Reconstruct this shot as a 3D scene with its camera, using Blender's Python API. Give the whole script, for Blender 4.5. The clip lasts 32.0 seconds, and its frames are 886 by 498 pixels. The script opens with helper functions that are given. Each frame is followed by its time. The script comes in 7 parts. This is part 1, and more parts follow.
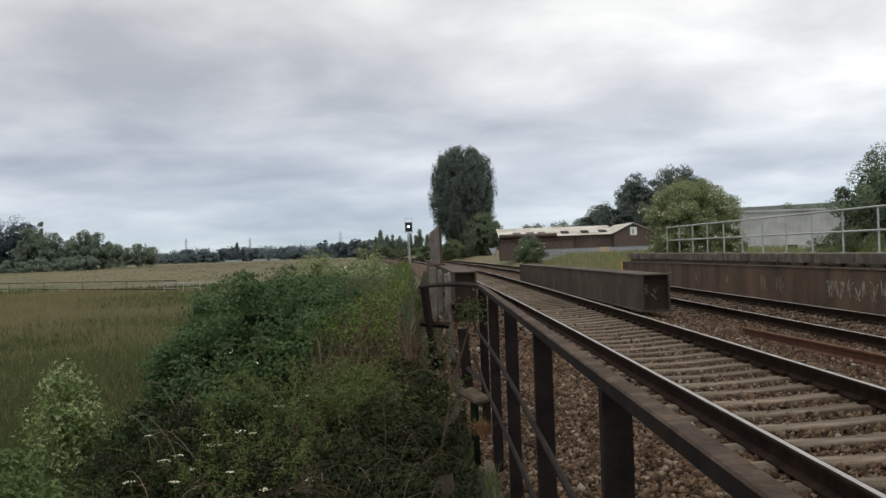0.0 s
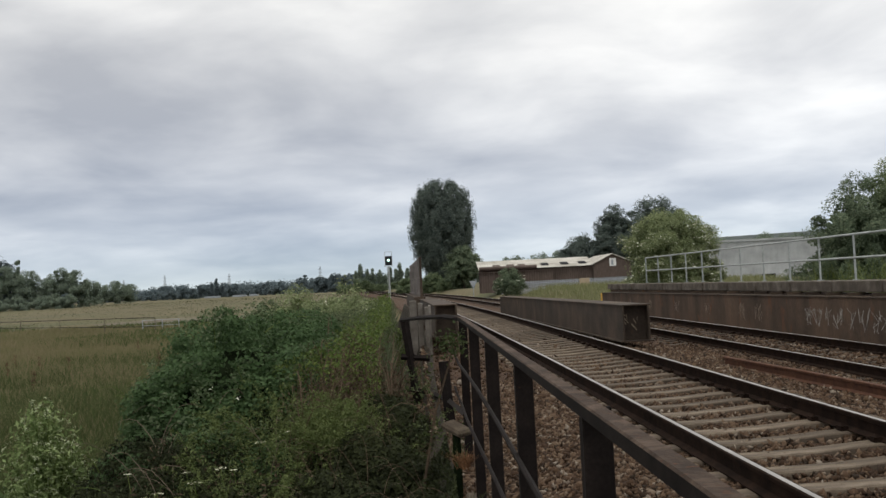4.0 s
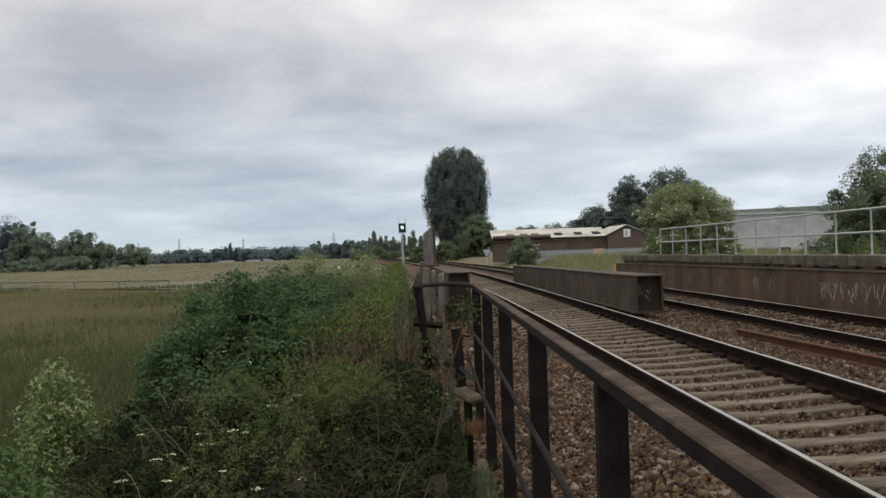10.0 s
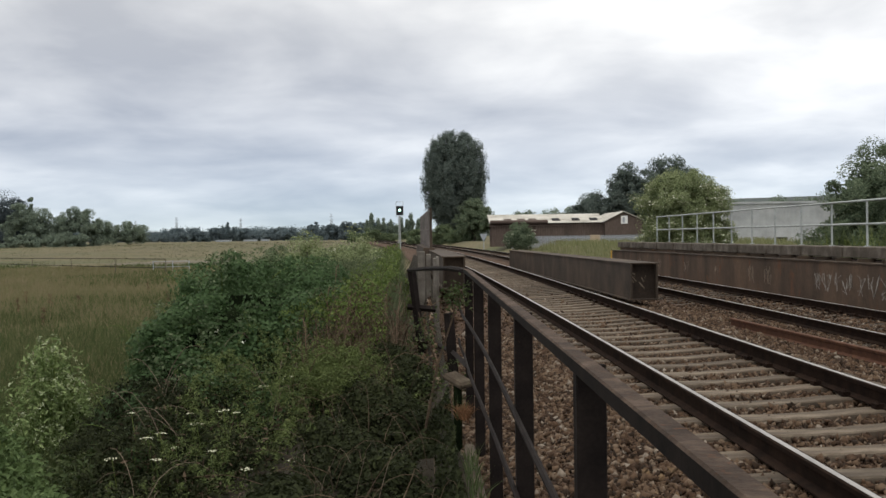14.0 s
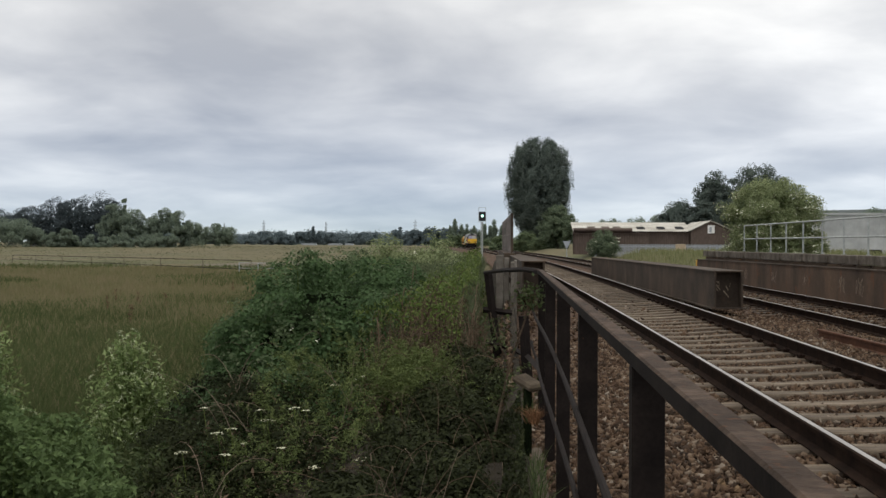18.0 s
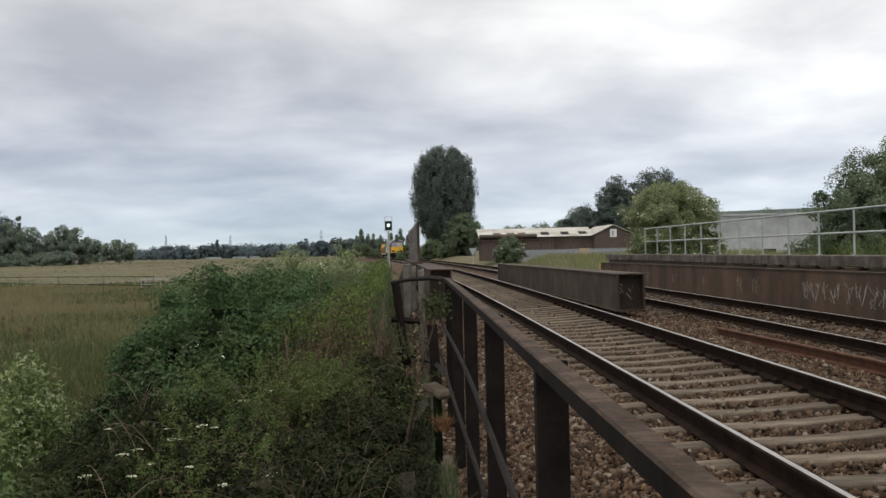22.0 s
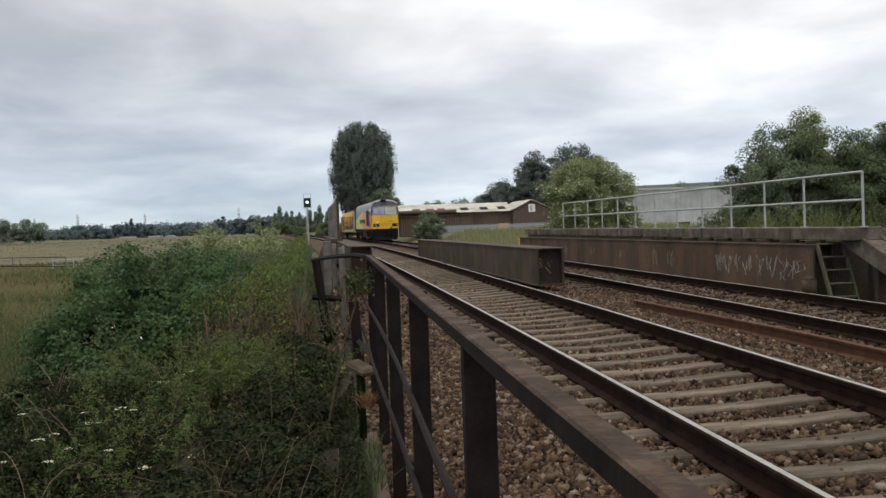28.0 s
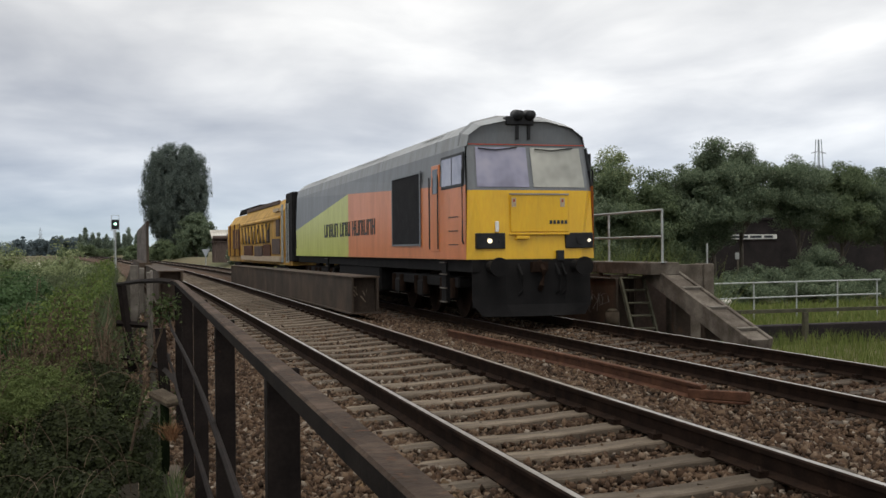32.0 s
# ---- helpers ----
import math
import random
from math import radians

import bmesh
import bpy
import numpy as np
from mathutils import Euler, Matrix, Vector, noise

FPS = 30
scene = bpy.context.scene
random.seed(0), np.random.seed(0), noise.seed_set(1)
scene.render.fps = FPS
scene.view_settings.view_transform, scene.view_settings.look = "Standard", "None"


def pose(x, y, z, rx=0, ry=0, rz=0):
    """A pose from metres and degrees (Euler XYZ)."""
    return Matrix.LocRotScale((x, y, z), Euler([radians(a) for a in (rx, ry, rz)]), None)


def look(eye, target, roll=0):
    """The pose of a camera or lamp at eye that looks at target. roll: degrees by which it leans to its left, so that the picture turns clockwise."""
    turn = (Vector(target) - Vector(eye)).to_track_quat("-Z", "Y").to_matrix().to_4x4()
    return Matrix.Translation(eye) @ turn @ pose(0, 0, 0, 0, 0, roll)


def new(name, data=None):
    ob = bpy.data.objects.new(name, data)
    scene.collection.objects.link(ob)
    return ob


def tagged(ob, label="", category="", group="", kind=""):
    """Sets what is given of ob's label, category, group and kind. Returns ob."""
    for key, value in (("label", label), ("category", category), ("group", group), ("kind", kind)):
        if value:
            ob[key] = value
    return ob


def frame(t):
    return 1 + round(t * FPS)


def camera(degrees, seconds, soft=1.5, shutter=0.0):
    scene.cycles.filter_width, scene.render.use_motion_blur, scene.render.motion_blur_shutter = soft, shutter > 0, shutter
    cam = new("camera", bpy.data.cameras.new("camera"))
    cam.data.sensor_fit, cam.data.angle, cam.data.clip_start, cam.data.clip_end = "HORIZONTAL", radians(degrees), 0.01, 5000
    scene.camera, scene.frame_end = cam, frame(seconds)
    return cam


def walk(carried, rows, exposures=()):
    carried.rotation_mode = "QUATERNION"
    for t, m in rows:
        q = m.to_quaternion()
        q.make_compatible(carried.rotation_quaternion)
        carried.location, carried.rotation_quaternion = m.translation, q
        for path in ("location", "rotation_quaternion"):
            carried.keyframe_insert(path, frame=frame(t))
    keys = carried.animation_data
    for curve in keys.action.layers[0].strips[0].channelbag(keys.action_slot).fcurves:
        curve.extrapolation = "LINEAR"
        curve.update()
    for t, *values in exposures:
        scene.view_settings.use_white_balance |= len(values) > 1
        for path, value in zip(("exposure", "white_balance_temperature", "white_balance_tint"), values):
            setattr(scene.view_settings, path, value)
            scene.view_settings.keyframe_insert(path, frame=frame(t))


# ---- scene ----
EXPOSURES = [(0.0, 0.0), (6.0, -0.05), (9.0, -0.02), (11.0, 0.06), (13.0, 0.16), (14.5, 0.1), (17.0, 0.02), (20.0, -0.02), (22.0, 0.06), (25.0, 0.12), (28.0, 0.10), (31.0, 0.08), (32.0, 0.0)]
cam = camera(46.09, 32.0)
PATH = [
    (0.0, pose(-0.636, -0.000, 1.377, 90.11, 2.08, -0.56)),
    (0.5, pose(-0.642, -0.004, 1.367, 90.27, 2.29, -1.02)),
    (1.0, pose(-0.642, -0.011, 1.373, 90.66, 2.21, -1.23)),
    (1.5, pose(-0.637, -0.011, 1.374, 90.41, 2.21, -1.61)),
    (2.0, pose(-0.637, -0.007, 1.373, 90.64, 2.51, -1.65)),
    (2.5, pose(-0.629, 0.002, 1.363, 90.87, 2.59, -1.64)),
    (3.0, pose(-0.638, -0.001, 1.367, 91.43, 2.58, -1.90)),
    (3.5, pose(-0.635, -0.015, 1.371, 91.77, 2.64, -1.79)),
    (5.5, pose(-0.644, -0.025, 1.366, 92.03, 3.34, -1.41)),
    (6.0, pose(-0.647, -0.024, 1.353, 92.16, 3.28, -1.43)),
    (6.5, pose(-0.644, -0.001, 1.366, 91.72, 2.66, -1.10)),
    (7.0, pose(-0.638, -0.003, 1.363, 90.80, 1.36, -0.90)),
    (7.5, pose(-0.644, -0.017, 1.363, 90.35, 1.40, -1.27)),
    (8.0, pose(-0.631, -0.010, 1.361, 90.39, 1.67, -2.05)),
    (8.5, pose(-0.638, -0.000, 1.356, 90.35, 1.90, -1.11)),
    (9.0, pose(-0.643, -0.001, 1.368, 90.09, 1.73, -0.64)),
    (9.5, pose(-0.644, 0.012, 1.360, 89.92, 1.65, -0.71)),
    (10.0, pose(-0.642, 0.014, 1.357, 90.17, 1.86, -0.92)),
    (10.5, pose(-0.629, -0.010, 1.369, 89.77, 2.01, -1.45)),
    (11.0, pose(-0.624, 0.066, 1.358, 88.92, 2.53, 0.50)),
    (11.5, pose(-0.623, 0.074, 1.367, 88.50, 4.05, 0.99)),
    (12.0, pose(-0.607, 0.078, 1.364, 88.72, 3.76, 0.93)),
    (12.5, pose(-0.593, 0.086, 1.368, 88.67, 3.39, 1.26)),
    (13.0, pose(-0.594, 0.060, 1.353, 88.83, 1.60, 0.84)),
    (13.5, pose(-0.587, 0.045, 1.371, 88.51, 1.18, -0.77)),
    (14.0, pose(-0.599, 0.021, 1.367, 89.25, 0.79, -1.06)),
    (14.5, pose(-0.614, 0.030, 1.356, 89.22, 1.01, -1.83)),
    (16.5, pose(-0.529, 0.166, 1.295, 89.72, 0.94, 0.21)),
    (17.0, pose(-0.524, 0.184, 1.290, 89.19, 0.27, 0.22)),
    (17.5, pose(-0.518, 0.220, 1.285, 88.96, 0.07, 2.79)),
    (18.0, pose(-0.503, 0.225, 1.291, 89.64, -0.20, 3.52)),
    (18.5, pose(-0.487, 0.232, 1.292, 89.59, -0.29, 2.15)),
    (19.0, pose(-0.489, 0.203, 1.296, 89.13, 0.07, 0.04)),
    (19.5, pose(-0.498, 0.187, 1.298, 89.35, 0.57, -0.02)),
    (20.0, pose(-0.503, 0.178, 1.298, 89.31, 0.48, -0.58)),
    (20.5, pose(-0.507, 0.173, 1.301, 89.37, 0.49, -1.39)),
    (21.0, pose(-0.504, 0.176, 1.298, 88.87, 0.91, -2.35)),
    (21.5, pose(-0.496, 0.168, 1.300, 89.17, 1.08, -2.84)),
    (22.0, pose(-0.495, 0.195, 1.298, 90.09, 1.32, -1.60)),
    (22.5, pose(-0.503, 0.173, 1.296, 87.48, 1.30, -3.01)),
    (23.0, pose(-0.506, 0.180, 1.287, 87.31, 2.33, -2.84)),
    (23.5, pose(-0.510, 0.157, 1.296, 88.43, 1.75, -4.05)),
    (24.0, pose(-0.499, 0.181, 1.288, 87.81, 2.00, -5.79)),
    (24.5, pose(-0.500, 0.201, 1.288, 87.35, 1.49, -4.62)),
    (25.0, pose(-0.485, 0.197, 1.294, 88.15, 0.73, -5.33)),
    (25.5, pose(-0.484, 0.208, 1.291, 87.44, 0.92, -5.01)),
    (27.5, pose(-0.514, 0.216, 1.307, 89.29, 1.35, -4.65)),
    (28.0, pose(-0.511, 0.195, 1.303, 88.65, 1.94, -6.02)),
    (28.5, pose(-0.502, 0.227, 1.304, 87.12, 1.81, -4.10)),
    (29.0, pose(-0.493, 0.240, 1.305, 87.38, 1.44, -5.40)),
    (29.5, pose(-0.483, 0.249, 1.297, 87.10, 0.33, -9.87)),
    (30.0, pose(-0.484, 0.246, 1.304, 88.29, 0.68, -11.52)),
    (30.5, pose(-0.478, 0.254, 1.307, 89.37, 0.48, -12.66)),
    (31.0, pose(-0.474, 0.264, 1.317, 90.01, 0.86, -14.29)),
    (31.5, pose(-0.479, 0.242, 1.309, 90.43, 0.84, -15.50)),
    (32.0, pose(-0.484, 0.232, 1.307, 89.97, 0.58, -16.08)),
]
walk(cam, PATH, EXPOSURES)

# ---- world and light ----
K = 0.00045                     # curve of the railway, 1/m


def bend_x(y):
    """Sideways shift of the curving railway at y."""
    if y < 180:
        return -K * y * y / 2
    return -K * 180 * 180 / 2 - K * 180 * (y - 180)


def heading(y):
    return math.degrees(math.atan(K * min(max(y, -200), 180)))


world = bpy.data.worlds.new("overcast")
scene.world = world
world.use_nodes = True
wn, wl = world.node_tree.nodes, world.node_tree.links
wn.clear()
w_out = wn.new("ShaderNodeOutputWorld")
w_add = wn.new("ShaderNodeAddShader")
w_sky = wn.new("ShaderNodeTexSky")
w_sky.sky_type, w_sky.sun_disc = "NISHITA", False
w_sky.air_density, w_sky.dust_density = 0.35, 0.0
w_sky.sun_elevation, w_sky.sun_rotation = radians(68), radians(205)
w_bg1 = wn.new("ShaderNodeBackground")
w_bg1.inputs["Strength"].default_value = 0.05
wl.new(w_sky.outputs[0], w_bg1.inputs[0])
w_geo = wn.new("ShaderNodeTexCoord")
w_sep = wn.new("ShaderNodeSeparateXYZ")
wl.new(w_geo.outputs["Generated"], w_sep.inputs[0])


def wmath(op, a, b, c=None):
    n = wn.new("ShaderNodeMath")
    n.operation = op
    for i, v in enumerate((a, b, c)):
        if v is None:
            continue
        if isinstance(v, (int, float)):
            n.inputs[i].default_value = v
        else:
            wl.new(v, n.inputs[i])
    return n.outputs[0]


# the cloud layer is a flat sheet overhead: directions are laid out on it
w_z = wmath("MAXIMUM", w_sep.outputs["Z"], 0.0)
w_den = wmath("ADD", w_z, 0.16)
w_u = wmath("DIVIDE", w_sep.outputs["X"], w_den)
w_v = wmath("DIVIDE", w_sep.outputs["Y"], w_den)
w_com = wn.new("ShaderNodeCombineXYZ")
wl.new(w_u, w_com.inputs[0])
wl.new(w_v, w_com.inputs[1])


def wnoise(scale, detail, rough, offset, stretch=(1, 1, 1), warp=0.0):
    m = wn.new("ShaderNodeMapping")
    m.inputs["Location"].default_value = offset
    m.inputs["Scale"].default_value = stretch
    wl.new(w_com.outputs[0], m.inputs[0])
    n = wn.new("ShaderNodeTexNoise")
    n.inputs["Scale"].default_value, n.inputs["Detail"].default_value = scale, detail
    n.inputs["Roughness"].default_value, n.inputs["Distortion"].default_value = rough, warp
    wl.new(m.outputs[0], n.inputs["Vector"])
    return n.outputs["Fac"]


w_big = wnoise(0.62, 5, 0.48, (3.1, 7.4, 0), (0.9, 0.8, 1), 0.2)
w_small = wnoise(1.7, 6, 0.50, (1.7, 2.2, 0), (0.9, 0.8, 1), 0.25)
w_mix = wmath("ADD", wmath("MULTIPLY", w_big, 0.54), wmath("MULTIPLY", w_small, 0.46))
w_ramp = wn.new("ShaderNodeValToRGB")
w_ramp.color_ramp.elements[0].position, w_ramp.color_ramp.elements[0].color = 0.37, (0.42, 0.411, 0.386, 1)
w_ramp.color_ramp.elements[1].position, w_ramp.color_ramp.elements[1].color = 0.64, (1.02, 0.988, 0.902, 1)
e = w_ramp.color_ramp.elements.new(0.50)
e.color = (0.68, 0.662, 0.613, 1)
wl.new(w_mix, w_ramp.inputs[0])
# thinner and brighter towards the zenith, greyer towards the horizon
w_up = wn.new("ShaderNodeMapRange")
w_up.inputs["From Min"].default_value, w_up.inputs["From Max"].default_value = 0.0, 0.36
w_up.inputs["To Min"].default_value, w_up.inputs["To Max"].default_value = 0.52, 1.30
wl.new(w_sep.outputs["Z"], w_up.inputs["Value"])
w_bg2 = wn.new("ShaderNodeBackground")
wl.new(w_ramp.outputs[0], w_bg2.inputs[0])
# the cloud is thinner towards the hidden sun
w_dot = wn.new("ShaderNodeVectorMath")
w_dot.operation = "DOT_PRODUCT"
wl.new(w_geo.outputs["Generated"], w_dot.inputs[0])
w_dot.inputs[1].default_value = Vector((0.55, 0.75, 0.42)).normalized()
w_sun = wn.new("ShaderNodeMapRange")
w_sun.inputs["From Min"].default_value, w_sun.inputs["From Max"].default_value = 0.86, 1.0
w_sun.inputs["To Min"].default_value, w_sun.inputs["To Max"].default_value = 1.06, 1.36
wl.new(w_dot.outputs["Value"], w_sun.inputs["Value"])
wl.new(wmath("MULTIPLY", w_up.outputs[0], w_sun.outputs[0]), w_bg2.inputs["Strength"])
wl.new(w_bg1.outputs[0], w_add.inputs[0])
wl.new(w_bg2.outputs[0], w_add.inputs[1])
wl.new(w_add.outputs[0], w_out.inputs[0])

sun = new("sun", bpy.data.lights.new("sun", "SUN"))
sun.data.energy, sun.data.angle, sun.data.color = 1.1, radians(25), (1.0, 0.97, 0.93)
sun.matrix_world = look((0, 0, 50), (8, 18, 1))
scene.view_settings.exposure = 0.0


# ---- materials ----
def material(name, rough=0.8, metal=0.0):
    m = bpy.data.materials.new(name)
    m.use_nodes = True
    b = m.node_tree.nodes["Principled BSDF"]
    b.inputs["Roughness"].default_value, b.inputs["Metallic"].default_value = rough, metal
    return m, m.node_tree.nodes, m.node_tree.links, b


def ramp_node(ns, stops):
    r = ns.new("ShaderNodeValToRGB")
    el = r.color_ramp.elements
    el[0].position, el[0].color = stops[0][0], (*stops[0][1], 1)
    el[1].position, el[1].color = stops[-1][0], (*stops[-1][1], 1)
    for p, c in stops[1:-1]:
        el.new(p).color = (*c, 1)
    return r


def coords(ns, ls, scale=(1, 1, 1), kind="Object"):
    t = ns.new("ShaderNodeTexCoord")
    m = ns.new("ShaderNodeMapping")
    m.inputs["Scale"].default_value = scale
    ls.new(t.outputs[kind], m.inputs[0])
    return m.outputs[0]


def noise_node(ns, ls, vec, scale, detail=5, rough=0.6, warp=0.0):
    n = ns.new("ShaderNodeTexNoise")
    n.inputs["Scale"].default_value, n.inputs["Detail"].default_value = scale, detail
    n.inputs["Roughness"].default_value, n.inputs["Distortion"].default_value = rough, warp
    ls.new(vec, n.inputs["Vector"])
    return n.outputs["Fac"]


def mixed(ns, ls, fac, a, b, mode="MIX"):
    x = ns.new("ShaderNodeMix")
    x.data_type, x.blend_type = "RGBA", mode
    for i, v in ((0, fac), (6, a), (7, b)):
        if isinstance(v, (int, float)):
            x.inputs[i].default_value = v
        elif isinstance(v, tuple):
            x.inputs[i].default_value = (*v, 1)
        else:
            ls.new(v, x.inputs[i])
    return x.outputs[2]


def bump(ns, ls, b, height, strength, dist):
    n = ns.new("ShaderNodeBump")
    n.inputs["Strength"].default_value, n.inputs["Distance"].default_value = strength, dist
    ls.new(height, n.inputs["Height"])
    ls.new(n.outputs[0], b.inputs["Normal"])


def surface(name, stops, scale=3.0, fine=40.0, rough=0.8, metal=0.0, relief=0.3, depth=0.01, stretch=(1, 1, 1), vary=0.0, spots=None, rough_to=None, island=False, kind="Object", spec=0.2):
    """A two-scale surface: broad patches through a colour ramp, fine grain on top, relief from both, and a shift from piece to piece."""
    m, ns, ls, b = material(name, rough, metal)
    b.inputs["Specular IOR Level"].default_value = spec
    vec = coords(ns, ls, stretch, kind)
    broad = noise_node(ns, ls, vec, scale, 5, 0.6, 0.2)
    grain = noise_node(ns, ls, vec, fine, 4, 0.65)
    r = ramp_node(ns, stops)
    ls.new(broad, r.inputs[0])
    col = mixed(ns, ls, 0.55, r.outputs[0], grain, "OVERLAY")
    if spots:
        threshold, colour, sc = spots
        s = noise_node(ns, ls, vec, sc, 6, 0.7, 0.5)
        rr = ramp_node(ns, [(threshold, (0, 0, 0)), (threshold + 0.10, (1, 1, 1))])
        ls.new(s, rr.inputs[0])
        col = mixed(ns, ls, rr.outputs[0], col, colour)
    if vary:
        src = ns.new("ShaderNodeNewGeometry").outputs["Random Per Island"] if island else ns.new("ShaderNodeObjectInfo").outputs["Random"]
        mr = ns.new("ShaderNodeMapRange")
        mr.inputs["To Min"].default_value, mr.inputs["To Max"].default_value = 1 - vary, 1 + vary
        ls.new(src, mr.inputs["Value"])
        cm = ns.new("ShaderNodeVectorMath")
        cm.operation = "SCALE"
        ls.new(col, cm.inputs[0])
        ls.new(mr.outputs[0], cm.inputs["Scale"])
        col = cm.outputs[0]
    ls.new(col, b.inputs["Base Color"])
    if rough_to is not None:
        mr = ns.new("ShaderNodeMapRange")
        mr.inputs["To Min"].default_value, mr.inputs["To Max"].default_value = rough, rough_to
        ls.new(grain, mr.inputs["Value"])
        ls.new(mr.outputs[0], b.inputs["Roughness"])
    if relief:
        bump(ns, ls, b, grain, relief, depth)
    return m


def foliage(name, stops, rough=0.7, trans=0.28, spec=0.18, drift=0.9, share=0.4):
    """Leaves: colour from leaf to leaf and in broad drifts through the crown; a little light comes through."""
    m, ns, ls, b = material(name, rough)
    g = ns.new("ShaderNodeNewGeometry")
    vec = coords(ns, ls)
    n = noise_node(ns, ls, vec, drift, 3)
    ad = ns.new("ShaderNodeMath")
    ad.operation = "MULTIPLY_ADD"
    ls.new(g.outputs["Random Per Island"], ad.inputs[0])
    ad.inputs[1].default_value = 1 - share
    hl = ns.new("ShaderNodeMath")
    hl.operation = "MULTIPLY"
    ls.new(n, hl.inputs[0])
    hl.inputs[1].default_value = share
    ls.new(hl.outputs[0], ad.inputs[2])
    r = ramp_node(ns, stops)
    ls.new(ad.outputs[0], r.inputs[0])
    ls.new(r.outputs[0], b.inputs["Base Color"])
    b.inputs["Specular IOR Level"].default_value = spec
    if trans:
        t = ns.new("ShaderNodeBsdfTranslucent")
        ls.new(r.outputs[0], t.inputs["Color"])
        mx = ns.new("ShaderNodeMixShader")
        mx.inputs[0].default_value = trans
        ls.new(b.outputs[0], mx.inputs[1])
        ls.new(t.outputs[0], mx.inputs[2])
        ls.new(mx.outputs[0], ns["Material Output"].inputs["Surface"])
    return m


def paint(name, colour, rough=0.35, dirt=0.25, coat=0.2, dirt_colour=(0.10, 0.075, 0.05)):
    """Vehicle paint with a film of brake dust and streaks."""
    m, ns, ls, b = material(name, rough)
    vec = coords(ns, ls, (1, 1, 0.25))
    s1 = noise_node(ns, ls, vec, 2.2, 6, 0.65, 0.4)
    s2 = noise_node(ns, ls, vec, 22, 4, 0.6)
    rr = ramp_node(ns, [(0.42, (0, 0, 0)), (0.78, (dirt, dirt, dirt))])
    ls.new(s1, rr.inputs[0])
    c = mixed(ns, ls, rr.outputs[0], colour, dirt_colour)
    c = mixed(ns, ls, 0.18, c, s2, "OVERLAY")
    ls.new(c, b.inputs["Base Color"])
    b.inputs["Coat Weight"].default_value = coat
    b.inputs["Coat Roughness"].default_value = 0.25
    mr = ns.new("ShaderNodeMapRange")
    mr.inputs["To Min"].default_value, mr.inputs["To Max"].default_value = rough * 0.8, rough * 1.5
    ls.new(s1, mr.inputs["Value"])
    ls.new(mr.outputs[0], b.inputs["Roughness"])
    return m


M = {}
M["ballast"] = surface("ballast_bed", [(0.3, (0.040, 0.024, 0.015)), (0.5, (0.075, 0.044, 0.027)), (0.7, (0.115, 0.070, 0.044))], 6, 60, 0.95, relief=0.9, depth=0.03)
m, ns, ls, b = material("ballast_stone_mix", 0.92)
b.inputs["Specular IOR Level"].default_value = 0.2
g_ = ns.new("ShaderNodeNewGeometry")
r_ = ramp_node(ns, [(0.0, (0.020, 0.013, 0.008)), (0.3, (0.048, 0.028, 0.017)), (0.6, (0.082, 0.050, 0.030)), (0.82, (0.120, 0.079, 0.050)), (0.95, (0.155, 0.115, 0.082)), (1.0, (0.24, 0.205, 0.165))])
ls.new(g_.outputs["Random Per Island"], r_.inputs[0])
v_ = coords(ns, ls)
n_ = noise_node(ns, ls, v_, 55, 3)
ls.new(mixed(ns, ls, mixed(ns, ls, 0.5, (0.5, 0.5, 0.5), noise_node(ns, ls, v_, 0.8, 4)), r_.outputs[0], mixed(ns, ls, 0.6, r_.outputs[0], n_, "OVERLAY")), b.inputs["Base Color"])
bump(ns, ls, b, n_, 0.3, 0.004)
M["stone"] = m
M["loosestone"] = surface("loose_ballast_stone", [(0.3, (0.075, 0.048, 0.027)), (0.5, (0.125, 0.082, 0.046)), (0.72, (0.20, 0.148, 0.10))], 3, 60, 0.92, relief=0.3, depth=0.004, vary=0.5)
M["railside"] = surface("rusty_rail_steel", [(0.3, (0.011, 0.0075, 0.006)), (0.7, (0.028, 0.0170, 0.0120))], 5, 70, 0.95, 0.0, 0.4, 0.003, spec=0.04)
M["railhead"] = surface("polished_rail_head", [(0.3, (0.22, 0.205, 0.19)), (0.7, (0.40, 0.375, 0.35))], 4, 60, 0.28, 1.0, 0.05, 0.001, rough_to=0.45)
M["oldrail"] = surface("rust_brown_steel", [(0.3, (0.055, 0.024, 0.015)), (0.7, (0.12, 0.056, 0.032))], 6, 60, 0.85, 0.2, 0.4, 0.003)
M["sleeper"] = surface("weathered_sleeper", [(0.3, (0.056, 0.043, 0.032)), (0.5, (0.105, 0.082, 0.060)), (0.7, (0.200, 0.163, 0.122))], 2.5, 50, 0.9, 0, 0.4, 0.004, (0.7, 2.5, 4), 0.30)
M["girder"] = surface("dark_rusty_girder", [(0.28, (0.029, 0.022, 0.017)), (0.5, (0.058, 0.043, 0.032)), (0.72, (0.102, 0.072, 0.050))], 0.9, 22, 0.8, 0.1, 0.35, 0.004, (1, 1, 0.85), spots=(0.62, (0.095, 0.052, 0.030), 2.2))
M["rustweb"] = surface("rust_brown_web_plate", [(0.28, (0.044, 0.031, 0.023)), (0.5, (0.086, 0.059, 0.042)), (0.72, (0.145, 0.094, 0.062))], 0.9, 22, 0.85, 0.05, 0.35, 0.004, (1, 1, 0.45), spots=(0.58, (0.13, 0.060, 0.032), 2.6))
M["core"] = surface("painted_shade_black", [(0.3, (0.005, 0.008, 0.004)), (0.7, (0.012, 0.017, 0.008))], 5, 40, 1.0, 0, 0.5, 0.02, spec=0.0)
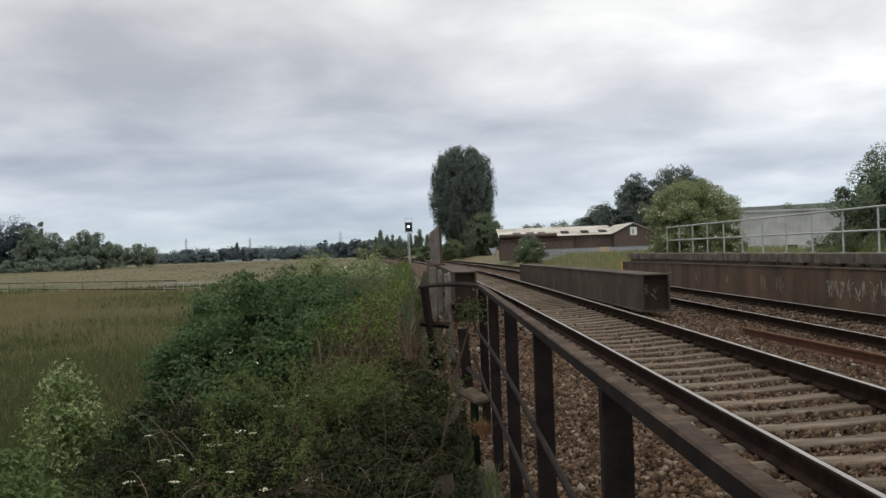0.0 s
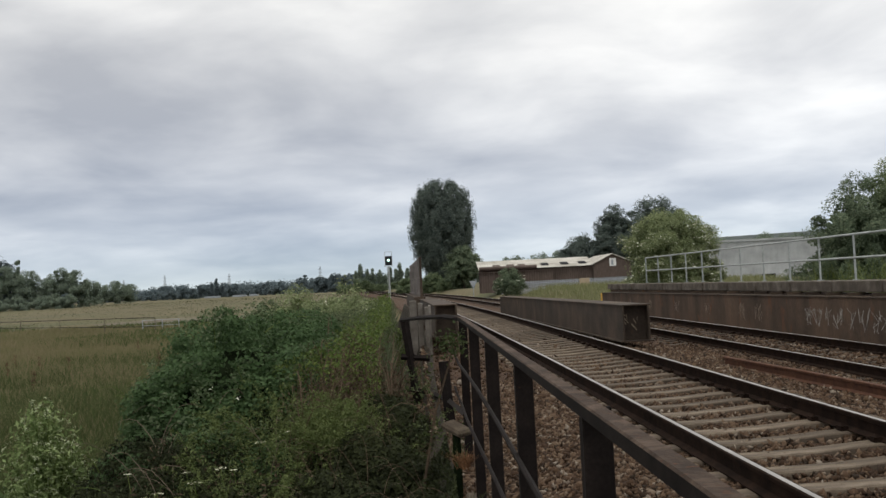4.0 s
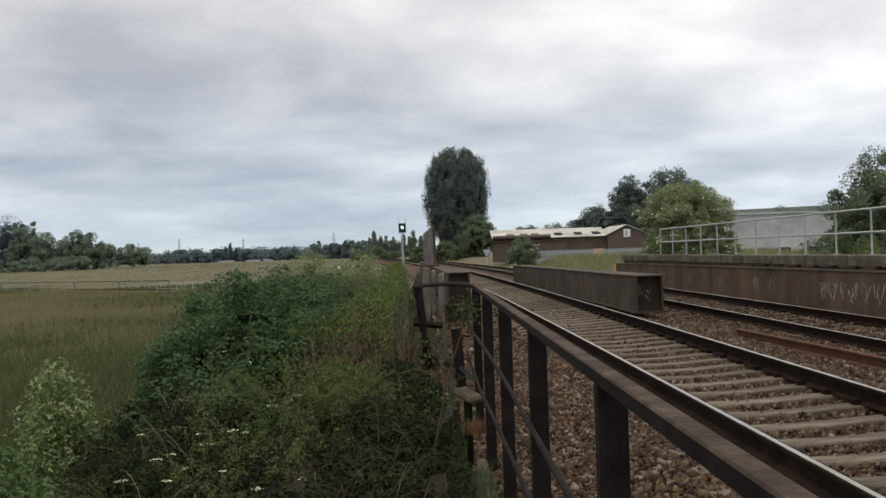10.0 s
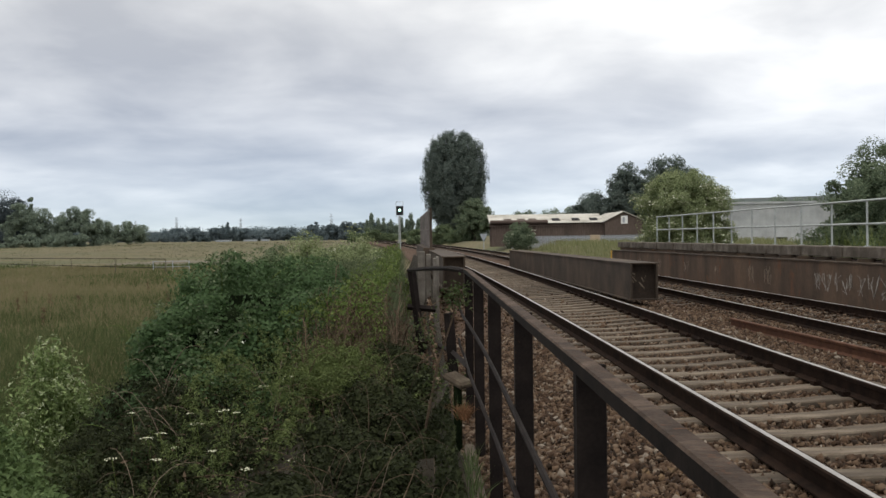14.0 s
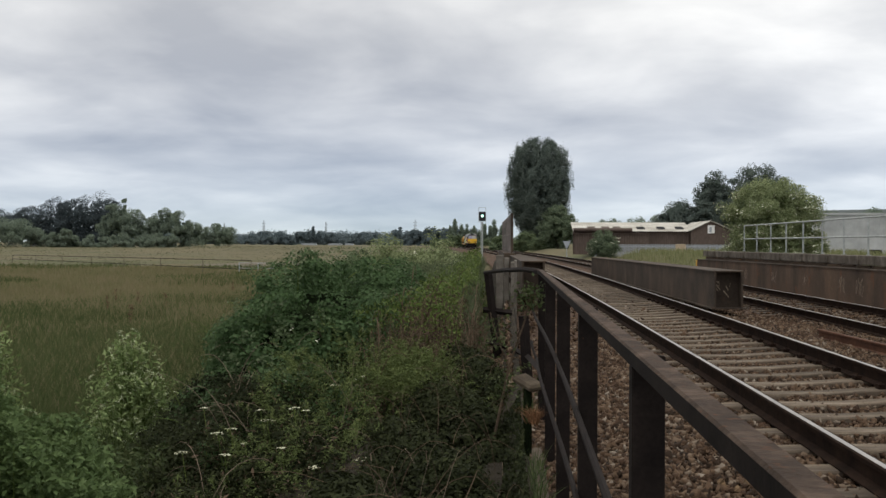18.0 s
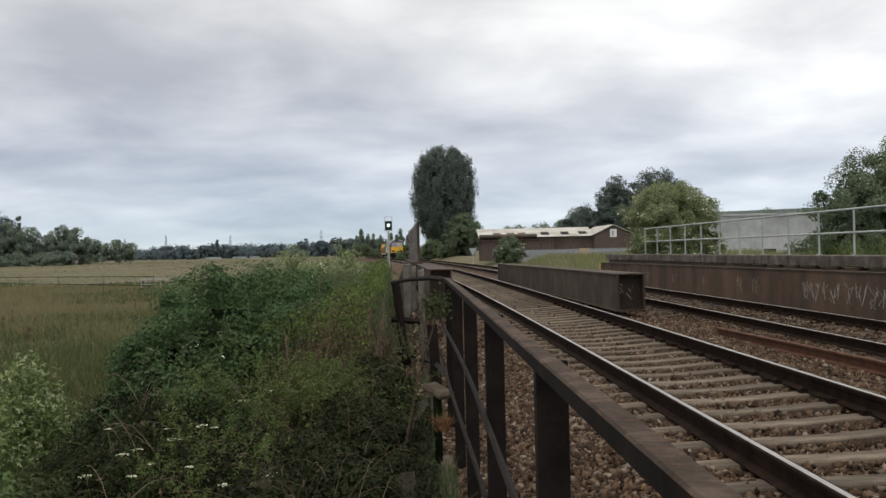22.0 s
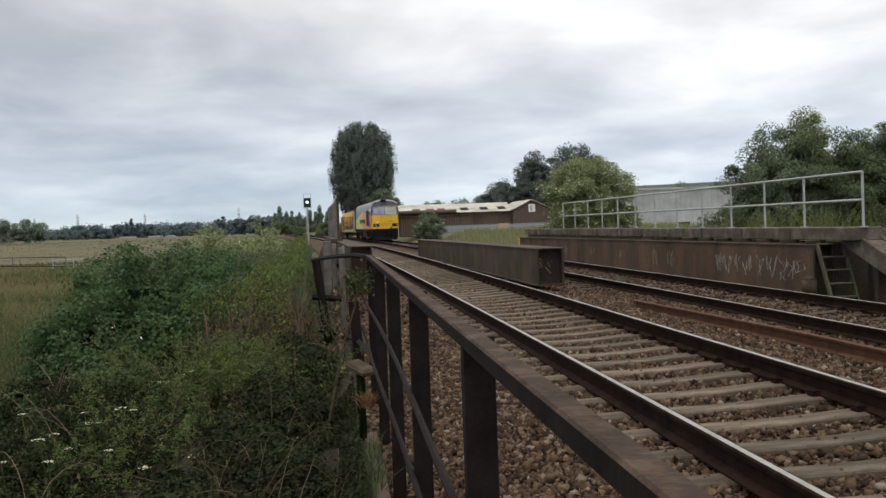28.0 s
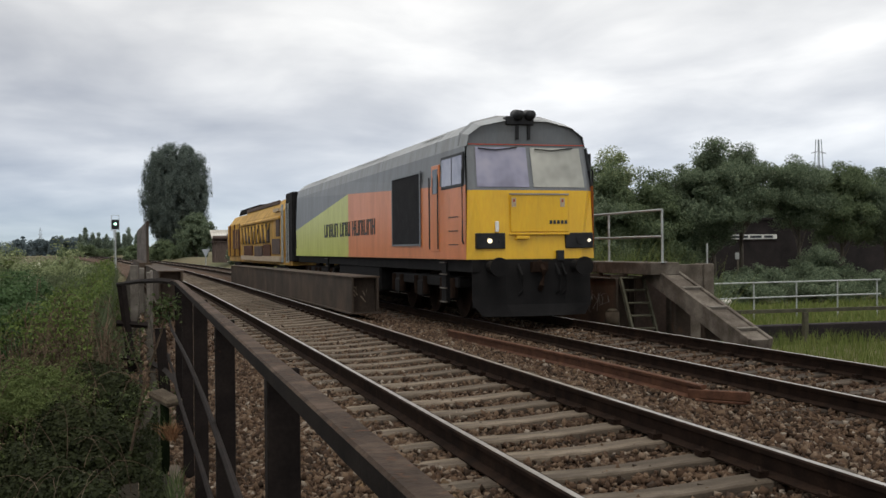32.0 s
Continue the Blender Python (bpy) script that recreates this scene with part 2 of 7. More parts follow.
M["iron"] = surface("dark_iron_paint", [(0.3, (0.010, 0.008, 0.0075)), (0.7, (0.022, 0.017, 0.015))], 7, 80, 0.8, 0.0, 0.3, 0.002, spots=(0.66, (0.07, 0.035, 0.02), 9), spec=0.06)
M["irontop"] = surface("worn_brown_iron", [(0.3, (0.026, 0.018, 0.013)), (0.5, (0.050, 0.034, 0.025)), (0.7, (0.110, 0.078, 0.058))], 7, 60, 0.8, 0.0, 0.9, 0.004, spots=(0.58, (0.085, 0.038, 0.019), 40), spec=0.10)
M["concrete"] = surface("stained_concrete", [(0.3, (0.070, 0.060, 0.050)), (0.5, (0.13, 0.115, 0.098)), (0.7, (0.21, 0.19, 0.165))], 2.5, 45, 0.92, 0, 0.5, 0.006)
M["galv"] = surface("dull_galvanised_steel", [(0.3, (0.30, 0.32, 0.31)), (0.7, (0.44, 0.46, 0.45))], 4, 60, 0.5, 0.45, 0.1, 0.001)
M["brick"] = surface("sooty_brick", [(0.3, (0.055, 0.042, 0.036)), (0.7, (0.12, 0.085, 0.068))], 1.1, 18, 0.9, 0, 0.4, 0.01)
M["darkwall"] = surface("near_black_wall", [(0.3, (0.014, 0.012, 0.013)), (0.7, (0.034, 0.028, 0.028))], 0.8, 14, 0.95, 0, 0.4, 0.01)
M["moss"] = surface("mossy_timber", [(0.3, (0.045, 0.046, 0.030)), (0.7, (0.10, 0.092, 0.065))], 4, 40, 0.9, 0, 0.4, 0.004)
M["grime"] = surface("graffiti_scuff", [(0.3, (0.15, 0.105, 0.072)), (0.7, (0.30, 0.245, 0.185))], 8, 50, 0.8, 0, 0.2, 0.002)
M["chalk"] = surface("pale_graffiti_paint", [(0.3, (0.20, 0.185, 0.16)), (0.7, (0.46, 0.44, 0.40))], 8, 50, 0.8, 0, 0.2, 0.002)
M["coping"] = surface("weathered_brown_concrete", [(0.3, (0.052, 0.042, 0.033)), (0.5, (0.094, 0.078, 0.063)), (0.7, (0.175, 0.152, 0.126))], 2.2, 40, 0.92, 0, 0.7, 0.010, spots=(0.60, (0.055, 0.050, 0.026), 3))
M["meshgrey"] = surface("grey_rusty_mesh", [(0.3, (0.13, 0.12, 0.115)), (0.7, (0.24, 0.215, 0.20))], 1.5, 30, 0.8, 0.2, 0.2, 0.003)
M["field"] = surface("meadow_soil_and_thatch", [(0.3, (0.070, 0.079, 0.034)), (0.42, (0.096, 0.094, 0.045)), (0.52, (0.128, 0.108, 0.060)), (0.62, (0.100, 0.091, 0.051)), (0.74, (0.076, 0.086, 0.038))], 0.045, 1.3, 0.95, 0, 0.6, 0.05, (0.45, 1.0, 1.0), spots=(0.60, (0.070, 0.082, 0.036), 0.11))
M["bark"] = surface("tree_bark", [(0.3, (0.06, 0.05, 0.04)), (0.7, (0.14, 0.12, 0.10))], 3, 30, 0.95, 0, 0.7, 0.02, (1, 1, 0.3))
M["twig"] = surface("dry_stems", [(0.3, (0.12, 0.09, 0.065)), (0.7, (0.24, 0.19, 0.14))], 5, 40, 0.9, 0, 0.2, 0.002, vary=0.3, island=True)
M["sheet"] = surface("brown_corrugated_sheet", [(0.3, (0.075, 0.055, 0.046)), (0.7, (0.125, 0.095, 0.08))], 0.25, 6, 0.75, 0, 0.1, 0.01, (1, 1, 0.3))
M["roofsheet"] = surface("pale_fibre_cement_roof", [(0.3, (0.30, 0.28, 0.24)), (0.5, (0.46, 0.44, 0.39)), (0.7, (0.56, 0.54, 0.50))], 0.5, 6, 0.9, 0, 0.1, 0.01, (0.6, 1, 1), spots=(0.62, (0.24, 0.19, 0.14), 1.1))
M["cladding"] = surface("pale_grey_cladding", [(0.3, (0.36, 0.375, 0.375)), (0.7, (0.45, 0.46, 0.46))], 0.12, 0.5, 0.6, 0, 0.05, 0.01)
M["palisade"] = surface("grey_palisade", [(0.3, (0.30, 0.33, 0.36)), (0.7, (0.40, 0.43, 0.46))], 1, 20, 0.6, 0.3, 0.1, 0.002)
M["screen"] = surface("rusty_screen_sheet", [(0.3, (0.07, 0.055, 0.05)), (0.7, (0.14, 0.10, 0.085))], 1.5, 30, 0.85, 0.2, 0.3, 0.004)
M["white"] = surface("white_board", [(0.3, (0.68, 0.68, 0.66)), (0.7, (0.82, 0.82, 0.80))], 2, 30, 0.6, 0, 0.05, 0.001)
M["sand"] = surface("tan_board", [(0.3, (0.36, 0.28, 0.19)), (0.7, (0.48, 0.39, 0.28))], 2, 30, 0.8, 0, 0.1, 0.001)
M["barrier"] = surface("orange_barrier", [(0.3, (0.55, 0.30, 0.05)), (0.7, (0.68, 0.40, 0.08))], 3, 30, 0.6, 0, 0.05, 0.001)
M["yellow"] = paint("warning_yellow_paint", (0.74, 0.43, 0.015), 0.35, 0.22)
M["orange"] = paint("orange_paint", (0.66, 0.20, 0.055), 0.35, 0.30)
M["lime"] = paint("lime_paint", (0.52, 0.55, 0.10), 0.35, 0.30)
M["grey"] = paint("slate_grey_paint", (0.13, 0.14, 0.15), 0.42, 0.25)
M["roofgrey"] = paint("pale_roof_grey", (0.235, 0.25, 0.26), 0.5, 0.45)
M["under"] = surface("oily_black_underframe", [(0.3, (0.005, 0.0048, 0.005)), (0.7, (0.012, 0.011, 0.011))], 3, 40, 0.9, 0.0, 0.3, 0.004)
M["wagon"] = paint("faded_machine_yellow", (0.50, 0.285, 0.045), 0.65, 0.95, 0.0, (0.075, 0.045, 0.026))
M["lettering"] = surface("dark_lettering", [(0.3, (0.03, 0.035, 0.04)), (0.7, (0.06, 0.065, 0.07))], 4, 40, 0.5, 0, 0.0, 0.001)
M["red"] = surface("red_coach_line", [(0.3, (0.26, 0.045, 0.028)), (0.7, (0.36, 0.065, 0.04))], 4, 40, 0.5, 0, 0.0, 0.001)
M["black"] = surface("black_enamel", [(0.3, (0.012, 0.012, 0.013)), (0.7, (0.03, 0.03, 0.032))], 4, 40, 0.45, 0, 0.05, 0.001)
# near black: the shade inside grilles and hollows is put into this colour
M["dark"] = surface("recess_shade_black", [(0.3, (0.008, 0.008, 0.010)), (0.7, (0.02, 0.02, 0.022))], 4, 40, 0.8, 0, 0.1, 0.002)
M["wool"] = surface("dirty_wool", [(0.3, (0.55, 0.53, 0.47)), (0.7, (0.72, 0.70, 0.64))], 9, 60, 0.95, 0, 0.5, 0.02)
M["flower"] = surface("cream_blossom", [(0.3, (0.62, 0.62, 0.46)), (0.7, (0.80, 0.80, 0.68))], 9, 60, 0.8, 0, 0.0, 0.001)
M["soil"] = surface("littered_soil_shade_dark", [(0.3, (0.012, 0.010, 0.006)), (0.5, (0.024, 0.019, 0.012)), (0.7, (0.046, 0.036, 0.024))], 3, 30, 0.97, 0, 0.8, 0.03)
M["barepatch"] = surface("bare_trampled_soil", [(0.3, (0.105, 0.090, 0.066)), (0.5, (0.14, 0.120, 0.088)), (0.7, (0.12, 0.118, 0.070))], 0.2, 3, 0.97, 0, 0.5, 0.03)
M["sleeper_dark"] = surface("oily_dark_sleeper", [(0.3, (0.034, 0.026, 0.020)), (0.5, (0.058, 0.045, 0.034)), (0.7, (0.095, 0.076, 0.058))], 2.5, 50, 0.9, 0, 0.4, 0.004, (0.5, 4, 4), 0.25)
M["kerbstone"] = surface("brown_old_concrete", [(0.3, (0.034, 0.025, 0.017)), (0.5, (0.064, 0.049, 0.034)), (0.7, (0.115, 0.092, 0.066))], 3.5, 45, 0.95, 0, 0.6, 0.008, spots=(0.60, (0.05, 0.058, 0.026), 6))
M["deadcane"] = surface("dead_cane_brown", [(0.3, (0.060, 0.042, 0.028)), (0.7, (0.14, 0.100, 0.066))], 5, 40, 0.95, 0, 0.2, 0.002, vary=0.45, island=True)
M["umbel"] = surface("cream_umbel", [(0.3, (0.40, 0.40, 0.27)), (0.7, (0.60, 0.59, 0.45))], 9, 60, 0.85, 0, 0.0, 0.001)
M["cream"] = surface("pale_cream_floret", [(0.3, (0.34, 0.38, 0.22)), (0.7, (0.50, 0.54, 0.36))], 9, 60, 0.85, 0, 0.0, 0.001)
M["drygrass"] = surface("dry_rust_grass", [(0.3, (0.11, 0.052, 0.024)), (0.7, (0.20, 0.105, 0.05))], 8, 40, 0.9, 0, 0.0, vary=0.3, island=True)
# distance haze is painted into this pale bluish green
M["far"] = foliage("distant_haze_green", [(0.2, (0.150, 0.172, 0.172)), (0.8, (0.180, 0.203, 0.198))], 1.0, 0.45, 0.0)

# pane colours paint the sky's reflection and the cab seen behind
for key, dark, mid_, pale_ in (("sheen_glass", (0.15, 0.145, 0.21), (0.24, 0.235, 0.32), (0.32, 0.31, 0.38)), ("sheen_glass_pale", (0.22, 0.22, 0.20), (0.33, 0.33, 0.29), (0.44, 0.43, 0.38))):
    m, ns, ls, b = material("cab_" + key, 0.06)
    g_ = noise_node(ns, ls, coords(ns, ls), 1.1, 3)
    r_ = ramp_node(ns, [(0.35, dark), (0.5, mid_), (0.68, pale_)])
    ls.new(g_, r_.inputs[0])
    ls.new(r_.outputs[0], b.inputs["Base Color"])
    b.inputs["Specular IOR Level"].default_value = 0.5
    b.inputs["Coat Weight"].default_value = 0.6
    b.inputs["Coat Roughness"].default_value = 0.04
    M[key] = m


def glow(name, colour, strength):
    m, ns, ls, b = material(name, 0.4)
    b.inputs["Base Color"].default_value = (*colour, 1)
    b.inputs["Emission Color"].default_value = (*colour, 1)
    b.inputs["Emission Strength"].default_value = strength
    return m


m, ns, ls, b = material("dark_side_glass", 0.08)
b.inputs["Base Color"].default_value = (0.02, 0.022, 0.026, 1)
M["sideglass"] = m
M["headlight"] = glow("headlight_lens", (1.0, 0.84, 0.56), 1.3)
M["marker"] = glow("marker_light_lens", (1.0, 0.88, 0.70), 0.6)
M["green_aspect"] = glow("green_signal_lens", (0.55, 1.0, 0.82), 3.0)

GREEN = dict(
    hayfar=[(0.15, (0.069, 0.076, 0.036)), (0.5, (0.092, 0.092, 0.049)), (0.9, (0.121, 0.113, 0.064))],
    yard=[(0.15, (0.13, 0.15, 0.062)), (0.5, (0.20, 0.21, 0.10)), (0.9, (0.29, 0.275, 0.16))],
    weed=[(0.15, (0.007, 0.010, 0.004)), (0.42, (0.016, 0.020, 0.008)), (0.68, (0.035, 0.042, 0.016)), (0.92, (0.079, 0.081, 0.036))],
    shoot=[(0.15, (0.059, 0.082, 0.026)), (0.5, (0.099, 0.130, 0.041)), (0.9, (0.172, 0.202, 0.075))],
    bramble=[(0.15, (0.028, 0.053, 0.019)), (0.45, (0.051, 0.091, 0.034)), (0.75, (0.086, 0.136, 0.056)), (0.97, (0.162, 0.200, 0.121))],
    highlightleaf=[(0.15, (0.05, 0.075, 0.032)), (0.5, (0.085, 0.115, 0.056)), (0.9, (0.15, 0.18, 0.10))],
    nettle=[(0.15, (0.030, 0.047, 0.015)), (0.5, (0.054, 0.074, 0.026)), (0.9, (0.103, 0.116, 0.050))],
    pale_nettle=[(0.15, (0.052, 0.084, 0.029)), (0.5, (0.085, 0.129, 0.045)), (0.9, (0.137, 0.191, 0.075))],
    lush=[(0.15, (0.048, 0.073, 0.024)), (0.45, (0.077, 0.103, 0.038)), (0.75, (0.111, 0.127, 0.057)), (0.97, (0.174, 0.161, 0.099))],
    soft=[(0.15, (0.061, 0.084, 0.043)), (0.5, (0.107, 0.131, 0.071)), (0.8, (0.161, 0.171, 0.104)), (0.97, (0.284, 0.241, 0.186))],
    padgrass=[(0.15, (0.09, 0.125, 0.030)), (0.5, (0.14, 0.175, 0.048)), (0.9, (0.21, 0.225, 0.080))],
    grass=[(0.15, (0.06, 0.090, 0.022)), (0.5, (0.10, 0.135, 0.038)), (0.75, (0.16, 0.175, 0.062)), (0.97, (0.26, 0.23, 0.11))],
    hay=[(0.15, (0.126, 0.137, 0.062)), (0.45, (0.197, 0.184, 0.097)), (0.75, (0.263, 0.218, 0.138)), (0.97, (0.339, 0.272, 0.197))],
    herb=[(0.15, (0.054, 0.084, 0.019)), (0.5, (0.095, 0.138, 0.034)), (0.9, (0.173, 0.209, 0.059))],
    pale=[(0.15, (0.106, 0.155, 0.052)), (0.5, (0.195, 0.259, 0.098)), (0.9, (0.335, 0.397, 0.184))],
    # poplar, haze and farwood are paled and blued: distance haze put into colour
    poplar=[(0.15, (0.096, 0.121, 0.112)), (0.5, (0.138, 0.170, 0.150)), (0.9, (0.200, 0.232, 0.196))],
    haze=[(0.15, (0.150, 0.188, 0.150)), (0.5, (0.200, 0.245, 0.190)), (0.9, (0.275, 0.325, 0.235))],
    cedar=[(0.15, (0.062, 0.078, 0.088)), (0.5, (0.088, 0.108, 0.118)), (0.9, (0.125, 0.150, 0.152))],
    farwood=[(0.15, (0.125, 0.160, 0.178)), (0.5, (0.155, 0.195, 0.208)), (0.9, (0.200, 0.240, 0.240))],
    elder=[(0.15, (0.130, 0.165, 0.080)), (0.5, (0.235, 0.278, 0.138)), (0.9, (0.375, 0.400, 0.235))],
    oak=[(0.15, (0.078, 0.106, 0.067)), (0.5, (0.140, 0.181, 0.114)), (0.9, (0.243, 0.286, 0.181))],
    willow=[(0.15, (0.076, 0.107, 0.061)), (0.5, (0.133, 0.171, 0.094)), (0.9, (0.216, 0.260, 0.138))],
)
LEAF = dict(bramble=(0.6, 0.28, 0.12, 2.4, 0.62), weed=(0.75, 0.14, 0.10, 1.1, 0.75), soft=(0.8, 0.4, 0.1, 1.3, 0.5), haze=(1.0, 0.40, 0.0), cedar=(1.0, 0.3, 0.0), farwood=(1.0, 0.4, 0.0), poplar=(0.8, 0.42, 0.08), oak=(0.7, 0.40, 0.12), willow=(0.7, 0.42, 0.12), elder=(0.7, 0.42, 0.12), hay=(0.9, 0.4, 0.05, 0.09, 0.6), lush=(0.8, 0.35, 0.08, 0.12, 0.6))
for key, stops in GREEN.items():
    M[key] = foliage("leaves_" + key, stops, *LEAF.get(key, (0.7, 0.28, 0.18)))


# ---- mesh helpers ----
rng = np.random.default_rng(7)


def box(bm, x0, x1, y0, y1, z0, z1, m=None):
    vs = [bm.verts.new((x, y, z)) for x in (x0, x1) for y in (y0, y1) for z in (z0, z1)]
    fs = [bm.faces.new([vs[i] for i in f]) for f in ((0, 1, 3, 2), (4, 6, 7, 5), (0, 4, 5, 1), (2, 3, 7, 6), (0, 2, 6, 4), (1, 5, 7, 3))]
    if m is not None:
        bmesh.ops.transform(bm, matrix=m, verts=vs)
    return vs, fs


def tube(bm, pts, r, sides=8, r1=None, flat=1.0):
    """A bar along points; r may taper to r1."""
    pts = [Vector(p) for p in pts]
    rings = []
    for i, p in enumerate(pts):
        d = (pts[min(i + 1, len(pts) - 1)] - pts[max(i - 1, 0)]).normalized()
        a = d.cross(Vector((0, 0, 1)))
        a = Vector((1, 0, 0)) if a.length < 1e-3 else a.normalized()
        c = d.cross(a).normalized()
        rr = r + ((r1 if r1 is not None else r) - r) * i / max(1, len(pts) - 1)
        rings.append([bm.verts.new(p + a * math.cos(2 * math.pi * k / sides) * rr * flat + c * math.sin(2 * math.pi * k / sides) * rr) for k in range(sides)])
    for q, s in zip(rings, rings[1:]):
        for k in range(sides):
            bm.faces.new((q[k], q[(k + 1) % sides], s[(k + 1) % sides], s[k]))
    bm.faces.new(rings[0][::-1])
    bm.faces.new(rings[-1])


def extrude_path(bm, profile, path):
    """A closed cross-section [(x, z)] swept along [(x, y, z, lean)]; returns nothing, faces keep the profile's order."""
    rings = []
    for x, y, z, lean in path:
        c, s = math.cos(lean), math.sin(lean)
        rings.append([bm.verts.new((x + px * c - pz * s, y, z + px * s + pz * c)) for px, pz in profile])
    n = len(profile)
    side = []
    for q, s in zip(rings, rings[1:]):
        for k in range(n):
            side.append((k, bm.faces.new((q[k], q[(k + 1) % n], s[(k + 1) % n], s[k]))))
    bm.faces.new(rings[0])
    bm.faces.new(rings[-1][::-1])
    return side


def part(name, bm, mat, parent=None, label="", bevel=0.0, smooth=False):
    me = bpy.data.meshes.new(name)
    if bevel:
        bmesh.ops.bevel(bm, geom=list(bm.edges), offset=bevel, segments=1, affect="EDGES", clamp_overlap=True)
    bmesh.ops.recalc_face_normals(bm, faces=bm.faces)
    bm.to_mesh(me)
    bm.free()
    for mm in mat if isinstance(mat, (list, tuple)) else (mat,):
        me.materials.append(mm)
    if smooth:
        for p in me.polygons:
            p.use_smooth = True
    ob = new(name, me)
    if parent is not None:
        ob.parent = parent
    if label:
        ob["label"] = label
    return ob


def block(name, dims, mat, parent=None, label="", bevel=0.0, m=None):
    bm = bmesh.new()
    box(bm, *dims, m)
    return part(name, bm, mat, parent, label, bevel)


def np_mesh(name, verts, faces, mat, parent=None, label=""):
    """A mesh from arrays: verts (n, 3), faces (m, k)."""
    me = bpy.data.meshes.new(name)
    k = faces.shape[1]
    me.vertices.add(len(verts))
    me.vertices.foreach_set("co", np.ascontiguousarray(verts, dtype=np.float32).ravel())
    me.loops.add(faces.size)
    me.loops.foreach_set("vertex_index", np.ascontiguousarray(faces, dtype=np.int32).ravel())
    me.polygons.add(len(faces))
    me.polygons.foreach_set("loop_start", np.arange(0, faces.size, k, dtype=np.int32))
    me.update(calc_edges=True)
    me.validate()
    me.materials.append(mat)
    ob = new(name, me)
    if parent is not None:
        ob.parent = parent
    if label:
        ob["label"] = label
    return ob


def empty(name, m=None, **tags):
    ob = new(name)
    if m is not None:
        ob.matrix_basis = m
    return tagged(ob, **tags)


def unit(v):
    return v / np.maximum(np.linalg.norm(v, axis=1, keepdims=True), 1e-9)


def leaf_arrays(P, size, N=None, wide=0.55, fold=0.25, r=rng):
    """One folded, pointed leaf (two triangles) at each point."""
    n = len(P)
    rnd = unit(r.normal(size=(n, 3)))
    N = rnd if N is None else unit(N + rnd * 0.75)
    A = unit(np.cross(N, r.normal(size=(n, 3))))
    B = np.cross(N, A)
    s = (np.broadcast_to(size, n) * r.uniform(0.65, 1.35, n))[:, None]
    V = np.stack([P - A * s * 0.5, P + B * s * wide * 0.5 + N * s * fold * 0.3, P + A * s * 0.5 - N * s * fold * 0.3, P - B * s * wide * 0.5 + N * s * fold * 0.3], 1)
    base = np.arange(n)[:, None] * 4
    F = np.concatenate([base + np.array([0, 1, 2]), base + np.array([0, 2, 3])], 1).reshape(-1, 3)
    return V.reshape(-1, 3), F


def blade_arrays(P, height, width, lean=0.35, r=rng):
    """A bent grass blade of two joined pieces at each point."""
    n = len(P)
    h = (np.broadcast_to(height, n) * r.uniform(0.55, 1.25, n))[:, None]
    a = r.uniform(0, 2 * np.pi, n)
    side = np.stack([np.cos(a), np.sin(a), np.zeros(n)], 1) * np.broadcast_to(width, n)[:, None]
    b = r.uniform(0, 2 * np.pi, n)
    tip = np.stack([np.cos(b), np.sin(b), np.zeros(n)], 1) * h * lean * r.uniform(0.2, 1.4, n)[:, None]
    up = np.array([0, 0, 1.0])
    V = np.stack([P - side, P + side, P + tip * 0.35 + up * h * 0.6 + side * 0.7, P + tip * 0.35 + up * h * 0.6 - side * 0.7, P + tip + up * h], 1)
    base = np.arange(n)[:, None] * 5
    F = np.concatenate([base + np.array(t) for t in ((0, 1, 2), (0, 2, 3), (3, 2, 4))], 1).reshape(-1, 3)
    return V.reshape(-1, 3), F


def lumps(n, centres, radii, shell=0.55, r=rng):
    """Points in the outer shell of several ellipsoids, and the way out of them."""
    c, q = np.asarray(centres, float), np.asarray(radii, float)
    w = (q[:, 0] * q[:, 1] + q[:, 1] * q[:, 2] + q[:, 0] * q[:, 2])
    k = r.choice(len(c), n, p=w / w.sum())
    d = unit(r.normal(size=(n, 3)))
    u = 1 - (1 - shell) * r.uniform(0, 1, n) ** 1.6
    return c[k] + d * q[k] * u[:, None], unit(d / q[k])


# ---- the ground ----
def ground_z(x, y):
    """Height of the land: the railway's bank, meadow on one side, yard and paddock on the other."""
    u = x - bend_x(min(max(y, -60), 600))
    if u < -0.45:
        t = min(1.0, max(0.0, (-0.45 - u) / 6.5))
        z = -0.85 - (1.65 - min(1.9, max(0.0, (y - 60) * 0.0066))) * t * t * (3 - 2 * t)
    elif u < 10.4:
        z = -0.62
    else:
        low = -1.65 if y < 46 else -1.65 + 1.95 * min(1, (y - 46) / 40)
        t = min(1.0, (u - 10.4) / 3.5)
        z = -0.62 + (low + 0.62) * t * t * (3 - 2 * t)
    return z + 0.10 * noise.noise((x * 0.15, y * 0.15, 0)) * min(1, abs(u - 5) / 8)


def spread(lo, hi, fine_lo, fine_hi, step, growth=1.22):
    a = list(np.arange(fine_lo, fine_hi + 1e-6, step))
    s, p = step, fine_hi
    while p < hi:
        s *= growth
        p += s
        a.append(min(p, hi))
    s, p = step, fine_lo
    while p > lo:
        s *= growth
        p -= s
        a.insert(0, max(p, lo))
    return np.array(a)


gx, gy = spread(-2600, 2600, -14, 22, 0.6), spread(-400, 3200, -8, 120, 1.6)
gv = np.array([(x, y, ground_z(x, y)) for y in gy for x in gx])
ii = np.arange(len(gy) - 1)[:, None] * len(gx) + np.arange(len(gx) - 1)[None, :]
gf = np.stack([ii, ii + 1, ii + 1 + len(gx), ii + len(gx)], -1).reshape(-1, 4)
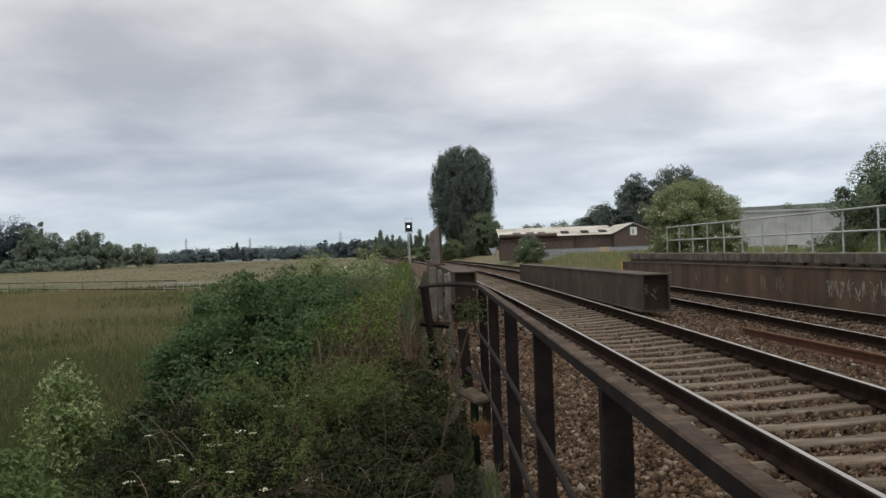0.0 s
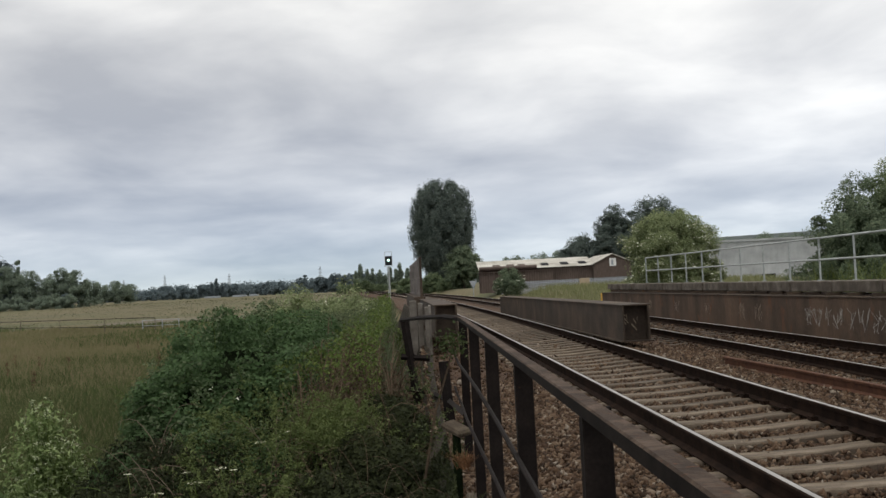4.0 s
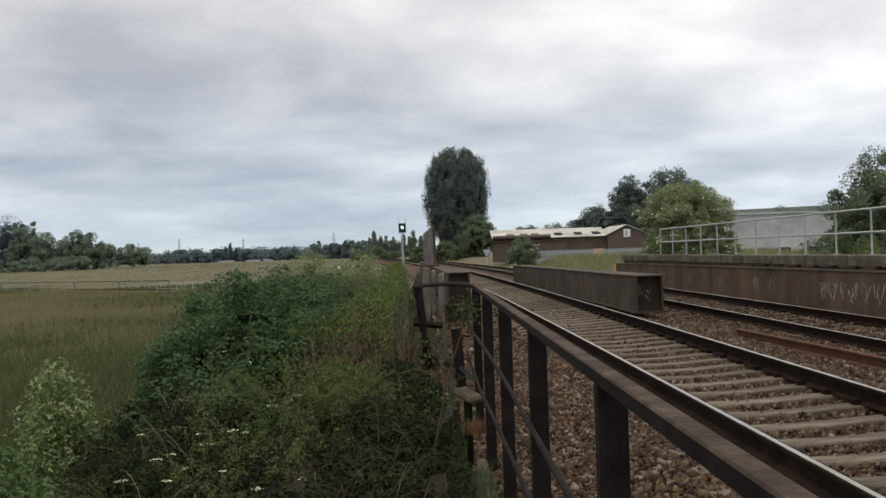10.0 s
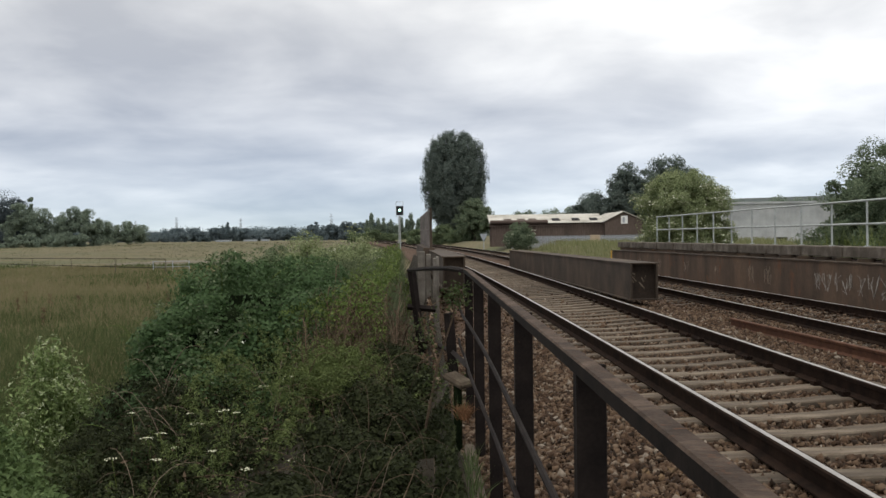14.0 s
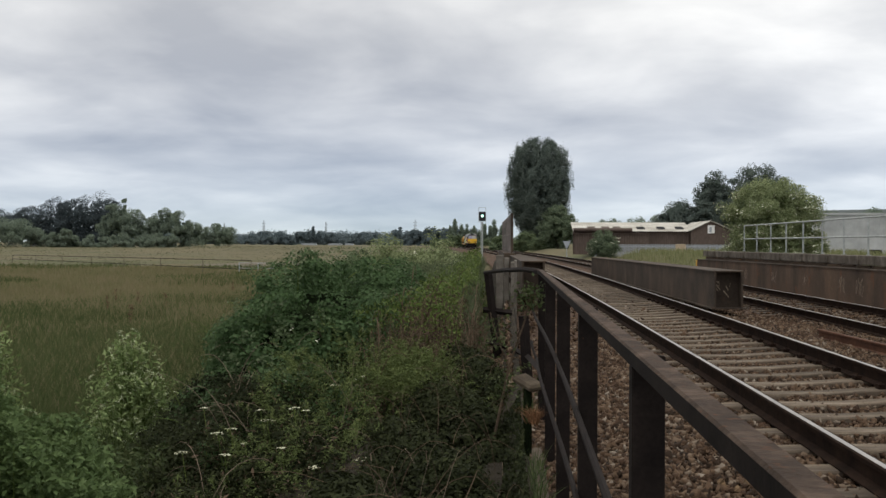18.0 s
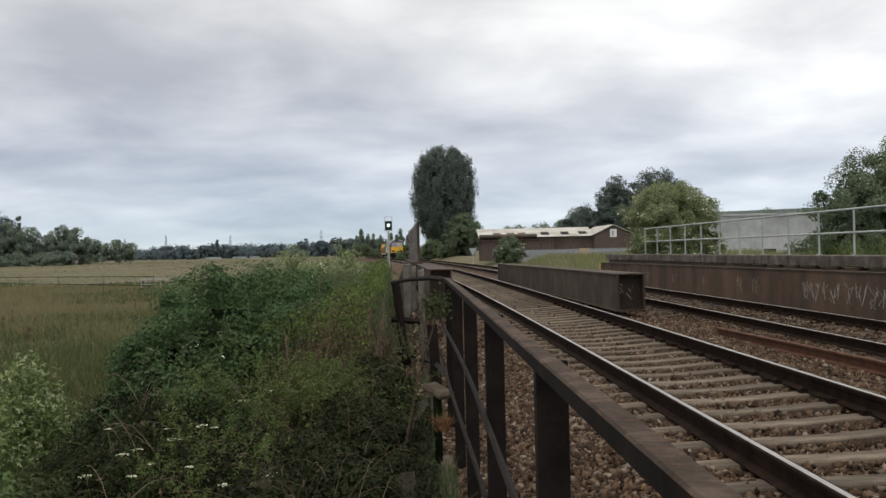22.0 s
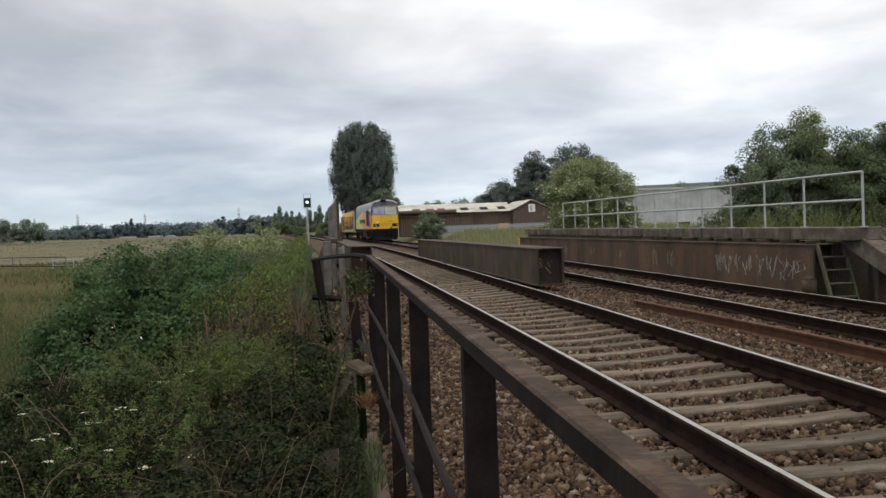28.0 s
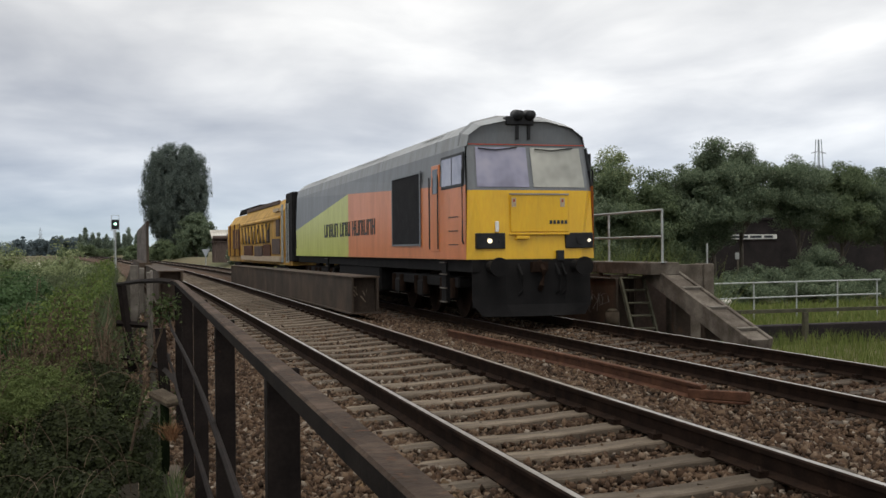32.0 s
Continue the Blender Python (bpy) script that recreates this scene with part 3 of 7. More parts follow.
ground = tagged(np_mesh("ground", gv, gf, M["field"]), "rough meadow ground of dry and green grass", "ground", kind="structure")

# ---- the railway ----
CANT = math.atan2(0.06, 1.505)
BALLAST = ((-0.30, -0.50), (0.20, -0.40), (0.95, -0.25), (1.25, -0.205), (1.70, -0.215), (3.205, -0.155), (3.60, -0.14), (4.3, -0.24), (5.3, -0.36), (6.05, -0.335), (7.55, -0.275), (8.1, -0.29), (8.8, -0.34), (9.7, -0.48), (10.4, -0.72))


def ballast_z(u):
    for (a, za), (b, zb) in zip(BALLAST, BALLAST[1:]):
        if a <= u <= b:
            return za + (zb - za) * (u - a) / (b - a)
    return -0.6


ys = np.concatenate([np.arange(-8, 40, 0.8), np.arange(40, 520, 6.0)])
us = np.arange(-0.3, 10.41, 0.15)
bz = np.array([ballast_z(u) for u in us])
bv = np.array([(bend_x(y) + u, y, bz[i] + 0.022 * noise.noise((u * 3.1, y * 3.1, 2)) - 0.012) for y in ys for i, u in enumerate(us)])
ii = np.arange(len(ys) - 1)[:, None] * len(us) + np.arange(len(us) - 1)[None, :]
bf = np.stack([ii, ii + 1, ii + 1 + len(us), ii + len(us)], -1).reshape(-1, 4)
ballast_bed = tagged(np_mesh("ballast_bed", bv, bf, M["ballast"]), "brown crushed-stone railway ballast bed", "ballast", kind="structure")

# loose stones: an icosahedron knocked out of shape, one island a stone
ico = bmesh.new()
for p in ((1, 0, -0.2), (-0.8, 0.5, 0), (-0.4, -0.9, 0.1), (0.2, 0.9, 0.3), (0.1, 0.0, 1.0), (0, -0.1, -0.9), (0.75, -0.7, 0.35)):
    ico.verts.new(p)
bmesh.ops.convex_hull(ico, input=list(ico.verts))
bmesh.ops.triangulate(ico, faces=list(ico.faces))
ico.verts.index_update()
ico_v = np.array([v.co[:] for v in ico.verts])
ico_f = np.array([[v.index for v in f.verts] for f in ico.faces])
ico.free()


def stones(n, u0, u1, y0, y1, size, name, near):
    yy = y0 + (y1 - y0) * rng.uniform(0, 1, n) ** near
    uu = rng.uniform(u0, u1, n)
    zz = np.interp(uu, [b[0] for b in BALLAST], [b[1] for b in BALLAST])
    s = size * rng.uniform(0.55, 1.25, n)
    sc = s[:, None] * rng.uniform(0.45, 1.25, (n, 3))
    v = ico_v[None] * (1 + rng.uniform(-0.50, 0.45, (n, len(ico_v), 1))) * sc[:, None, :]
    q = unit(rng.normal(size=(n, 4)))
    w, x, y, z = q.T
    R = np.stack([np.stack([1 - 2 * (y * y + z * z), 2 * (x * y - z * w), 2 * (x * z + y * w)], -1), np.stack([2 * (x * y + z * w), 1 - 2 * (x * x + z * z), 2 * (y * z - x * w)], -1), np.stack([2 * (x * z - y * w), 2 * (y * z + x * w), 1 - 2 * (x * x + y * y)], -1)], 1)
    v = np.einsum("nij,nkj->nki", R, v)
    v += np.stack([uu - K * yy * yy / 2, yy, zz + s * 0.12 + rng.uniform(-0.01, 0.015, n)], 1)[:, None, :]
    f = ico_f[None] + (np.arange(n) * len(ico_v))[:, None, None]
    return np_mesh(name, v.reshape(-1, 3), f.reshape(-1, 3), M["stone"], ballast_bed)


for args in ((46000, -0.28, 1.72, -3, 17, 0.033, "ballast_stones", 1.1), (19000, 1.72, 3.2, -3, 20, 0.0325, "ballast_stones", 1.1), (30000, 3.2, 6.0, -2, 24, 0.034, "ballast_stones", 1.15), (9000, 6.0, 10.2, 7, 26, 0.0325, "ballast_stones", 1.1), (9000, -0.28, 9.0, 17, 48, 0.045, "ballast_stones", 1.3)):
    tagged(stones(*args), kind="stuff")

RAIL = [(-0.070, -0.159), (0.070, -0.159), (0.070, -0.150), (0.012, -0.128), (0.010, -0.045), (0.034, -0.034), (0.036, -0.006), (0.028, 0.0), (0.019, 0.001), (-0.019, 0.001), (-0.028, 0.0), (-0.036, -0.006), (-0.034, -0.034), (-0.010, -0.045), (-0.012, -0.128), (-0.070, -0.150)]


def track(x_left, z_left, name, label, sleepers_to, dark):
    base = empty(name, label=label, category="railway track")
    mid, zm = x_left + 0.7525, z_left + 0.03
    path_y = list(np.arange(-8, 60, 2.0)) + list(np.arange(60, 700, 8.0))
    for side in (-1, 1):
        bm = bmesh.new()
        faces = extrude_path(bm, RAIL, [(bend_x(y) + mid + side * 0.7525, y, zm + side * 0.03, CANT) for y in path_y])
        for k, f in faces:
            f.material_index = 1 if k == 8 else 0
        part("rail", bm, (M["railside"], M["railhead"]), base, "worn steel rail with a polished head")
    me = None
    far_v, far_f = [], []
    y = -7.6
    while y < 330:
        m = Matrix.Translation((bend_x(y) + mid, y, zm - (0.178 if dark else 0.162))) @ Euler((0, -CANT, radians(heading(y) + rng.uniform(-0.5, 0.5)))).to_matrix().to_4x4()
        if me is None:
            bm = bmesh.new()
            rings = []
            for a, top in ((-1.30, -0.014), (-1.06, 0.0), (-0.56, 0.0), (-0.12, -0.012), (0.12, -0.012), (0.56, 0.0), (1.06, 0.0), (1.30, -0.014)):
                rings.append([bm.verts.new(q) for q in ((a, -0.135, -0.16), (a, 0.135, -0.16), (a, 0.115, top), (a, -0.115, top))])
            for r0, r1 in zip(rings, rings[1:]):
                for j in range(4):
                    bm.faces.new((r0[j], r0[(j + 1) % 4], r1[(j + 1) % 4], r1[j]))
            bm.faces.new(rings[0][::-1])
            bm.faces.new(rings[-1])
            bmesh.ops.recalc_face_normals(bm, faces=list(bm.faces))
            ob = part("sleeper", bm, M["sleeper_dark" if dark else "sleeper"], base, bevel=0.012)
            me = ob.data
            ob.matrix_basis = m
        elif y < sleepers_to:
            ob = new("sleeper", me)
            ob.parent = base
            ob.matrix_basis = m
        else:
            k = len(far_v)
            far_v += [tuple(m @ Vector((a, b, 0))) for a, b in ((-1.3, -0.12), (1.3, -0.12), (1.3, 0.12), (-1.3, 0.12))]
            far_f.append((k, k + 1, k + 2, k + 3))
        y += 0.67
    tagged(np_mesh("far_sleepers", np.array(far_v), np.array(far_f), M["sleeper_dark" if dark else "sleeper"], base), kind="stuff")
    # clips that hold the rails down
    bm = bmesh.new()
    y = -7.6
    while y < 26:
        for side in (-1, 1):
            for off in ((0.085,) if side < 0 else (-0.085, 0.085)):
                m = Matrix.Translation((bend_x(y) + mid + side * 0.7525 + off, y, zm + side * 0.03 - 0.15))
                box(bm, -0.035, 0.035, -0.045, 0.045, -0.012, 0.030, m)
                tube(bm, [m @ Vector((-0.02, -0.05, 0.02)), m @ Vector((0.0, 0.0, 0.045)), m @ Vector((0.03, 0.05, 0.02))], 0.011, 5)
        y += 0.67
    tagged(part("rail_fastening", bm, M["railside"], base), kind="stuff")
    return base


track(1.70, 0.0, "railway_track", "railway track with worn grey sleepers and polished rails in brown ballast", 62, False)
track(6.05, -0.14, "railway_track", "second railway track beyond the girder with dark sleepers", 42, True)

# scrap rail lying between the tracks, with a fishplate joint
scrap = empty("scrap_rail", label="rust-brown length of old rail lying on the ballast", category="scrap rail")
bm = bmesh.new()
extrude_path(bm, [(a, z) for a, z in RAIL], [(4.74 + (17.8 - y) * 0.056 + 0.01 * math.sin(y), y, -0.135 - 0.012 * max(0, 12 - y), 0.03) for y in np.arange(10.0, 18.1, 0.8)])
part("rail", bm, M["oldrail"], scrap)
block("fishplate", (-0.035, 0.035, -0.42, 0.42, -0.05, 0.05), M["oldrail"], scrap, bevel=0.01, m=pose(5.22, 9.80, -0.24, -4, 0, 14))
block("foot_plate", (-0.065, 0.065, -0.36, 0.36, -0.012, 0.012), M["oldrail"], scrap, bevel=0.004, m=pose(5.23, 9.76, -0.30, -4, 0, 14))


# ---- the bridge girders ----
def girder(name, label, x0, x1, y0, y1, z0, z1, box_end, ribs=False, skin="girder"):
    """A riveted plate girder that follows the track's curve: webs, flanges, stiffeners and a boxed end."""
    g = empty(name, label=label, category="bridge girder")
    n = 8
    yy = [y0 + (y1 - y0) * i / n for i in range(n + 1)]
    drop = lambda y: -0.0035 * (y - y0)

    def strip(nm, a, b, c, d, start=0.0, stop=0.0, lab=""):
        bm = bmesh.new()
        ys_ = [y0 + start] + yy[1:-1] + [y1 - stop]
        extrude_path(bm, [(a, c), (b, c), (b, d), (a, d)], [(bend_x(y) - bend_x(y0), y, drop(y), 0) for y in ys_])
        return part(nm, bm, M[skin if nm == "web" else "girder"], g, lab)

    web = 0.02
    strip("web", x0 + 0.03, x0 + 0.03 + web, z0 + 0.03, z1 - 0.03, 0.03)
    strip("web", x1 - 0.03 - web, x1 - 0.03, z0 + 0.03, z1 - 0.03, 0.03)
    strip("top_flange", x0, x1, z1 - 0.028, z1)
    strip("bottom_flange", x0 - 0.03, x1 + 0.03, z0, z0 + 0.028, -0.05)
    if box_end:
        block("end_plate", (x0 + 0.06, x1 - 0.06, y0 + 0.24, y0 + 0.27, z0 + 0.03, z1 - 0.03), M["girder"], g, "rusty end plate with pale scrawl")
        for xa, xb in ((x0 + 0.03, x0 + 0.07), (x1 - 0.07, x1 - 0.03)):
            block("end_angle", (xa, xb, y0, y0 + 0.24, z0 + 0.029, z1 - 0.029), M["girder"], g)
    y = y0 + 1.2
    while ribs and y < y1 - 0.3:
        dx = bend_x(y) - bend_x(y0)
        for xs in ((x0 + 0.012, x0 + 0.034), (x1 - 0.034, x1 - 0.012)):
            block("stiffener", (xs[0] + dx, xs[1] + dx, y - 0.04, y + 0.04, z0 + 0.03 + drop(y), z1 - 0.03 + drop(y)), M["girder"], g)
        y += 2.4
    return g


mid_girder = girder("bridge_girder", "dark rusty box girder standing between the two tracks", 3.72, 4.36, 21.9, 48.0, -0.06, 0.73, True)
left_girder = girder("bridge_girder", "dark rusty box girder beside the near track", -0.16, 0.46, 26.0, 50.0, 0.02, 0.84, True)
right_girder = girder("bridge_girder", "long rust-streaked plate girder with faded graffiti beyond the far track", 8.80, 9.30, 19.75, 49.5, -0.42, 0.66, True, skin="rustweb")


# graffiti scuffs on the far girder's web, each a thin smear of old paint
def scrawl(parent, x, y, z, w, h, n, seed, mat):
    r = random.Random(seed)
    bm = bmesh.new()
    for i in range(n):
        a = y + w * (i / max(1, n - 1) - 0.5) + r.uniform(-0.05, 0.05)
        pts = [(x, a + r.uniform(-0.20, 0.20), z + h * r.uniform(-0.5, 0.5)) for _ in range(4)]
        if i % 3:
            pts.sort(key=lambda p: p[2])
        for p, q in zip(pts, pts[1:]):
            d = 0.007 + r.uniform(0, 0.012)
            vs = [bm.verts.new(c) for c in ((x, p[1] - d, p[2]), (x, p[1] + d, p[2]), (x, q[1] + d, q[2]), (x, q[1] - d, q[2]))]
            bm.faces.new(vs)
    ob = part("graffiti", bm, mat, parent, "faded scrawled graffiti marks")
    ob.location.x = bend_x(y) - bend_x(19.75)
    return tagged(ob, "faded scrawled graffiti marks", kind="stuff")


for i, (y, w, n, sz) in enumerate(((20.6, 0.9, 4, 0.45), (21.6, 1.2, 6, 0.55), (22.7, 1.1, 6, 0.5), (23.8, 1.2, 6, 0.5), (24.6, 0.5, 5, 0.45), (28.2, 0.5, 7, 0.5), (29.6, 0.5, 7, 0.5), (33.0, 0.6, 4, 0.35), (36.6, 0.6, 5, 0.4), (40.5, 0.7, 6, 0.45), (44.0, 0.9, 6, 0.45))):
    scrawl(right_girder, 8.826, y, 0.16, w, sz, n + 3, i, M["grime" if y > 26 else "chalk"])
bm = bmesh.new()
rg = random.Random(12)
for k in range(7):
    xa, za = 3.86 + rg.uniform(0, 0.34), 0.14 + rg.uniform(0, 0.40)
    xb, zb = xa + rg.uniform(-0.16, 0.16), za + rg.uniform(-0.14, 0.18)
    bm.faces.new([bm.verts.new((xx, 22.135 - 0.0006 * k, zz)) for xx, zz in ((xa, za), (xb, zb), (xb + 0.012, zb + 0.02), (xa + 0.012, za + 0.02))])
part("graffiti", bm, M["grime"], mid_girder, "faint painted scrawl")

# ---- walkway on the far girder: coping, railing, stairs ----
coping = empty("walkway_coping", label="dark weathered concrete walkway coping along the far girder", category="coping")
for i in range(12):
    y0, y1 = 18.85 + i * 2.59, 18.85 + (i + 1) * 2.59 - 0.012
    dx = bend_x(y0)
    block("coping_slab", (9.22 + dx, 9.86 + dx, y0, y1, 0.735 - 0.004 * i, 0.985 - 0.004 * i), M["coping"], coping, bevel=0.014)
for i in range(24):
    y = 20.1 + 1.2 * i
    block("bracket", (8.95 + bend_x(y), 9.34 + bend_x(y), y - 0.03, y + 0.03, 0.665 - 0.0016 * (y - 19), 0.733 - 0.0016 * (y - 19)), M["girder"], coping)
bm = bmesh.new()
extrude_path(bm, [(9.32, -0.6), (9.93, -0.6), (9.93, 0.68), (9.32, 0.68)], [(bend_x(y), y, 0, 0) for y in (20.6, 28, 36, 44, 49.5)])
part("support_wall", bm, M["brick"], coping)

railing = empty("walkway_railing", label="grey galvanised tube handrail with posts on the walkway", category="railing")
RY = [18.88] + [21.29 + 1.98 * i for i in range(12)]
for i, y in enumerate(RY):
    bm = bmesh.new()
    x = 9.5 + bend_x(y)
    tube(bm, [(x, y, 0.98), (x, y, 2.02 - 0.002 * i)], 0.026, 8)
    box(bm, x - 0.06, x + 0.06, y - 0.06, y + 0.06, 0.985, 1.0)
    part("post", bm, M["galv"], railing, smooth=False)
for z in (2.03, 1.50):
    bm = bmesh.new()
    tube(bm, [(9.5 + bend_x(y), y, z - 0.001 * (y - 19)) for y in RY], 0.024, 8)
    part("rail_tube", bm, M["galv"], railing)

stairs = empty("access_stairs", label="steep brown stair with worn pale nosings below the walkway", category="stairs")
SL = math.atan2(1.25, 3.67)
sm = Matrix.Translation((9.36, 19.50, 0.975)) @ Matrix.Rotation(SL, 4, "X") @ Matrix.Scale(-1, 4, (0, 1, 0))
block("stringer", (0.0, 0.07, -0.05, 3.95, -0.34, 0.02), M["coping"], stairs, "stained concrete side beam", bevel=0.008, m=sm)
block("stringer", (0.42, 0.49, -0.05, 3.95, -0.34, 0.02), M["coping"], stairs, bevel=0.008, m=sm)
block("flight", (0.07, 0.42, -0.03, 3.92, -0.30, -0.02), M["coping"], stairs, "worn brown stair slope", m=sm)
for i in range(4):
    y = 0.50 + i * 1.0
    block("nosing", (0.04, 0.46, y - 0.03, y + 0.03, -0.02, 0.035), M["concrete"], stairs, "pale worn step nosing", bevel=0.004, m=sm)
for y in (18.5, 17.4):
    block("prop", (9.44, 9.78, y - 0.08, y + 0.08, -0.60, 0.975 - (19.50 - y) * 0.341 - 0.34), M["girder"], stairs, bevel=0.01)

steps = empty("step_ladder", label="old mossy timber step ladder at the end of the far girder", category="ladder")
for x in (8.88, 9.40):
    block("stile", (x, x + 0.045, -0.05, 0.05, 0.0, 1.34), M["moss"], steps, bevel=0.004, m=Matrix.Translation((0, 19.10, -0.52)) @ Matrix.Rotation(math.atan2(-0.62, 1.17), 4, "X"))
for i in range(5):
    f = 0.15 + 0.21 * i
    y, z = 19.10 + 0.64 * f, -0.52 + 1.20 * f
    block("tread", (8.925, 9.40, y - 0.075, y + 0.075, z - 0.016, z + 0.016), M["moss"], steps, bevel=0.004)

abut = empty("abutment_wall", label="stained brick abutment wall with a concrete end pillar", category="wall")
block("wall_face", (9.95, 10.65, 19.45, 19.75, -0.8, 0.93), M["coping"], abut, bevel=0.01)
block("end_pillar", (10.65, 10.88, 19.4, 19.8, -0.9, 0.94), M["coping"], abut, "concrete pillar with an orange lichen top", bevel=0.015)
block("wing_wall", (9.34, 10.64, 20.2, 20.5, -0.8, 0.66), M["brick"], abut, "dark brick wing wall below the walkway", bevel=0.01)
bm = bmesh.new()
tube(bm, [(10.84, 19.6, 0.93), (10.84, 19.6, 1.36)], 0.02, 6)
part("stub_post", bm, M["galv"], abut)
# a rounded container standing beside the step ladder
drum_base = empty("trackside_drum", label="dull grey-brown drum at the foot of the girder end", category="sack")
bm = bmesh.new()
for z0, z1, ra, rb_ in ((-0.40, -0.34, 0.12, 0.15), (-0.34, -0.02, 0.15, 0.14), (-0.02, 0.04, 0.14, 0.07)):
    tube(bm, [(8.72, 19.72, z0), (8.72, 19.72, z1)], ra, 14, rb_)
part("bag", bm, M["kerbstone"], drum_base, smooth=True)

# ---- the near iron railing ----
FX, FZ = -0.20, 1.03
fence = empty("iron_railing", label="dark iron railing with worn brown top rail beside the track", category="railing")
bm = bmesh.new()
top = [(FX, y, FZ, 0.0) for y in np.arange(-2.0, 10.3, 0.6)] + [(FX - 0.01, 10.45, FZ, 0), (FX - 0.04, 10.60, FZ - 0.004, 0)]
side = extrude_path(bm, [(0.002, -0.040), (0.014, -0.040), (0.014, -0.012), (0.047, -0.012), (0.050, -0.005), (0.047, 0.0), (0.006, 0.0), (0.001, -0.005)], top)
for k, f in side:
    f.material_index = 1 if k in (4, 5, 6) else 0
part("top_rail", bm, (M["iron"], M["irontop"]), fence, "angle-iron top rail worn to brown")
bm = bmesh.new()
tube(bm, [(FX + 0.02, 10.60, FZ - 0.025), (FX - 0.12, 11.6, FZ - 0.03), (FX - 0.36, 13.8, FZ - 0.10), (FX - 0.66, 17.0, FZ - 0.225)], 0.030, 6)
part("return_rail", bm, M["iron"], fence)
for y in (-1.06, 0.87, 2.80, 4.69, 6.62, 8.55, 10.42):
    bm = bmesh.new()
    box(bm, FX + 0.003, FX + 0.084, y - 0.010, y + 0.010, -0.45, FZ - 0.014)
    box(bm, FX + 0.004, FX + 0.016, y + 0.0085, y + 0.062, -0.45, FZ - 0.042)
    part("post", bm, M["iron"], fence, bevel=0.003)
for z0, ph, off in ((0.60, 0.3, -0.022), (0.23, 1.4, -0.024)):
    bm = bmesh.new()
    pts = [(FX + off - 0.02 * math.sin(y * 0.8 + ph), y, z0 + 0.025 * math.sin(y * 0.9 + ph) - 0.0) for y in np.arange(-2, 10.0, 0.7)]
    pts += [(FX + off - 0.03, 10.3, z0 + 0.05), (FX - 0.06, 10.55, z0 + 0.09)]
    tube(bm, pts, 0.013, 7)
    part("lower_rail", bm, M["iron"], fence, "thin bent lower rail")
for (xa, ya, za), (xb, yb, zb) in (((-0.56, 16.7, -1.25), (-0.80, 16.7, 0.80)), ((-0.21, 13.5, -0.85), (-0.29, 13.5, 0.36))):
    bm = bmesh.new()
    tube(bm, [(xa, ya, za), (xb, yb, zb)], 0.066, 4)
    part("post", bm, M["iron"], fence, "leaning dark corner post")
bm = bmesh.new()
tube(bm, [(-0.88, 16.72, 0.23), (-0.42, 16.72, 0.18)], 0.050, 4)
part("broken_rail", bm, M["iron"], fence, "broken stub of a thick middle rail")
bm = bmesh.new()
tube(bm, [(-0.80, 16.74, -0.29), (-0.43, 16.4, -0.34), (-0.24, 13.6, -0.16), (-0.16, 10.6, 0.02)], 0.040, 4)
part("broken_rail", bm, M["iron"], fence)

kerb = empty("concrete_kerb", label="old concrete kerb under the iron railing", category="kerb")
for i in range(7):
    y = -1.0 + i * 1.22
    block("kerb_stone", (-0.335 + rng.uniform(-.01, .01), -0.255, y, y + 1.19, -0.40, -0.15 + rng.uniform(-.02, .02)), M["kerbstone"], kerb, bevel=0.015)
    # added lower block; the shaded gap beside the kerb is painted by its colour
    block("footing", (-0.36, -0.262, y, y + 1.215, -0.95, -0.40), M["soil"], kerb, "near-black added footing, painted as the shaded gap")
rock = empty("loose_block", label="loose concrete block lying on the kerb by the railing corner", category="block")
block("block", (-0.075, 0.075, -0.15, 0.15, -0.03, 0.03), M["kerbstone"], rock, bevel=0.02)
rock.matrix_basis = pose(-0.32, 9.0, 0.115, 12, -8, 30)
# stump added under the block; the dark below it is put into colour
pier = empty("block_pier", label="near-black stump added below the loose block, coloured as shade", category="stump")
block("stump", (-0.36, -0.29, 8.93, 9.05, -0.9, 0.085), M["core"], pier, bevel=0.02)

# pilaster and slabs where the near girder begins
slabs = empty("parapet_slabs", label="upright weathered concrete slabs beside the near girder", category="slab wall")
for x, y, w, z in ((-0.74, 22.6, 0.16, 1.02), (-0.56, 21.6, 0.10, 0.98), (-0.42, 21.2, 0.09, 0.90), (-0.36, 20.4, 0.05, 0.95)):
    block("slab", (x, x + w, y, y + 0.5, -0.9, z), M["concrete"] if w < 0.2 else M["girder"], slabs, bevel=0.01)

# tall screen on the bridge's near side
screen = empty("bridge_screen", label="tall grey barred screen with upright posts on the bridge side", category="screen")
for i in range(11):
    y = 43 + i * 1.9
    x = -0.30 + bend_x(y) - bend_x(43)
    block("screen_post", (x - 0.05, x + 0.05, y - 0.05, y + 0.05, -0.4, 2.50), M["meshgrey" if i else "girder"], screen)
    if i < 10:
        x2 = -0.30 + bend_x(y + 1.9) - bend_x(43)
        for z0 in (0.90, 1.62, 2.38):
            bm = bmesh.new()
            extrude_path(bm, [(-0.02, z0), (0.02, z0), (0.02, z0 + 0.05), (-0.02, z0 + 0.05)], [(x, y + 0.06, 0, 0), (x2, y + 1.84, 0, 0)])
            part("screen_rail", bm, M["meshgrey"], screen)
        for k in range(8):
            f = (k + 0.6) / 8.2
            block("screen_bar", (x + (x2 - x) * f - 0.012, x + (x2 - x) * f + 0.012, y + 1.9 * f - 0.062, y + 1.9 * f + 0.062, 0.88, 2.42), M["meshgrey"], screen)
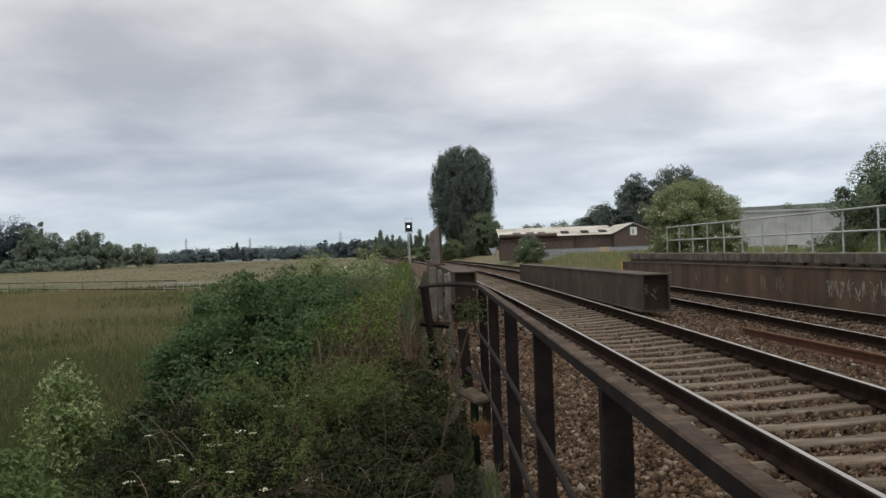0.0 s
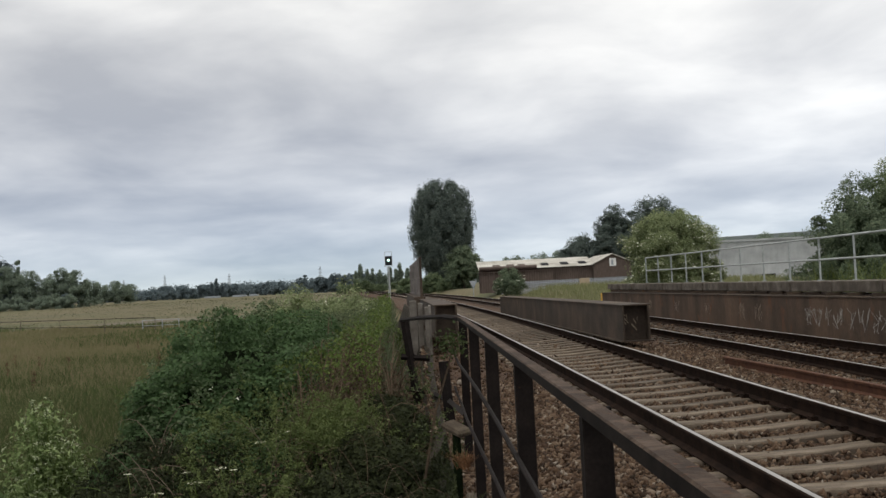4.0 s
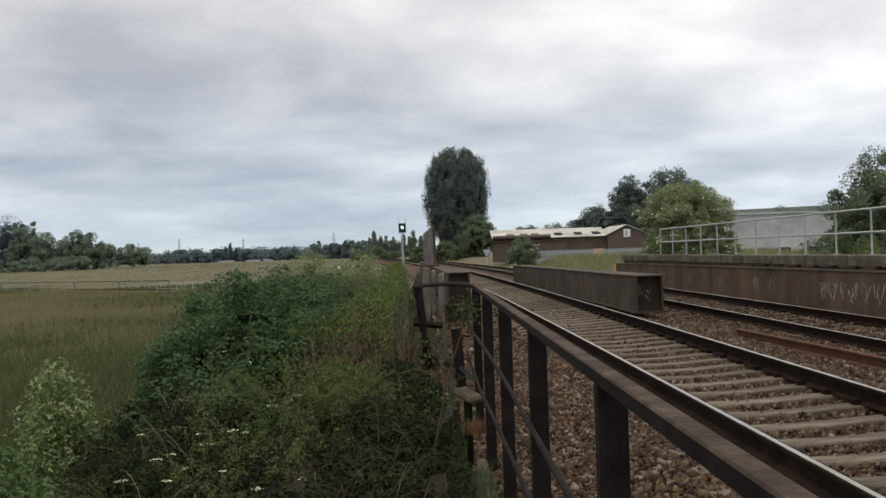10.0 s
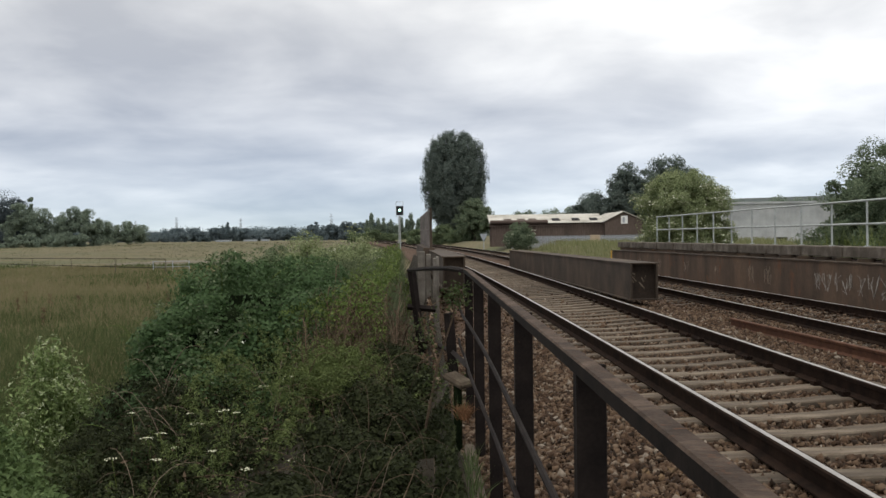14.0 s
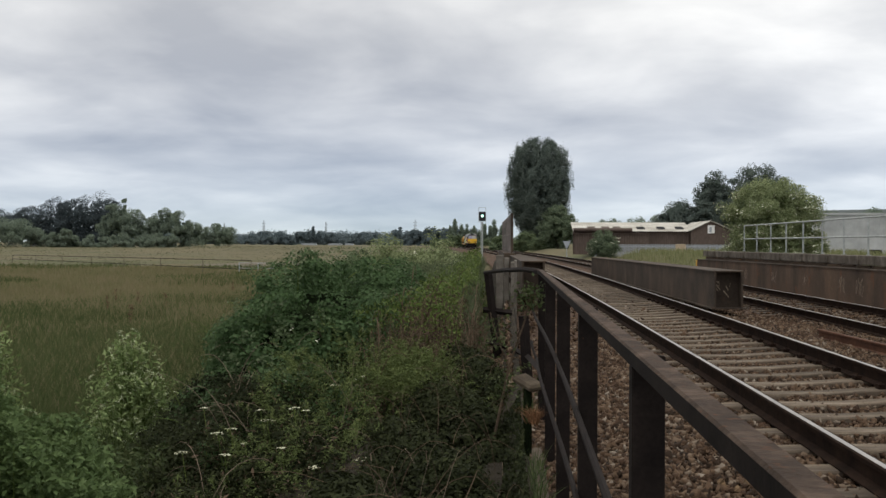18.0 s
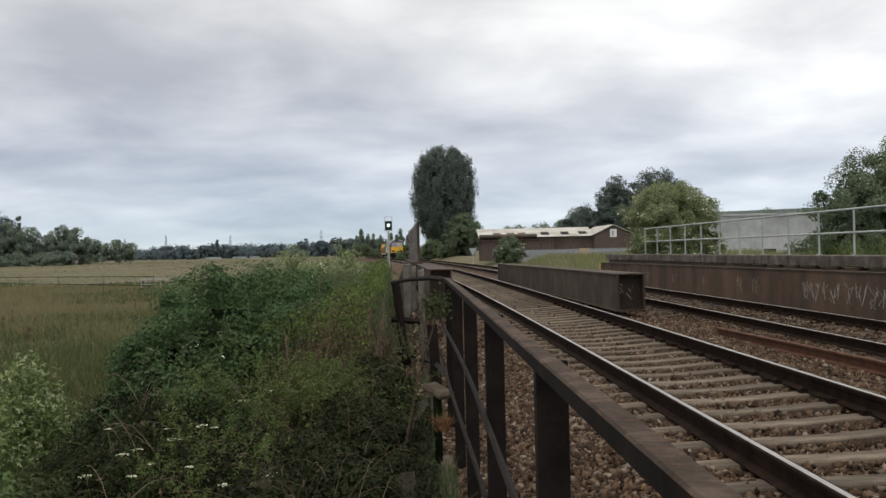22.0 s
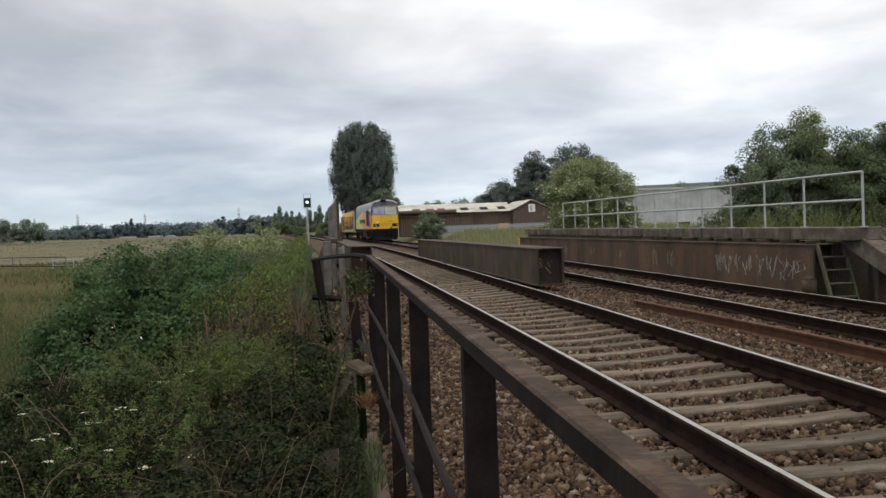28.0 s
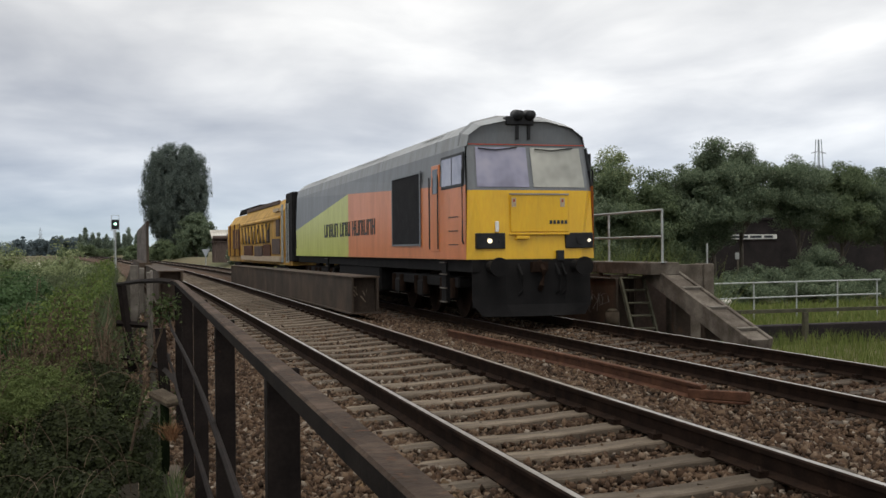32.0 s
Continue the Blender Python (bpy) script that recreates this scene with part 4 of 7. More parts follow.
block("base_wall", (-0.62, -0.20, 42.6, 43.0, -0.9, 0.86), M["girder"], screen)
bm = bmesh.new()
extrude_path(bm, [(-0.60, -0.9), (-0.14, -0.9), (-0.14, 0.85), (-0.60, 0.85)], [(bend_x(y) - bend_x(43), y, 0, 0) for y in (43.01, 48, 55, 62)])
part("base_wall", bm, M["girder"], screen)

# ---- signal ----
sig = empty("railway_signal", pose(-2.76, 95, -0.9, 0, 0, 0), label="colour-light railway signal showing green on a grey post", category="signal")
bm = bmesh.new()
tube(bm, [(0, 0, 0), (0, 0, 4.1)], 0.075, 10)
part("post", bm, M["galv"], sig)
block("head", (-0.30, 0.30, -0.12, 0.10, 4.15, 5.0), M["black"], sig, "black signal head", bevel=0.03)
bm = bmesh.new()
bmesh.ops.create_cone(bm, cap_ends=True, segments=16, radius1=0.115, radius2=0.115, depth=0.03, matrix=Matrix.Translation((0, -0.14, 4.62)) @ Matrix.Rotation(math.pi / 2, 4, "X"))
part("lens", bm, M["green_aspect"], sig, "lit green lens")
bm = bmesh.new()
for pts in (((-0.32, 0, 4.1), (-0.32, 0, 5.38)), ((0.32, 0, 4.1), (0.32, 0, 5.38)), ((-0.32, 0, 5.38), (0.32, 0, 5.38)), ((-0.4, -0.1, 4.08), (0.4, -0.1, 4.08)), ((-0.14, 0.1, 0.0), (-0.14, 0.1, 4.1)), ((0.14, 0.1, 1.6), (-0.14, 0.1, 1.6))):
    tube(bm, pts, 0.022, 6)
part("frame", bm, M["galv"], sig)


# ---- buildings ----
def corrugated(bm, x0, x1, n, place):
    """A ribbed strip: place(t, out) gives the two ends of each rib line."""
    rows = []
    for i in range(n + 1):
        t = i / n
        a, b_ = place(t, 0.03 if i % 2 else 0.0)
        rows.append((bm.verts.new(a), bm.verts.new(b_)))
    for (a, b_), (c, d) in zip(rows, rows[1:]):
        bm.faces.new((a, c, d, b_))


ware = empty("warehouse", label="long brown corrugated warehouse with pale roof and gabled end", category="warehouse")
ZB = 0.0
bm = bmesh.new()
corrugated(bm, 0, 1, 120, lambda t, o: ((7.0 + 13.2 * t, 120 - o, ZB), (7.0 + 13.2 * t, 120 - o, 2.62)))
part("long_wall", bm, M["sheet"], ware)
bm = bmesh.new()
corrugated(bm, 0, 1, 90, lambda t, o: ((7.0 + 13.4 * t, 119.6, 2.62 + o), (7.0 + 13.4 * t, 124.5, 3.72 + o)))
part("roof", bm, M["roofsheet"], ware)
bm = bmesh.new()
corrugated(bm, 0, 1, 60, lambda t, o: ((7.0 + 8.3 * t, 117.6 - o, ZB), (7.0 + 8.3 * t, 117.6 - o, 2.28)))
part("lean_to_wall", bm, M["sheet"], ware)
bm = bmesh.new()
box(bm, 6.9, 15.4, 117.4, 120.0, 2.28, 2.36)
part("lean_to_roof", bm, M["sheet"], ware)
bm = bmesh.new()
tube(bm, [(7.0, 118.9, 2.78), (13.6, 118.9, 2.78)], 0.22, 10)
part("roof_duct", bm, M["sheet"], ware, "brown rounded duct along the eaves")
bm = bmesh.new()
vs = [bm.verts.new(p) for p in ((20.2, 119, ZB), (24.5, 119, ZB), (24.5, 119, 2.82), (22.35, 119, 3.75), (20.2, 119, 2.70))]
f = bm.faces.new(vs)
ex = bmesh.ops.extrude_face_region(bm, geom=[f])
bmesh.ops.translate(bm, vec=(0, 12, 0), verts=[v for v in ex["geom"] if isinstance(v, bmesh.types.BMVert)])
part("gable_end", bm, M["sheet"], ware)
bm = bmesh.new()
for a, b_ in (((20.0, 2.68), (22.35, 3.80)), ((24.7, 2.80), (22.35, 3.80))):
    vs = [bm.verts.new(p) for p in ((a[0], 118.8, a[1]), (b_[0], 118.8, b_[1]), (b_[0], 131, b_[1]), (a[0], 131, a[1]), (a[0], 118.8, a[1] + 0.07), (b_[0], 118.8, b_[1] + 0.07), (b_[0], 131, b_[1] + 0.07), (a[0], 131, a[1] + 0.07))]
    for q in ((0, 1, 5, 4), (1, 2, 6, 5), (2, 3, 7, 6), (3, 0, 4, 7), (4, 5, 6, 7), (3, 2, 1, 0)):
        bm.faces.new([vs[k] for k in q])
part("gable_roof", bm, M["roofsheet"], ware)
win = block("window", (22.02, 22.78, 118.93, 119.0, 2.42, 3.32), M["white"], ware, "white-framed gable window")
block("pane", (22.2, 22.45, 118.9, 118.93, 2.55, 3.15), M["palisade"], win)
for i, x in enumerate((9.2, 10.8, 12.1, 17.1, 19.2, 14.8)):
    m = Matrix.Translation((x, 121.2, 3.05)) @ Matrix.Rotation(math.atan2(1.1, 4.9), 4, "X")
    block("rooflight", (-0.45, 0.45, -0.6, 0.6, -0.02, 0.03), M["sheet"] if i < 3 else M["dark"], ware, m=m)

pal = empty("palisade_fence", label="grey steel palisade fence along the yard", category="fence")
first = block("pale", (0, 0.075, 100.0, 100.02, 0.0, 1.18), M["palisade"], pal)
first.location.x = 7.5
for i in range(1, 150):
    ob = new("pale", first.data)
    ob.parent = pal
    ob.location = (7.5 + i * 0.115, 0, 0.02 * math.sin(i * 2.1))
bm = bmesh.new()
for z in (0.3, 0.95):
    box(bm, 7.4, 24.8, 100.03, 100.08, z, z + 0.06)
part("fence_rail", bm, M["palisade"], pal)
sandbox = empty("tan_board", label="tan painted board standing at the palisade fence", category="board")
block("board", (15.2, 16.15, 98.6, 98.7, -0.1, 1.22), M["sand"], sandbox, bevel=0.02)
barrier = empty("orange_barrier", label="small orange plastic barrier standing in the grass", category="barrier")
for z in (0.0, 0.18, 0.36):
    block("bar", (10.2, 11.5, 60.0, 60.05, z - 0.10, z), M["barrier"], barrier)
for x in (10.2, 10.62, 11.05, 11.44):
    block("upright", (x, x + 0.06, 60.05, 60.1, -0.3, 0.36), M["barrier"], barrier)
vsign = empty("track_sign", label="small pale triangular trackside sign on a post", category="sign")
bm = bmesh.new()
vs = [bm.verts.new(p) for p in ((5.75, 118, 1.48), (6.65, 118, 1.48), (6.2, 118, 0.56))]
back = [bm.verts.new(v.co + Vector((0, 0.03, 0))) for v in vs]
bm.faces.new(vs)
bm.faces.new(back[::-1])
for k in range(3):
    bm.faces.new((vs[k], vs[(k + 1) % 3], back[(k + 1) % 3], back[k]))
part("plate", bm, M["palisade"], vsign)
bm = bmesh.new()
tube(bm, [(6.2, 118.05, -0.7), (6.2, 118.05, 0.95)], 0.05, 6)
part("post", bm, M["galv"], vsign)

shed = empty("white_shed", label="large pale grey clad industrial shed with a low roof", category="shed")
bm = bmesh.new()
corrugated(bm, 0, 1, 50, lambda t, o: ((29.2 + 13.5 * t, 100 - o, -0.3), (29.2 + 13.5 * t, 100 - o, 3.92 + 0.22 * t)))
part("front_wall", bm, M["cladding"], shed)
bm = bmesh.new()
box(bm, 29.2, 42.7, 100.05, 125, -0.3, 3.86)
part("body", bm, M["cladding"], shed)
block("eaves_trim", (29.1, 42.8, 99.85, 100.2, 4.0, 4.2), M["cladding"], shed)
for x in (33.2, 36.3):
    block("door", (x, x + 1.3, 99.9, 99.96, -0.3, 0.75), M["dark"], shed)


# ---- trees and plants ----
def crown_points(n, profile, height, base_z, clumps, clump_r, r, squash=0.8, hollow=0.45):
    """Leaf positions gathered in clumps inside a crown of revolution; profile(t) is the radius at height t."""
    t = r.uniform(0, 1, clumps * 3)
    rad = np.array([profile(v) for v in t])
    keep = r.uniform(0, 1, len(t)) < rad / max(rad.max(), 1e-6)
    t, rad = t[keep][:clumps], rad[keep][:clumps]
    a = r.uniform(0, 2 * np.pi, len(t))
    q = rad * (hollow + (1 - hollow) * np.sqrt(r.uniform(0, 1, len(t)))) * r.uniform(0.86, 1.10, len(t))
    C = np.stack([np.cos(a) * q, np.sin(a) * q, base_z + t * height], 1)
    k = r.integers(0, len(C), n)
    d = unit(r.normal(size=(n, 3))) * np.array([1, 1, squash]) * r.uniform(0.15, 1.0, n)[:, None] ** 0.5
    size = clump_r * r.uniform(0.6, 1.3, len(C))
    P = C[k] + d * size[k][:, None]
    out = unit(P - np.array([0, 0, base_z + height * 0.45]))
    return P, out, C


def tree(name, label, x, y, z, height, profile, n, leaf, mat, clumps, clump_r, trunk_r, trunk_h, seed, flowers=0, group="", squash=0.8, up=0.0):
    """A tapered trunk with limbs, and a crown of leaf clumps with gaps and an uneven outline."""
    r = np.random.default_rng(seed)
    ob = empty(name, Matrix.Translation((x, y, z)), label=label, category="tree" if height > 4 else "bush", group=group)
    P, N, C = crown_points(n, profile, height - trunk_h, trunk_h, clumps, clump_r, r, squash)
    # clumps swept upwards and outwards where the twigs stand erect
    P[:, 2] += up * np.linalg.norm(P[:, :2] - C[:, :2].mean(0), axis=1) * r.uniform(0, 1, n) ** 2
    mid = np.array([0, 0, trunk_h + (height - trunk_h) * 0.5])
    inner = mid + (P[: n // 2] - mid) * r.uniform(0.35, 0.80, (n // 2, 1))
    V, F = leaf_arrays(np.concatenate([P, inner]), np.concatenate([np.full(n, leaf), np.full(n // 2, leaf * 1.9)]), np.concatenate([N, r.normal(size=inner.shape)]), r=r)
    np_mesh("crown", V, F, M[mat], ob)
    bm = bmesh.new()
    tube(bm, [(0, 0, -0.4), (0.05, 0.03, trunk_h * 0.5), (0.0, 0.08, trunk_h + (height - trunk_h) * 0.45), (0.0, 0.0, height * 0.86)], trunk_r, 8, trunk_r * 0.25)
    for c in C[:: max(1, len(C) // 16)]:
        s = max(trunk_h * 0.6, c[2] - 0.25 * height)
        tube(bm, [(0, 0, s), (c[0] * 0.5, c[1] * 0.5, (s + c[2]) / 2 + 0.05 * height), tuple(c)], trunk_r * 0.33, 5, trunk_r * 0.06)
    part("trunk", bm, M["bark"], ob)
    if flowers:
        far = P[np.linalg.norm(P[:, :2], axis=1) > 0.55 * np.linalg.norm(P[:, :2], axis=1).max()]
        Q = far[r.choice(len(far), flowers)]
        f = []
        for j in range(9):
            f.append(Q + r.normal(size=Q.shape) * np.array([0.11, 0.11, 0.03]))
        V, F = leaf_arrays(np.concatenate(f), leaf * 0.8, np.tile([0, 0, 1.0], (len(Q) * 9, 1)), wide=0.9, r=r)
        tagged(np_mesh("blossom", V, F, M["flower"], ob, "flat cream flower heads"), kind="stuff")
    return ob


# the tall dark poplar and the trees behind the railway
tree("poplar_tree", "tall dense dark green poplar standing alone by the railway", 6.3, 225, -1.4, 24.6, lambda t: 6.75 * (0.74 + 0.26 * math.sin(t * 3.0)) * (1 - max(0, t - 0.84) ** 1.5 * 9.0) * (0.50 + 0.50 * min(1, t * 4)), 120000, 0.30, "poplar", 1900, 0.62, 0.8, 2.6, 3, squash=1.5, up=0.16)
tree("round_bush", "rounded dark bush at the foot of the poplar", 8.2, 180, -0.6, 8.2, lambda t: 3.6 * math.sin(0.35 + 2.6 * t), 14000, 0.26, "oak", 200, 0.6, 0.2, 0.6, 4)
tree("low_bush", "low green bush beside the railway", 3.3, 198, -0.6, 4.0, lambda t: 2.4 * math.sin(0.5 + 2.5 * t), 5000, 0.26, "willow", 80, 0.6, 0.12, 0.3, 5)
tree("low_bush", "low green bush beside the railway", 6.0, 184, -0.6, 3.0, lambda t: 2.6 * math.sin(0.5 + 2.5 * t), 5000, 0.25, "willow", 80, 0.5, 0.12, 0.2, 6)
tree("elder_bush", "large elder bush covered in cream flower heads", 13.25, 55, -0.2, 4.8, lambda t: 2.55 * math.sin(0.62 + 2.30 * t) ** 0.8 * (1 + 0.14 * math.sin(11 * t)), 52000, 0.095, "elder", 260, 0.50, 0.14, 0.3, 7, 420)
tree("dark_tree", "dark spreading tree behind the flowering bush", 33.0, 142, -0.3, 12.0, lambda t: 5.4 * math.sin(0.6 + 2.3 * t), 38000, 0.25, "poplar", 480, 0.72, 0.4, 1.2, 8)
tree("dark_tree", "dark spreading tree behind the flowering bush", 27.2, 142, -0.3, 11.2, lambda t: 3.0 * math.sin(0.6 + 2.3 * t), 21000, 0.25, "poplar", 300, 0.62, 0.3, 1.0, 9)
tree("dark_tree", "low dark tree beside the warehouse gable", 22.6, 143, -0.3, 7.2, lambda t: 3.2 * math.sin(0.6 + 2.3 * t), 15000, 0.26, "poplar", 140, 0.8, 0.3, 0.8, 11)
tree("small_bush", "small rounded green bush beside the track", 8.45, 97.5, -0.4, 2.9, lambda t: 1.6 * math.sin(0.5 + 2.5 * t), 9000, 0.12, "oak", 120, 0.36, 0.08, 0.2, 10, 25)
r_ = random.Random(5)
for i, (x, y, h, w, mat, th) in enumerate(((20.5, 49, 6.9, 2.4, "oak", 0.5), (22.7, 50, 7.1, 1.9, "willow", 0.8), (25.0, 54, 8.0, 1.9, "elder", 0.9), (25.4, 50, 6.6, 1.9, "willow", 0.8), (27.3, 51, 7.1, 1.9, "oak", 1.2), (29.0, 50, 8.5, 1.8, "oak", 3.0), (31.3, 51, 8.1, 1.7, "oak", 4.3), (35.0, 51, 7.6, 1.6, "oak", 4.0), (38.6, 52, 7.4, 2.2, "willow", 3.0), (41.6, 52, 7.2, 2.3, "oak", 3.0), (36.8, 66, 8.0, 2.2, "oak", 4.2), (46.0, 67, 8.4, 2.8, "oak", 3.4), (44.6, 50, 7.2, 2.2, "oak", 1.6))):
    tree("broadleaf_tree", "dense green broadleaf tree beyond the paddock", x, y, -1.5, h, lambda t, w=w: w * math.sin(0.55 + 2.4 * t) * (1 + 0.28 * math.sin(t * 17 + w * 9)), 32000, 0.12, mat, 125, 0.57, 0.17, th, 20 + i, group="trees beyond the paddock")
tree("elder_bush", "pale leafy bush with cream flowers near the paddock rail", 20.6, 23, -1.6, 4.4, lambda t: 1.5 * math.sin(0.5 + 2.4 * t), 9000, 0.13, "pale", 120, 0.35, 0.1, 0.3, 41, 60)
for i, (x, y, w, h) in enumerate(((16.6, 44, 2.2, 1.7), (19.5, 46, 2.4, 1.9), (23.5, 45, 2.6, 1.6), (28, 46, 2.6, 1.5), (33, 46, 2.6, 1.6), (37, 46, 2.6, 1.5), (34.8, 49, 2.2, 2.3), (31.0, 49, 2.0, 2.0))):
    tree("undergrowth", "dark undergrowth in front of the trees", x, y, -1.55, h * (0.85 + 0.5 * ((x * 7) % 1)), lambda t, w=w: w * math.sin(0.7 + 2.3 * t), 9000, 0.11, "oak", 70, 0.42, 0.08, 0.1, 50 + i, group="undergrowth")


# woods in the distance: each row is one crown mass of many clumps
def wood(name, label, spans, leaf, mat, seed, z=-0.9, per=1500, cone=False):
    """Far trees: each (x, y, width, height) is a heap of leaf clumps on a rounded or pointed form."""
    r = np.random.default_rng(seed)
    VV, FF, k = [], [], 0
    for x, y, w, h in spans:
        c = max(10, int((40 if cone else 14) + w * h / 9))
        t = r.uniform(0.02, 1, c) ** (1.3 if cone else 0.8)
        a = r.uniform(0, 2 * np.pi, c)
        q = w / 2 * (1 - t) ** 0.8 * r.uniform(0.3, 1.0, c) if cone else w / 2 * np.sqrt(np.clip(1 - (np.maximum(t - 0.42, 0) / 0.60) ** 2, 0.03, 1)) * r.uniform(0.55, 0.98, c)
        C = np.stack([x + np.cos(a) * q, y + np.sin(a) * q, z + t * h * 0.93], 1)
        rad = (0.13 if cone else 0.17) * w * r.uniform(0.6, 1.35, c)
        i = r.integers(0, c, per)
        d = unit(r.normal(size=(per, 3)) + np.array([0, -0.3, 0.35]))
        P = C[i] + d * (rad[i] * (1 - 0.5 * r.uniform(0, 1, per) ** 1.5))[:, None] * np.array([1, 1, 1.5 if cone else 0.85])
        inner = np.array([x, y, z + h * 0.35]) + (P[: per // 3] - np.array([x, y, z + h * 0.35])) * r.uniform(0.3, 0.8, (per // 3, 1))
        V, F = leaf_arrays(np.concatenate([P, inner]), np.concatenate([np.full(per, leaf), np.full(per // 3, leaf * 2.2)]), np.concatenate([d, r.normal(size=inner.shape)]), wide=0.75, r=r)
        VV.append(V)
        FF.append(F + k)
        k += len(V)
    return tagged(np_mesh(name, np.concatenate(VV), np.concatenate(FF), M[mat]), label, "woodland", kind="stuff")


r_ = random.Random(9)
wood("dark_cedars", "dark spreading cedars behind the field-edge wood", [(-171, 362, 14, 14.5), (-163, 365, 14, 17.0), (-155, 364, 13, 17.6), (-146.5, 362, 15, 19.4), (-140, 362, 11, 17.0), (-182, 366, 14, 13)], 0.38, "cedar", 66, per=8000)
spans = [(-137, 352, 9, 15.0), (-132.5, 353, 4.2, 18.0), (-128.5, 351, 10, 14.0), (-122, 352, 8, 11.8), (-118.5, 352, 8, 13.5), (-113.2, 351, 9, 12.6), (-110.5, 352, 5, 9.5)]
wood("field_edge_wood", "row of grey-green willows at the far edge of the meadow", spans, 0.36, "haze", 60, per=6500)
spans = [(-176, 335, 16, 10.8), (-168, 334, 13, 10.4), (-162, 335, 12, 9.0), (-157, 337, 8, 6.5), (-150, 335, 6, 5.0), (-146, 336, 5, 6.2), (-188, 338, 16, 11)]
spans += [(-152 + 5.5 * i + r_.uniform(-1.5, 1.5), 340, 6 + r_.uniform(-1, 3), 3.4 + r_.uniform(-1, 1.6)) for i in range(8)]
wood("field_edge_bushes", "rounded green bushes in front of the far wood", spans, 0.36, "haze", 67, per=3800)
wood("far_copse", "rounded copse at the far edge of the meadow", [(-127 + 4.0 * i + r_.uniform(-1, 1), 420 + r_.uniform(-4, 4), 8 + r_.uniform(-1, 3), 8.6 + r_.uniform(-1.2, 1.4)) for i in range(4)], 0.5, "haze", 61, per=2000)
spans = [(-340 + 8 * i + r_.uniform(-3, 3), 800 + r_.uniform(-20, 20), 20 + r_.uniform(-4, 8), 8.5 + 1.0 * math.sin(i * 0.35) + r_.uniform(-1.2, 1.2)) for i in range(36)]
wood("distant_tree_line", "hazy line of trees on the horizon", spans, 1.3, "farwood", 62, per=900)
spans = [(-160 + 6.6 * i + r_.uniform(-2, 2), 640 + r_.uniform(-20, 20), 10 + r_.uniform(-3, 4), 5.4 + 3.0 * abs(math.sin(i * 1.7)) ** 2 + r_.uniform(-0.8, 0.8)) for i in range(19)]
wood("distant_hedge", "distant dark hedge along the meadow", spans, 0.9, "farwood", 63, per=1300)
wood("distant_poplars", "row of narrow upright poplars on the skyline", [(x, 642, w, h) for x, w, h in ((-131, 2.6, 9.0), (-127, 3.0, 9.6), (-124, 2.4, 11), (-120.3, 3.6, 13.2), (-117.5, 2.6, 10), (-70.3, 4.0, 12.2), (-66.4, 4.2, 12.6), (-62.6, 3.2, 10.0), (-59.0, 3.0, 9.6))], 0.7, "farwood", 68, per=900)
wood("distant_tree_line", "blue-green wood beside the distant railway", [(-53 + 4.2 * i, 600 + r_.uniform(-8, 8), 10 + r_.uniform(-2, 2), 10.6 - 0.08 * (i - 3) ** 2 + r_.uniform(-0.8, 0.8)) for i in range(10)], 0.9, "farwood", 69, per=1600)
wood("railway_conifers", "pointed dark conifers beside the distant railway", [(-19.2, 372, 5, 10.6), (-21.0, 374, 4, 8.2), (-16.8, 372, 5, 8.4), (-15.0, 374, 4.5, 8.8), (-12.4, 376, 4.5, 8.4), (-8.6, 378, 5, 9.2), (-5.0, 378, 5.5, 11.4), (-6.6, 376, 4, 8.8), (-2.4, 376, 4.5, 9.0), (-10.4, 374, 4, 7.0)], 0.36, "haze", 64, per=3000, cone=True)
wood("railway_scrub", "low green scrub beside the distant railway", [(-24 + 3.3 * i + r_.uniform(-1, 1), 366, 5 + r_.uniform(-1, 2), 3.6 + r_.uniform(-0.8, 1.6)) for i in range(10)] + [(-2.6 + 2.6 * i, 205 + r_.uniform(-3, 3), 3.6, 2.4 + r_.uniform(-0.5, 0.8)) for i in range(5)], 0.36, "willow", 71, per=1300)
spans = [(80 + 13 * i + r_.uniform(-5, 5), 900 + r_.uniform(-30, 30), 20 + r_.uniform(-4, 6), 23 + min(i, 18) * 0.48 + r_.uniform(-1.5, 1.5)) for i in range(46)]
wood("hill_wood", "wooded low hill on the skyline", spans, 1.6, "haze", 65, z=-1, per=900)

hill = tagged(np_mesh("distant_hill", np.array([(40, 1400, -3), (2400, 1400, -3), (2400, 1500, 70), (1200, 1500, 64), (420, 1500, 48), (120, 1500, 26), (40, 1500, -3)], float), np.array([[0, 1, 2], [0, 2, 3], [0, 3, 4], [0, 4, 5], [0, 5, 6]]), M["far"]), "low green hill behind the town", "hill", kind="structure")


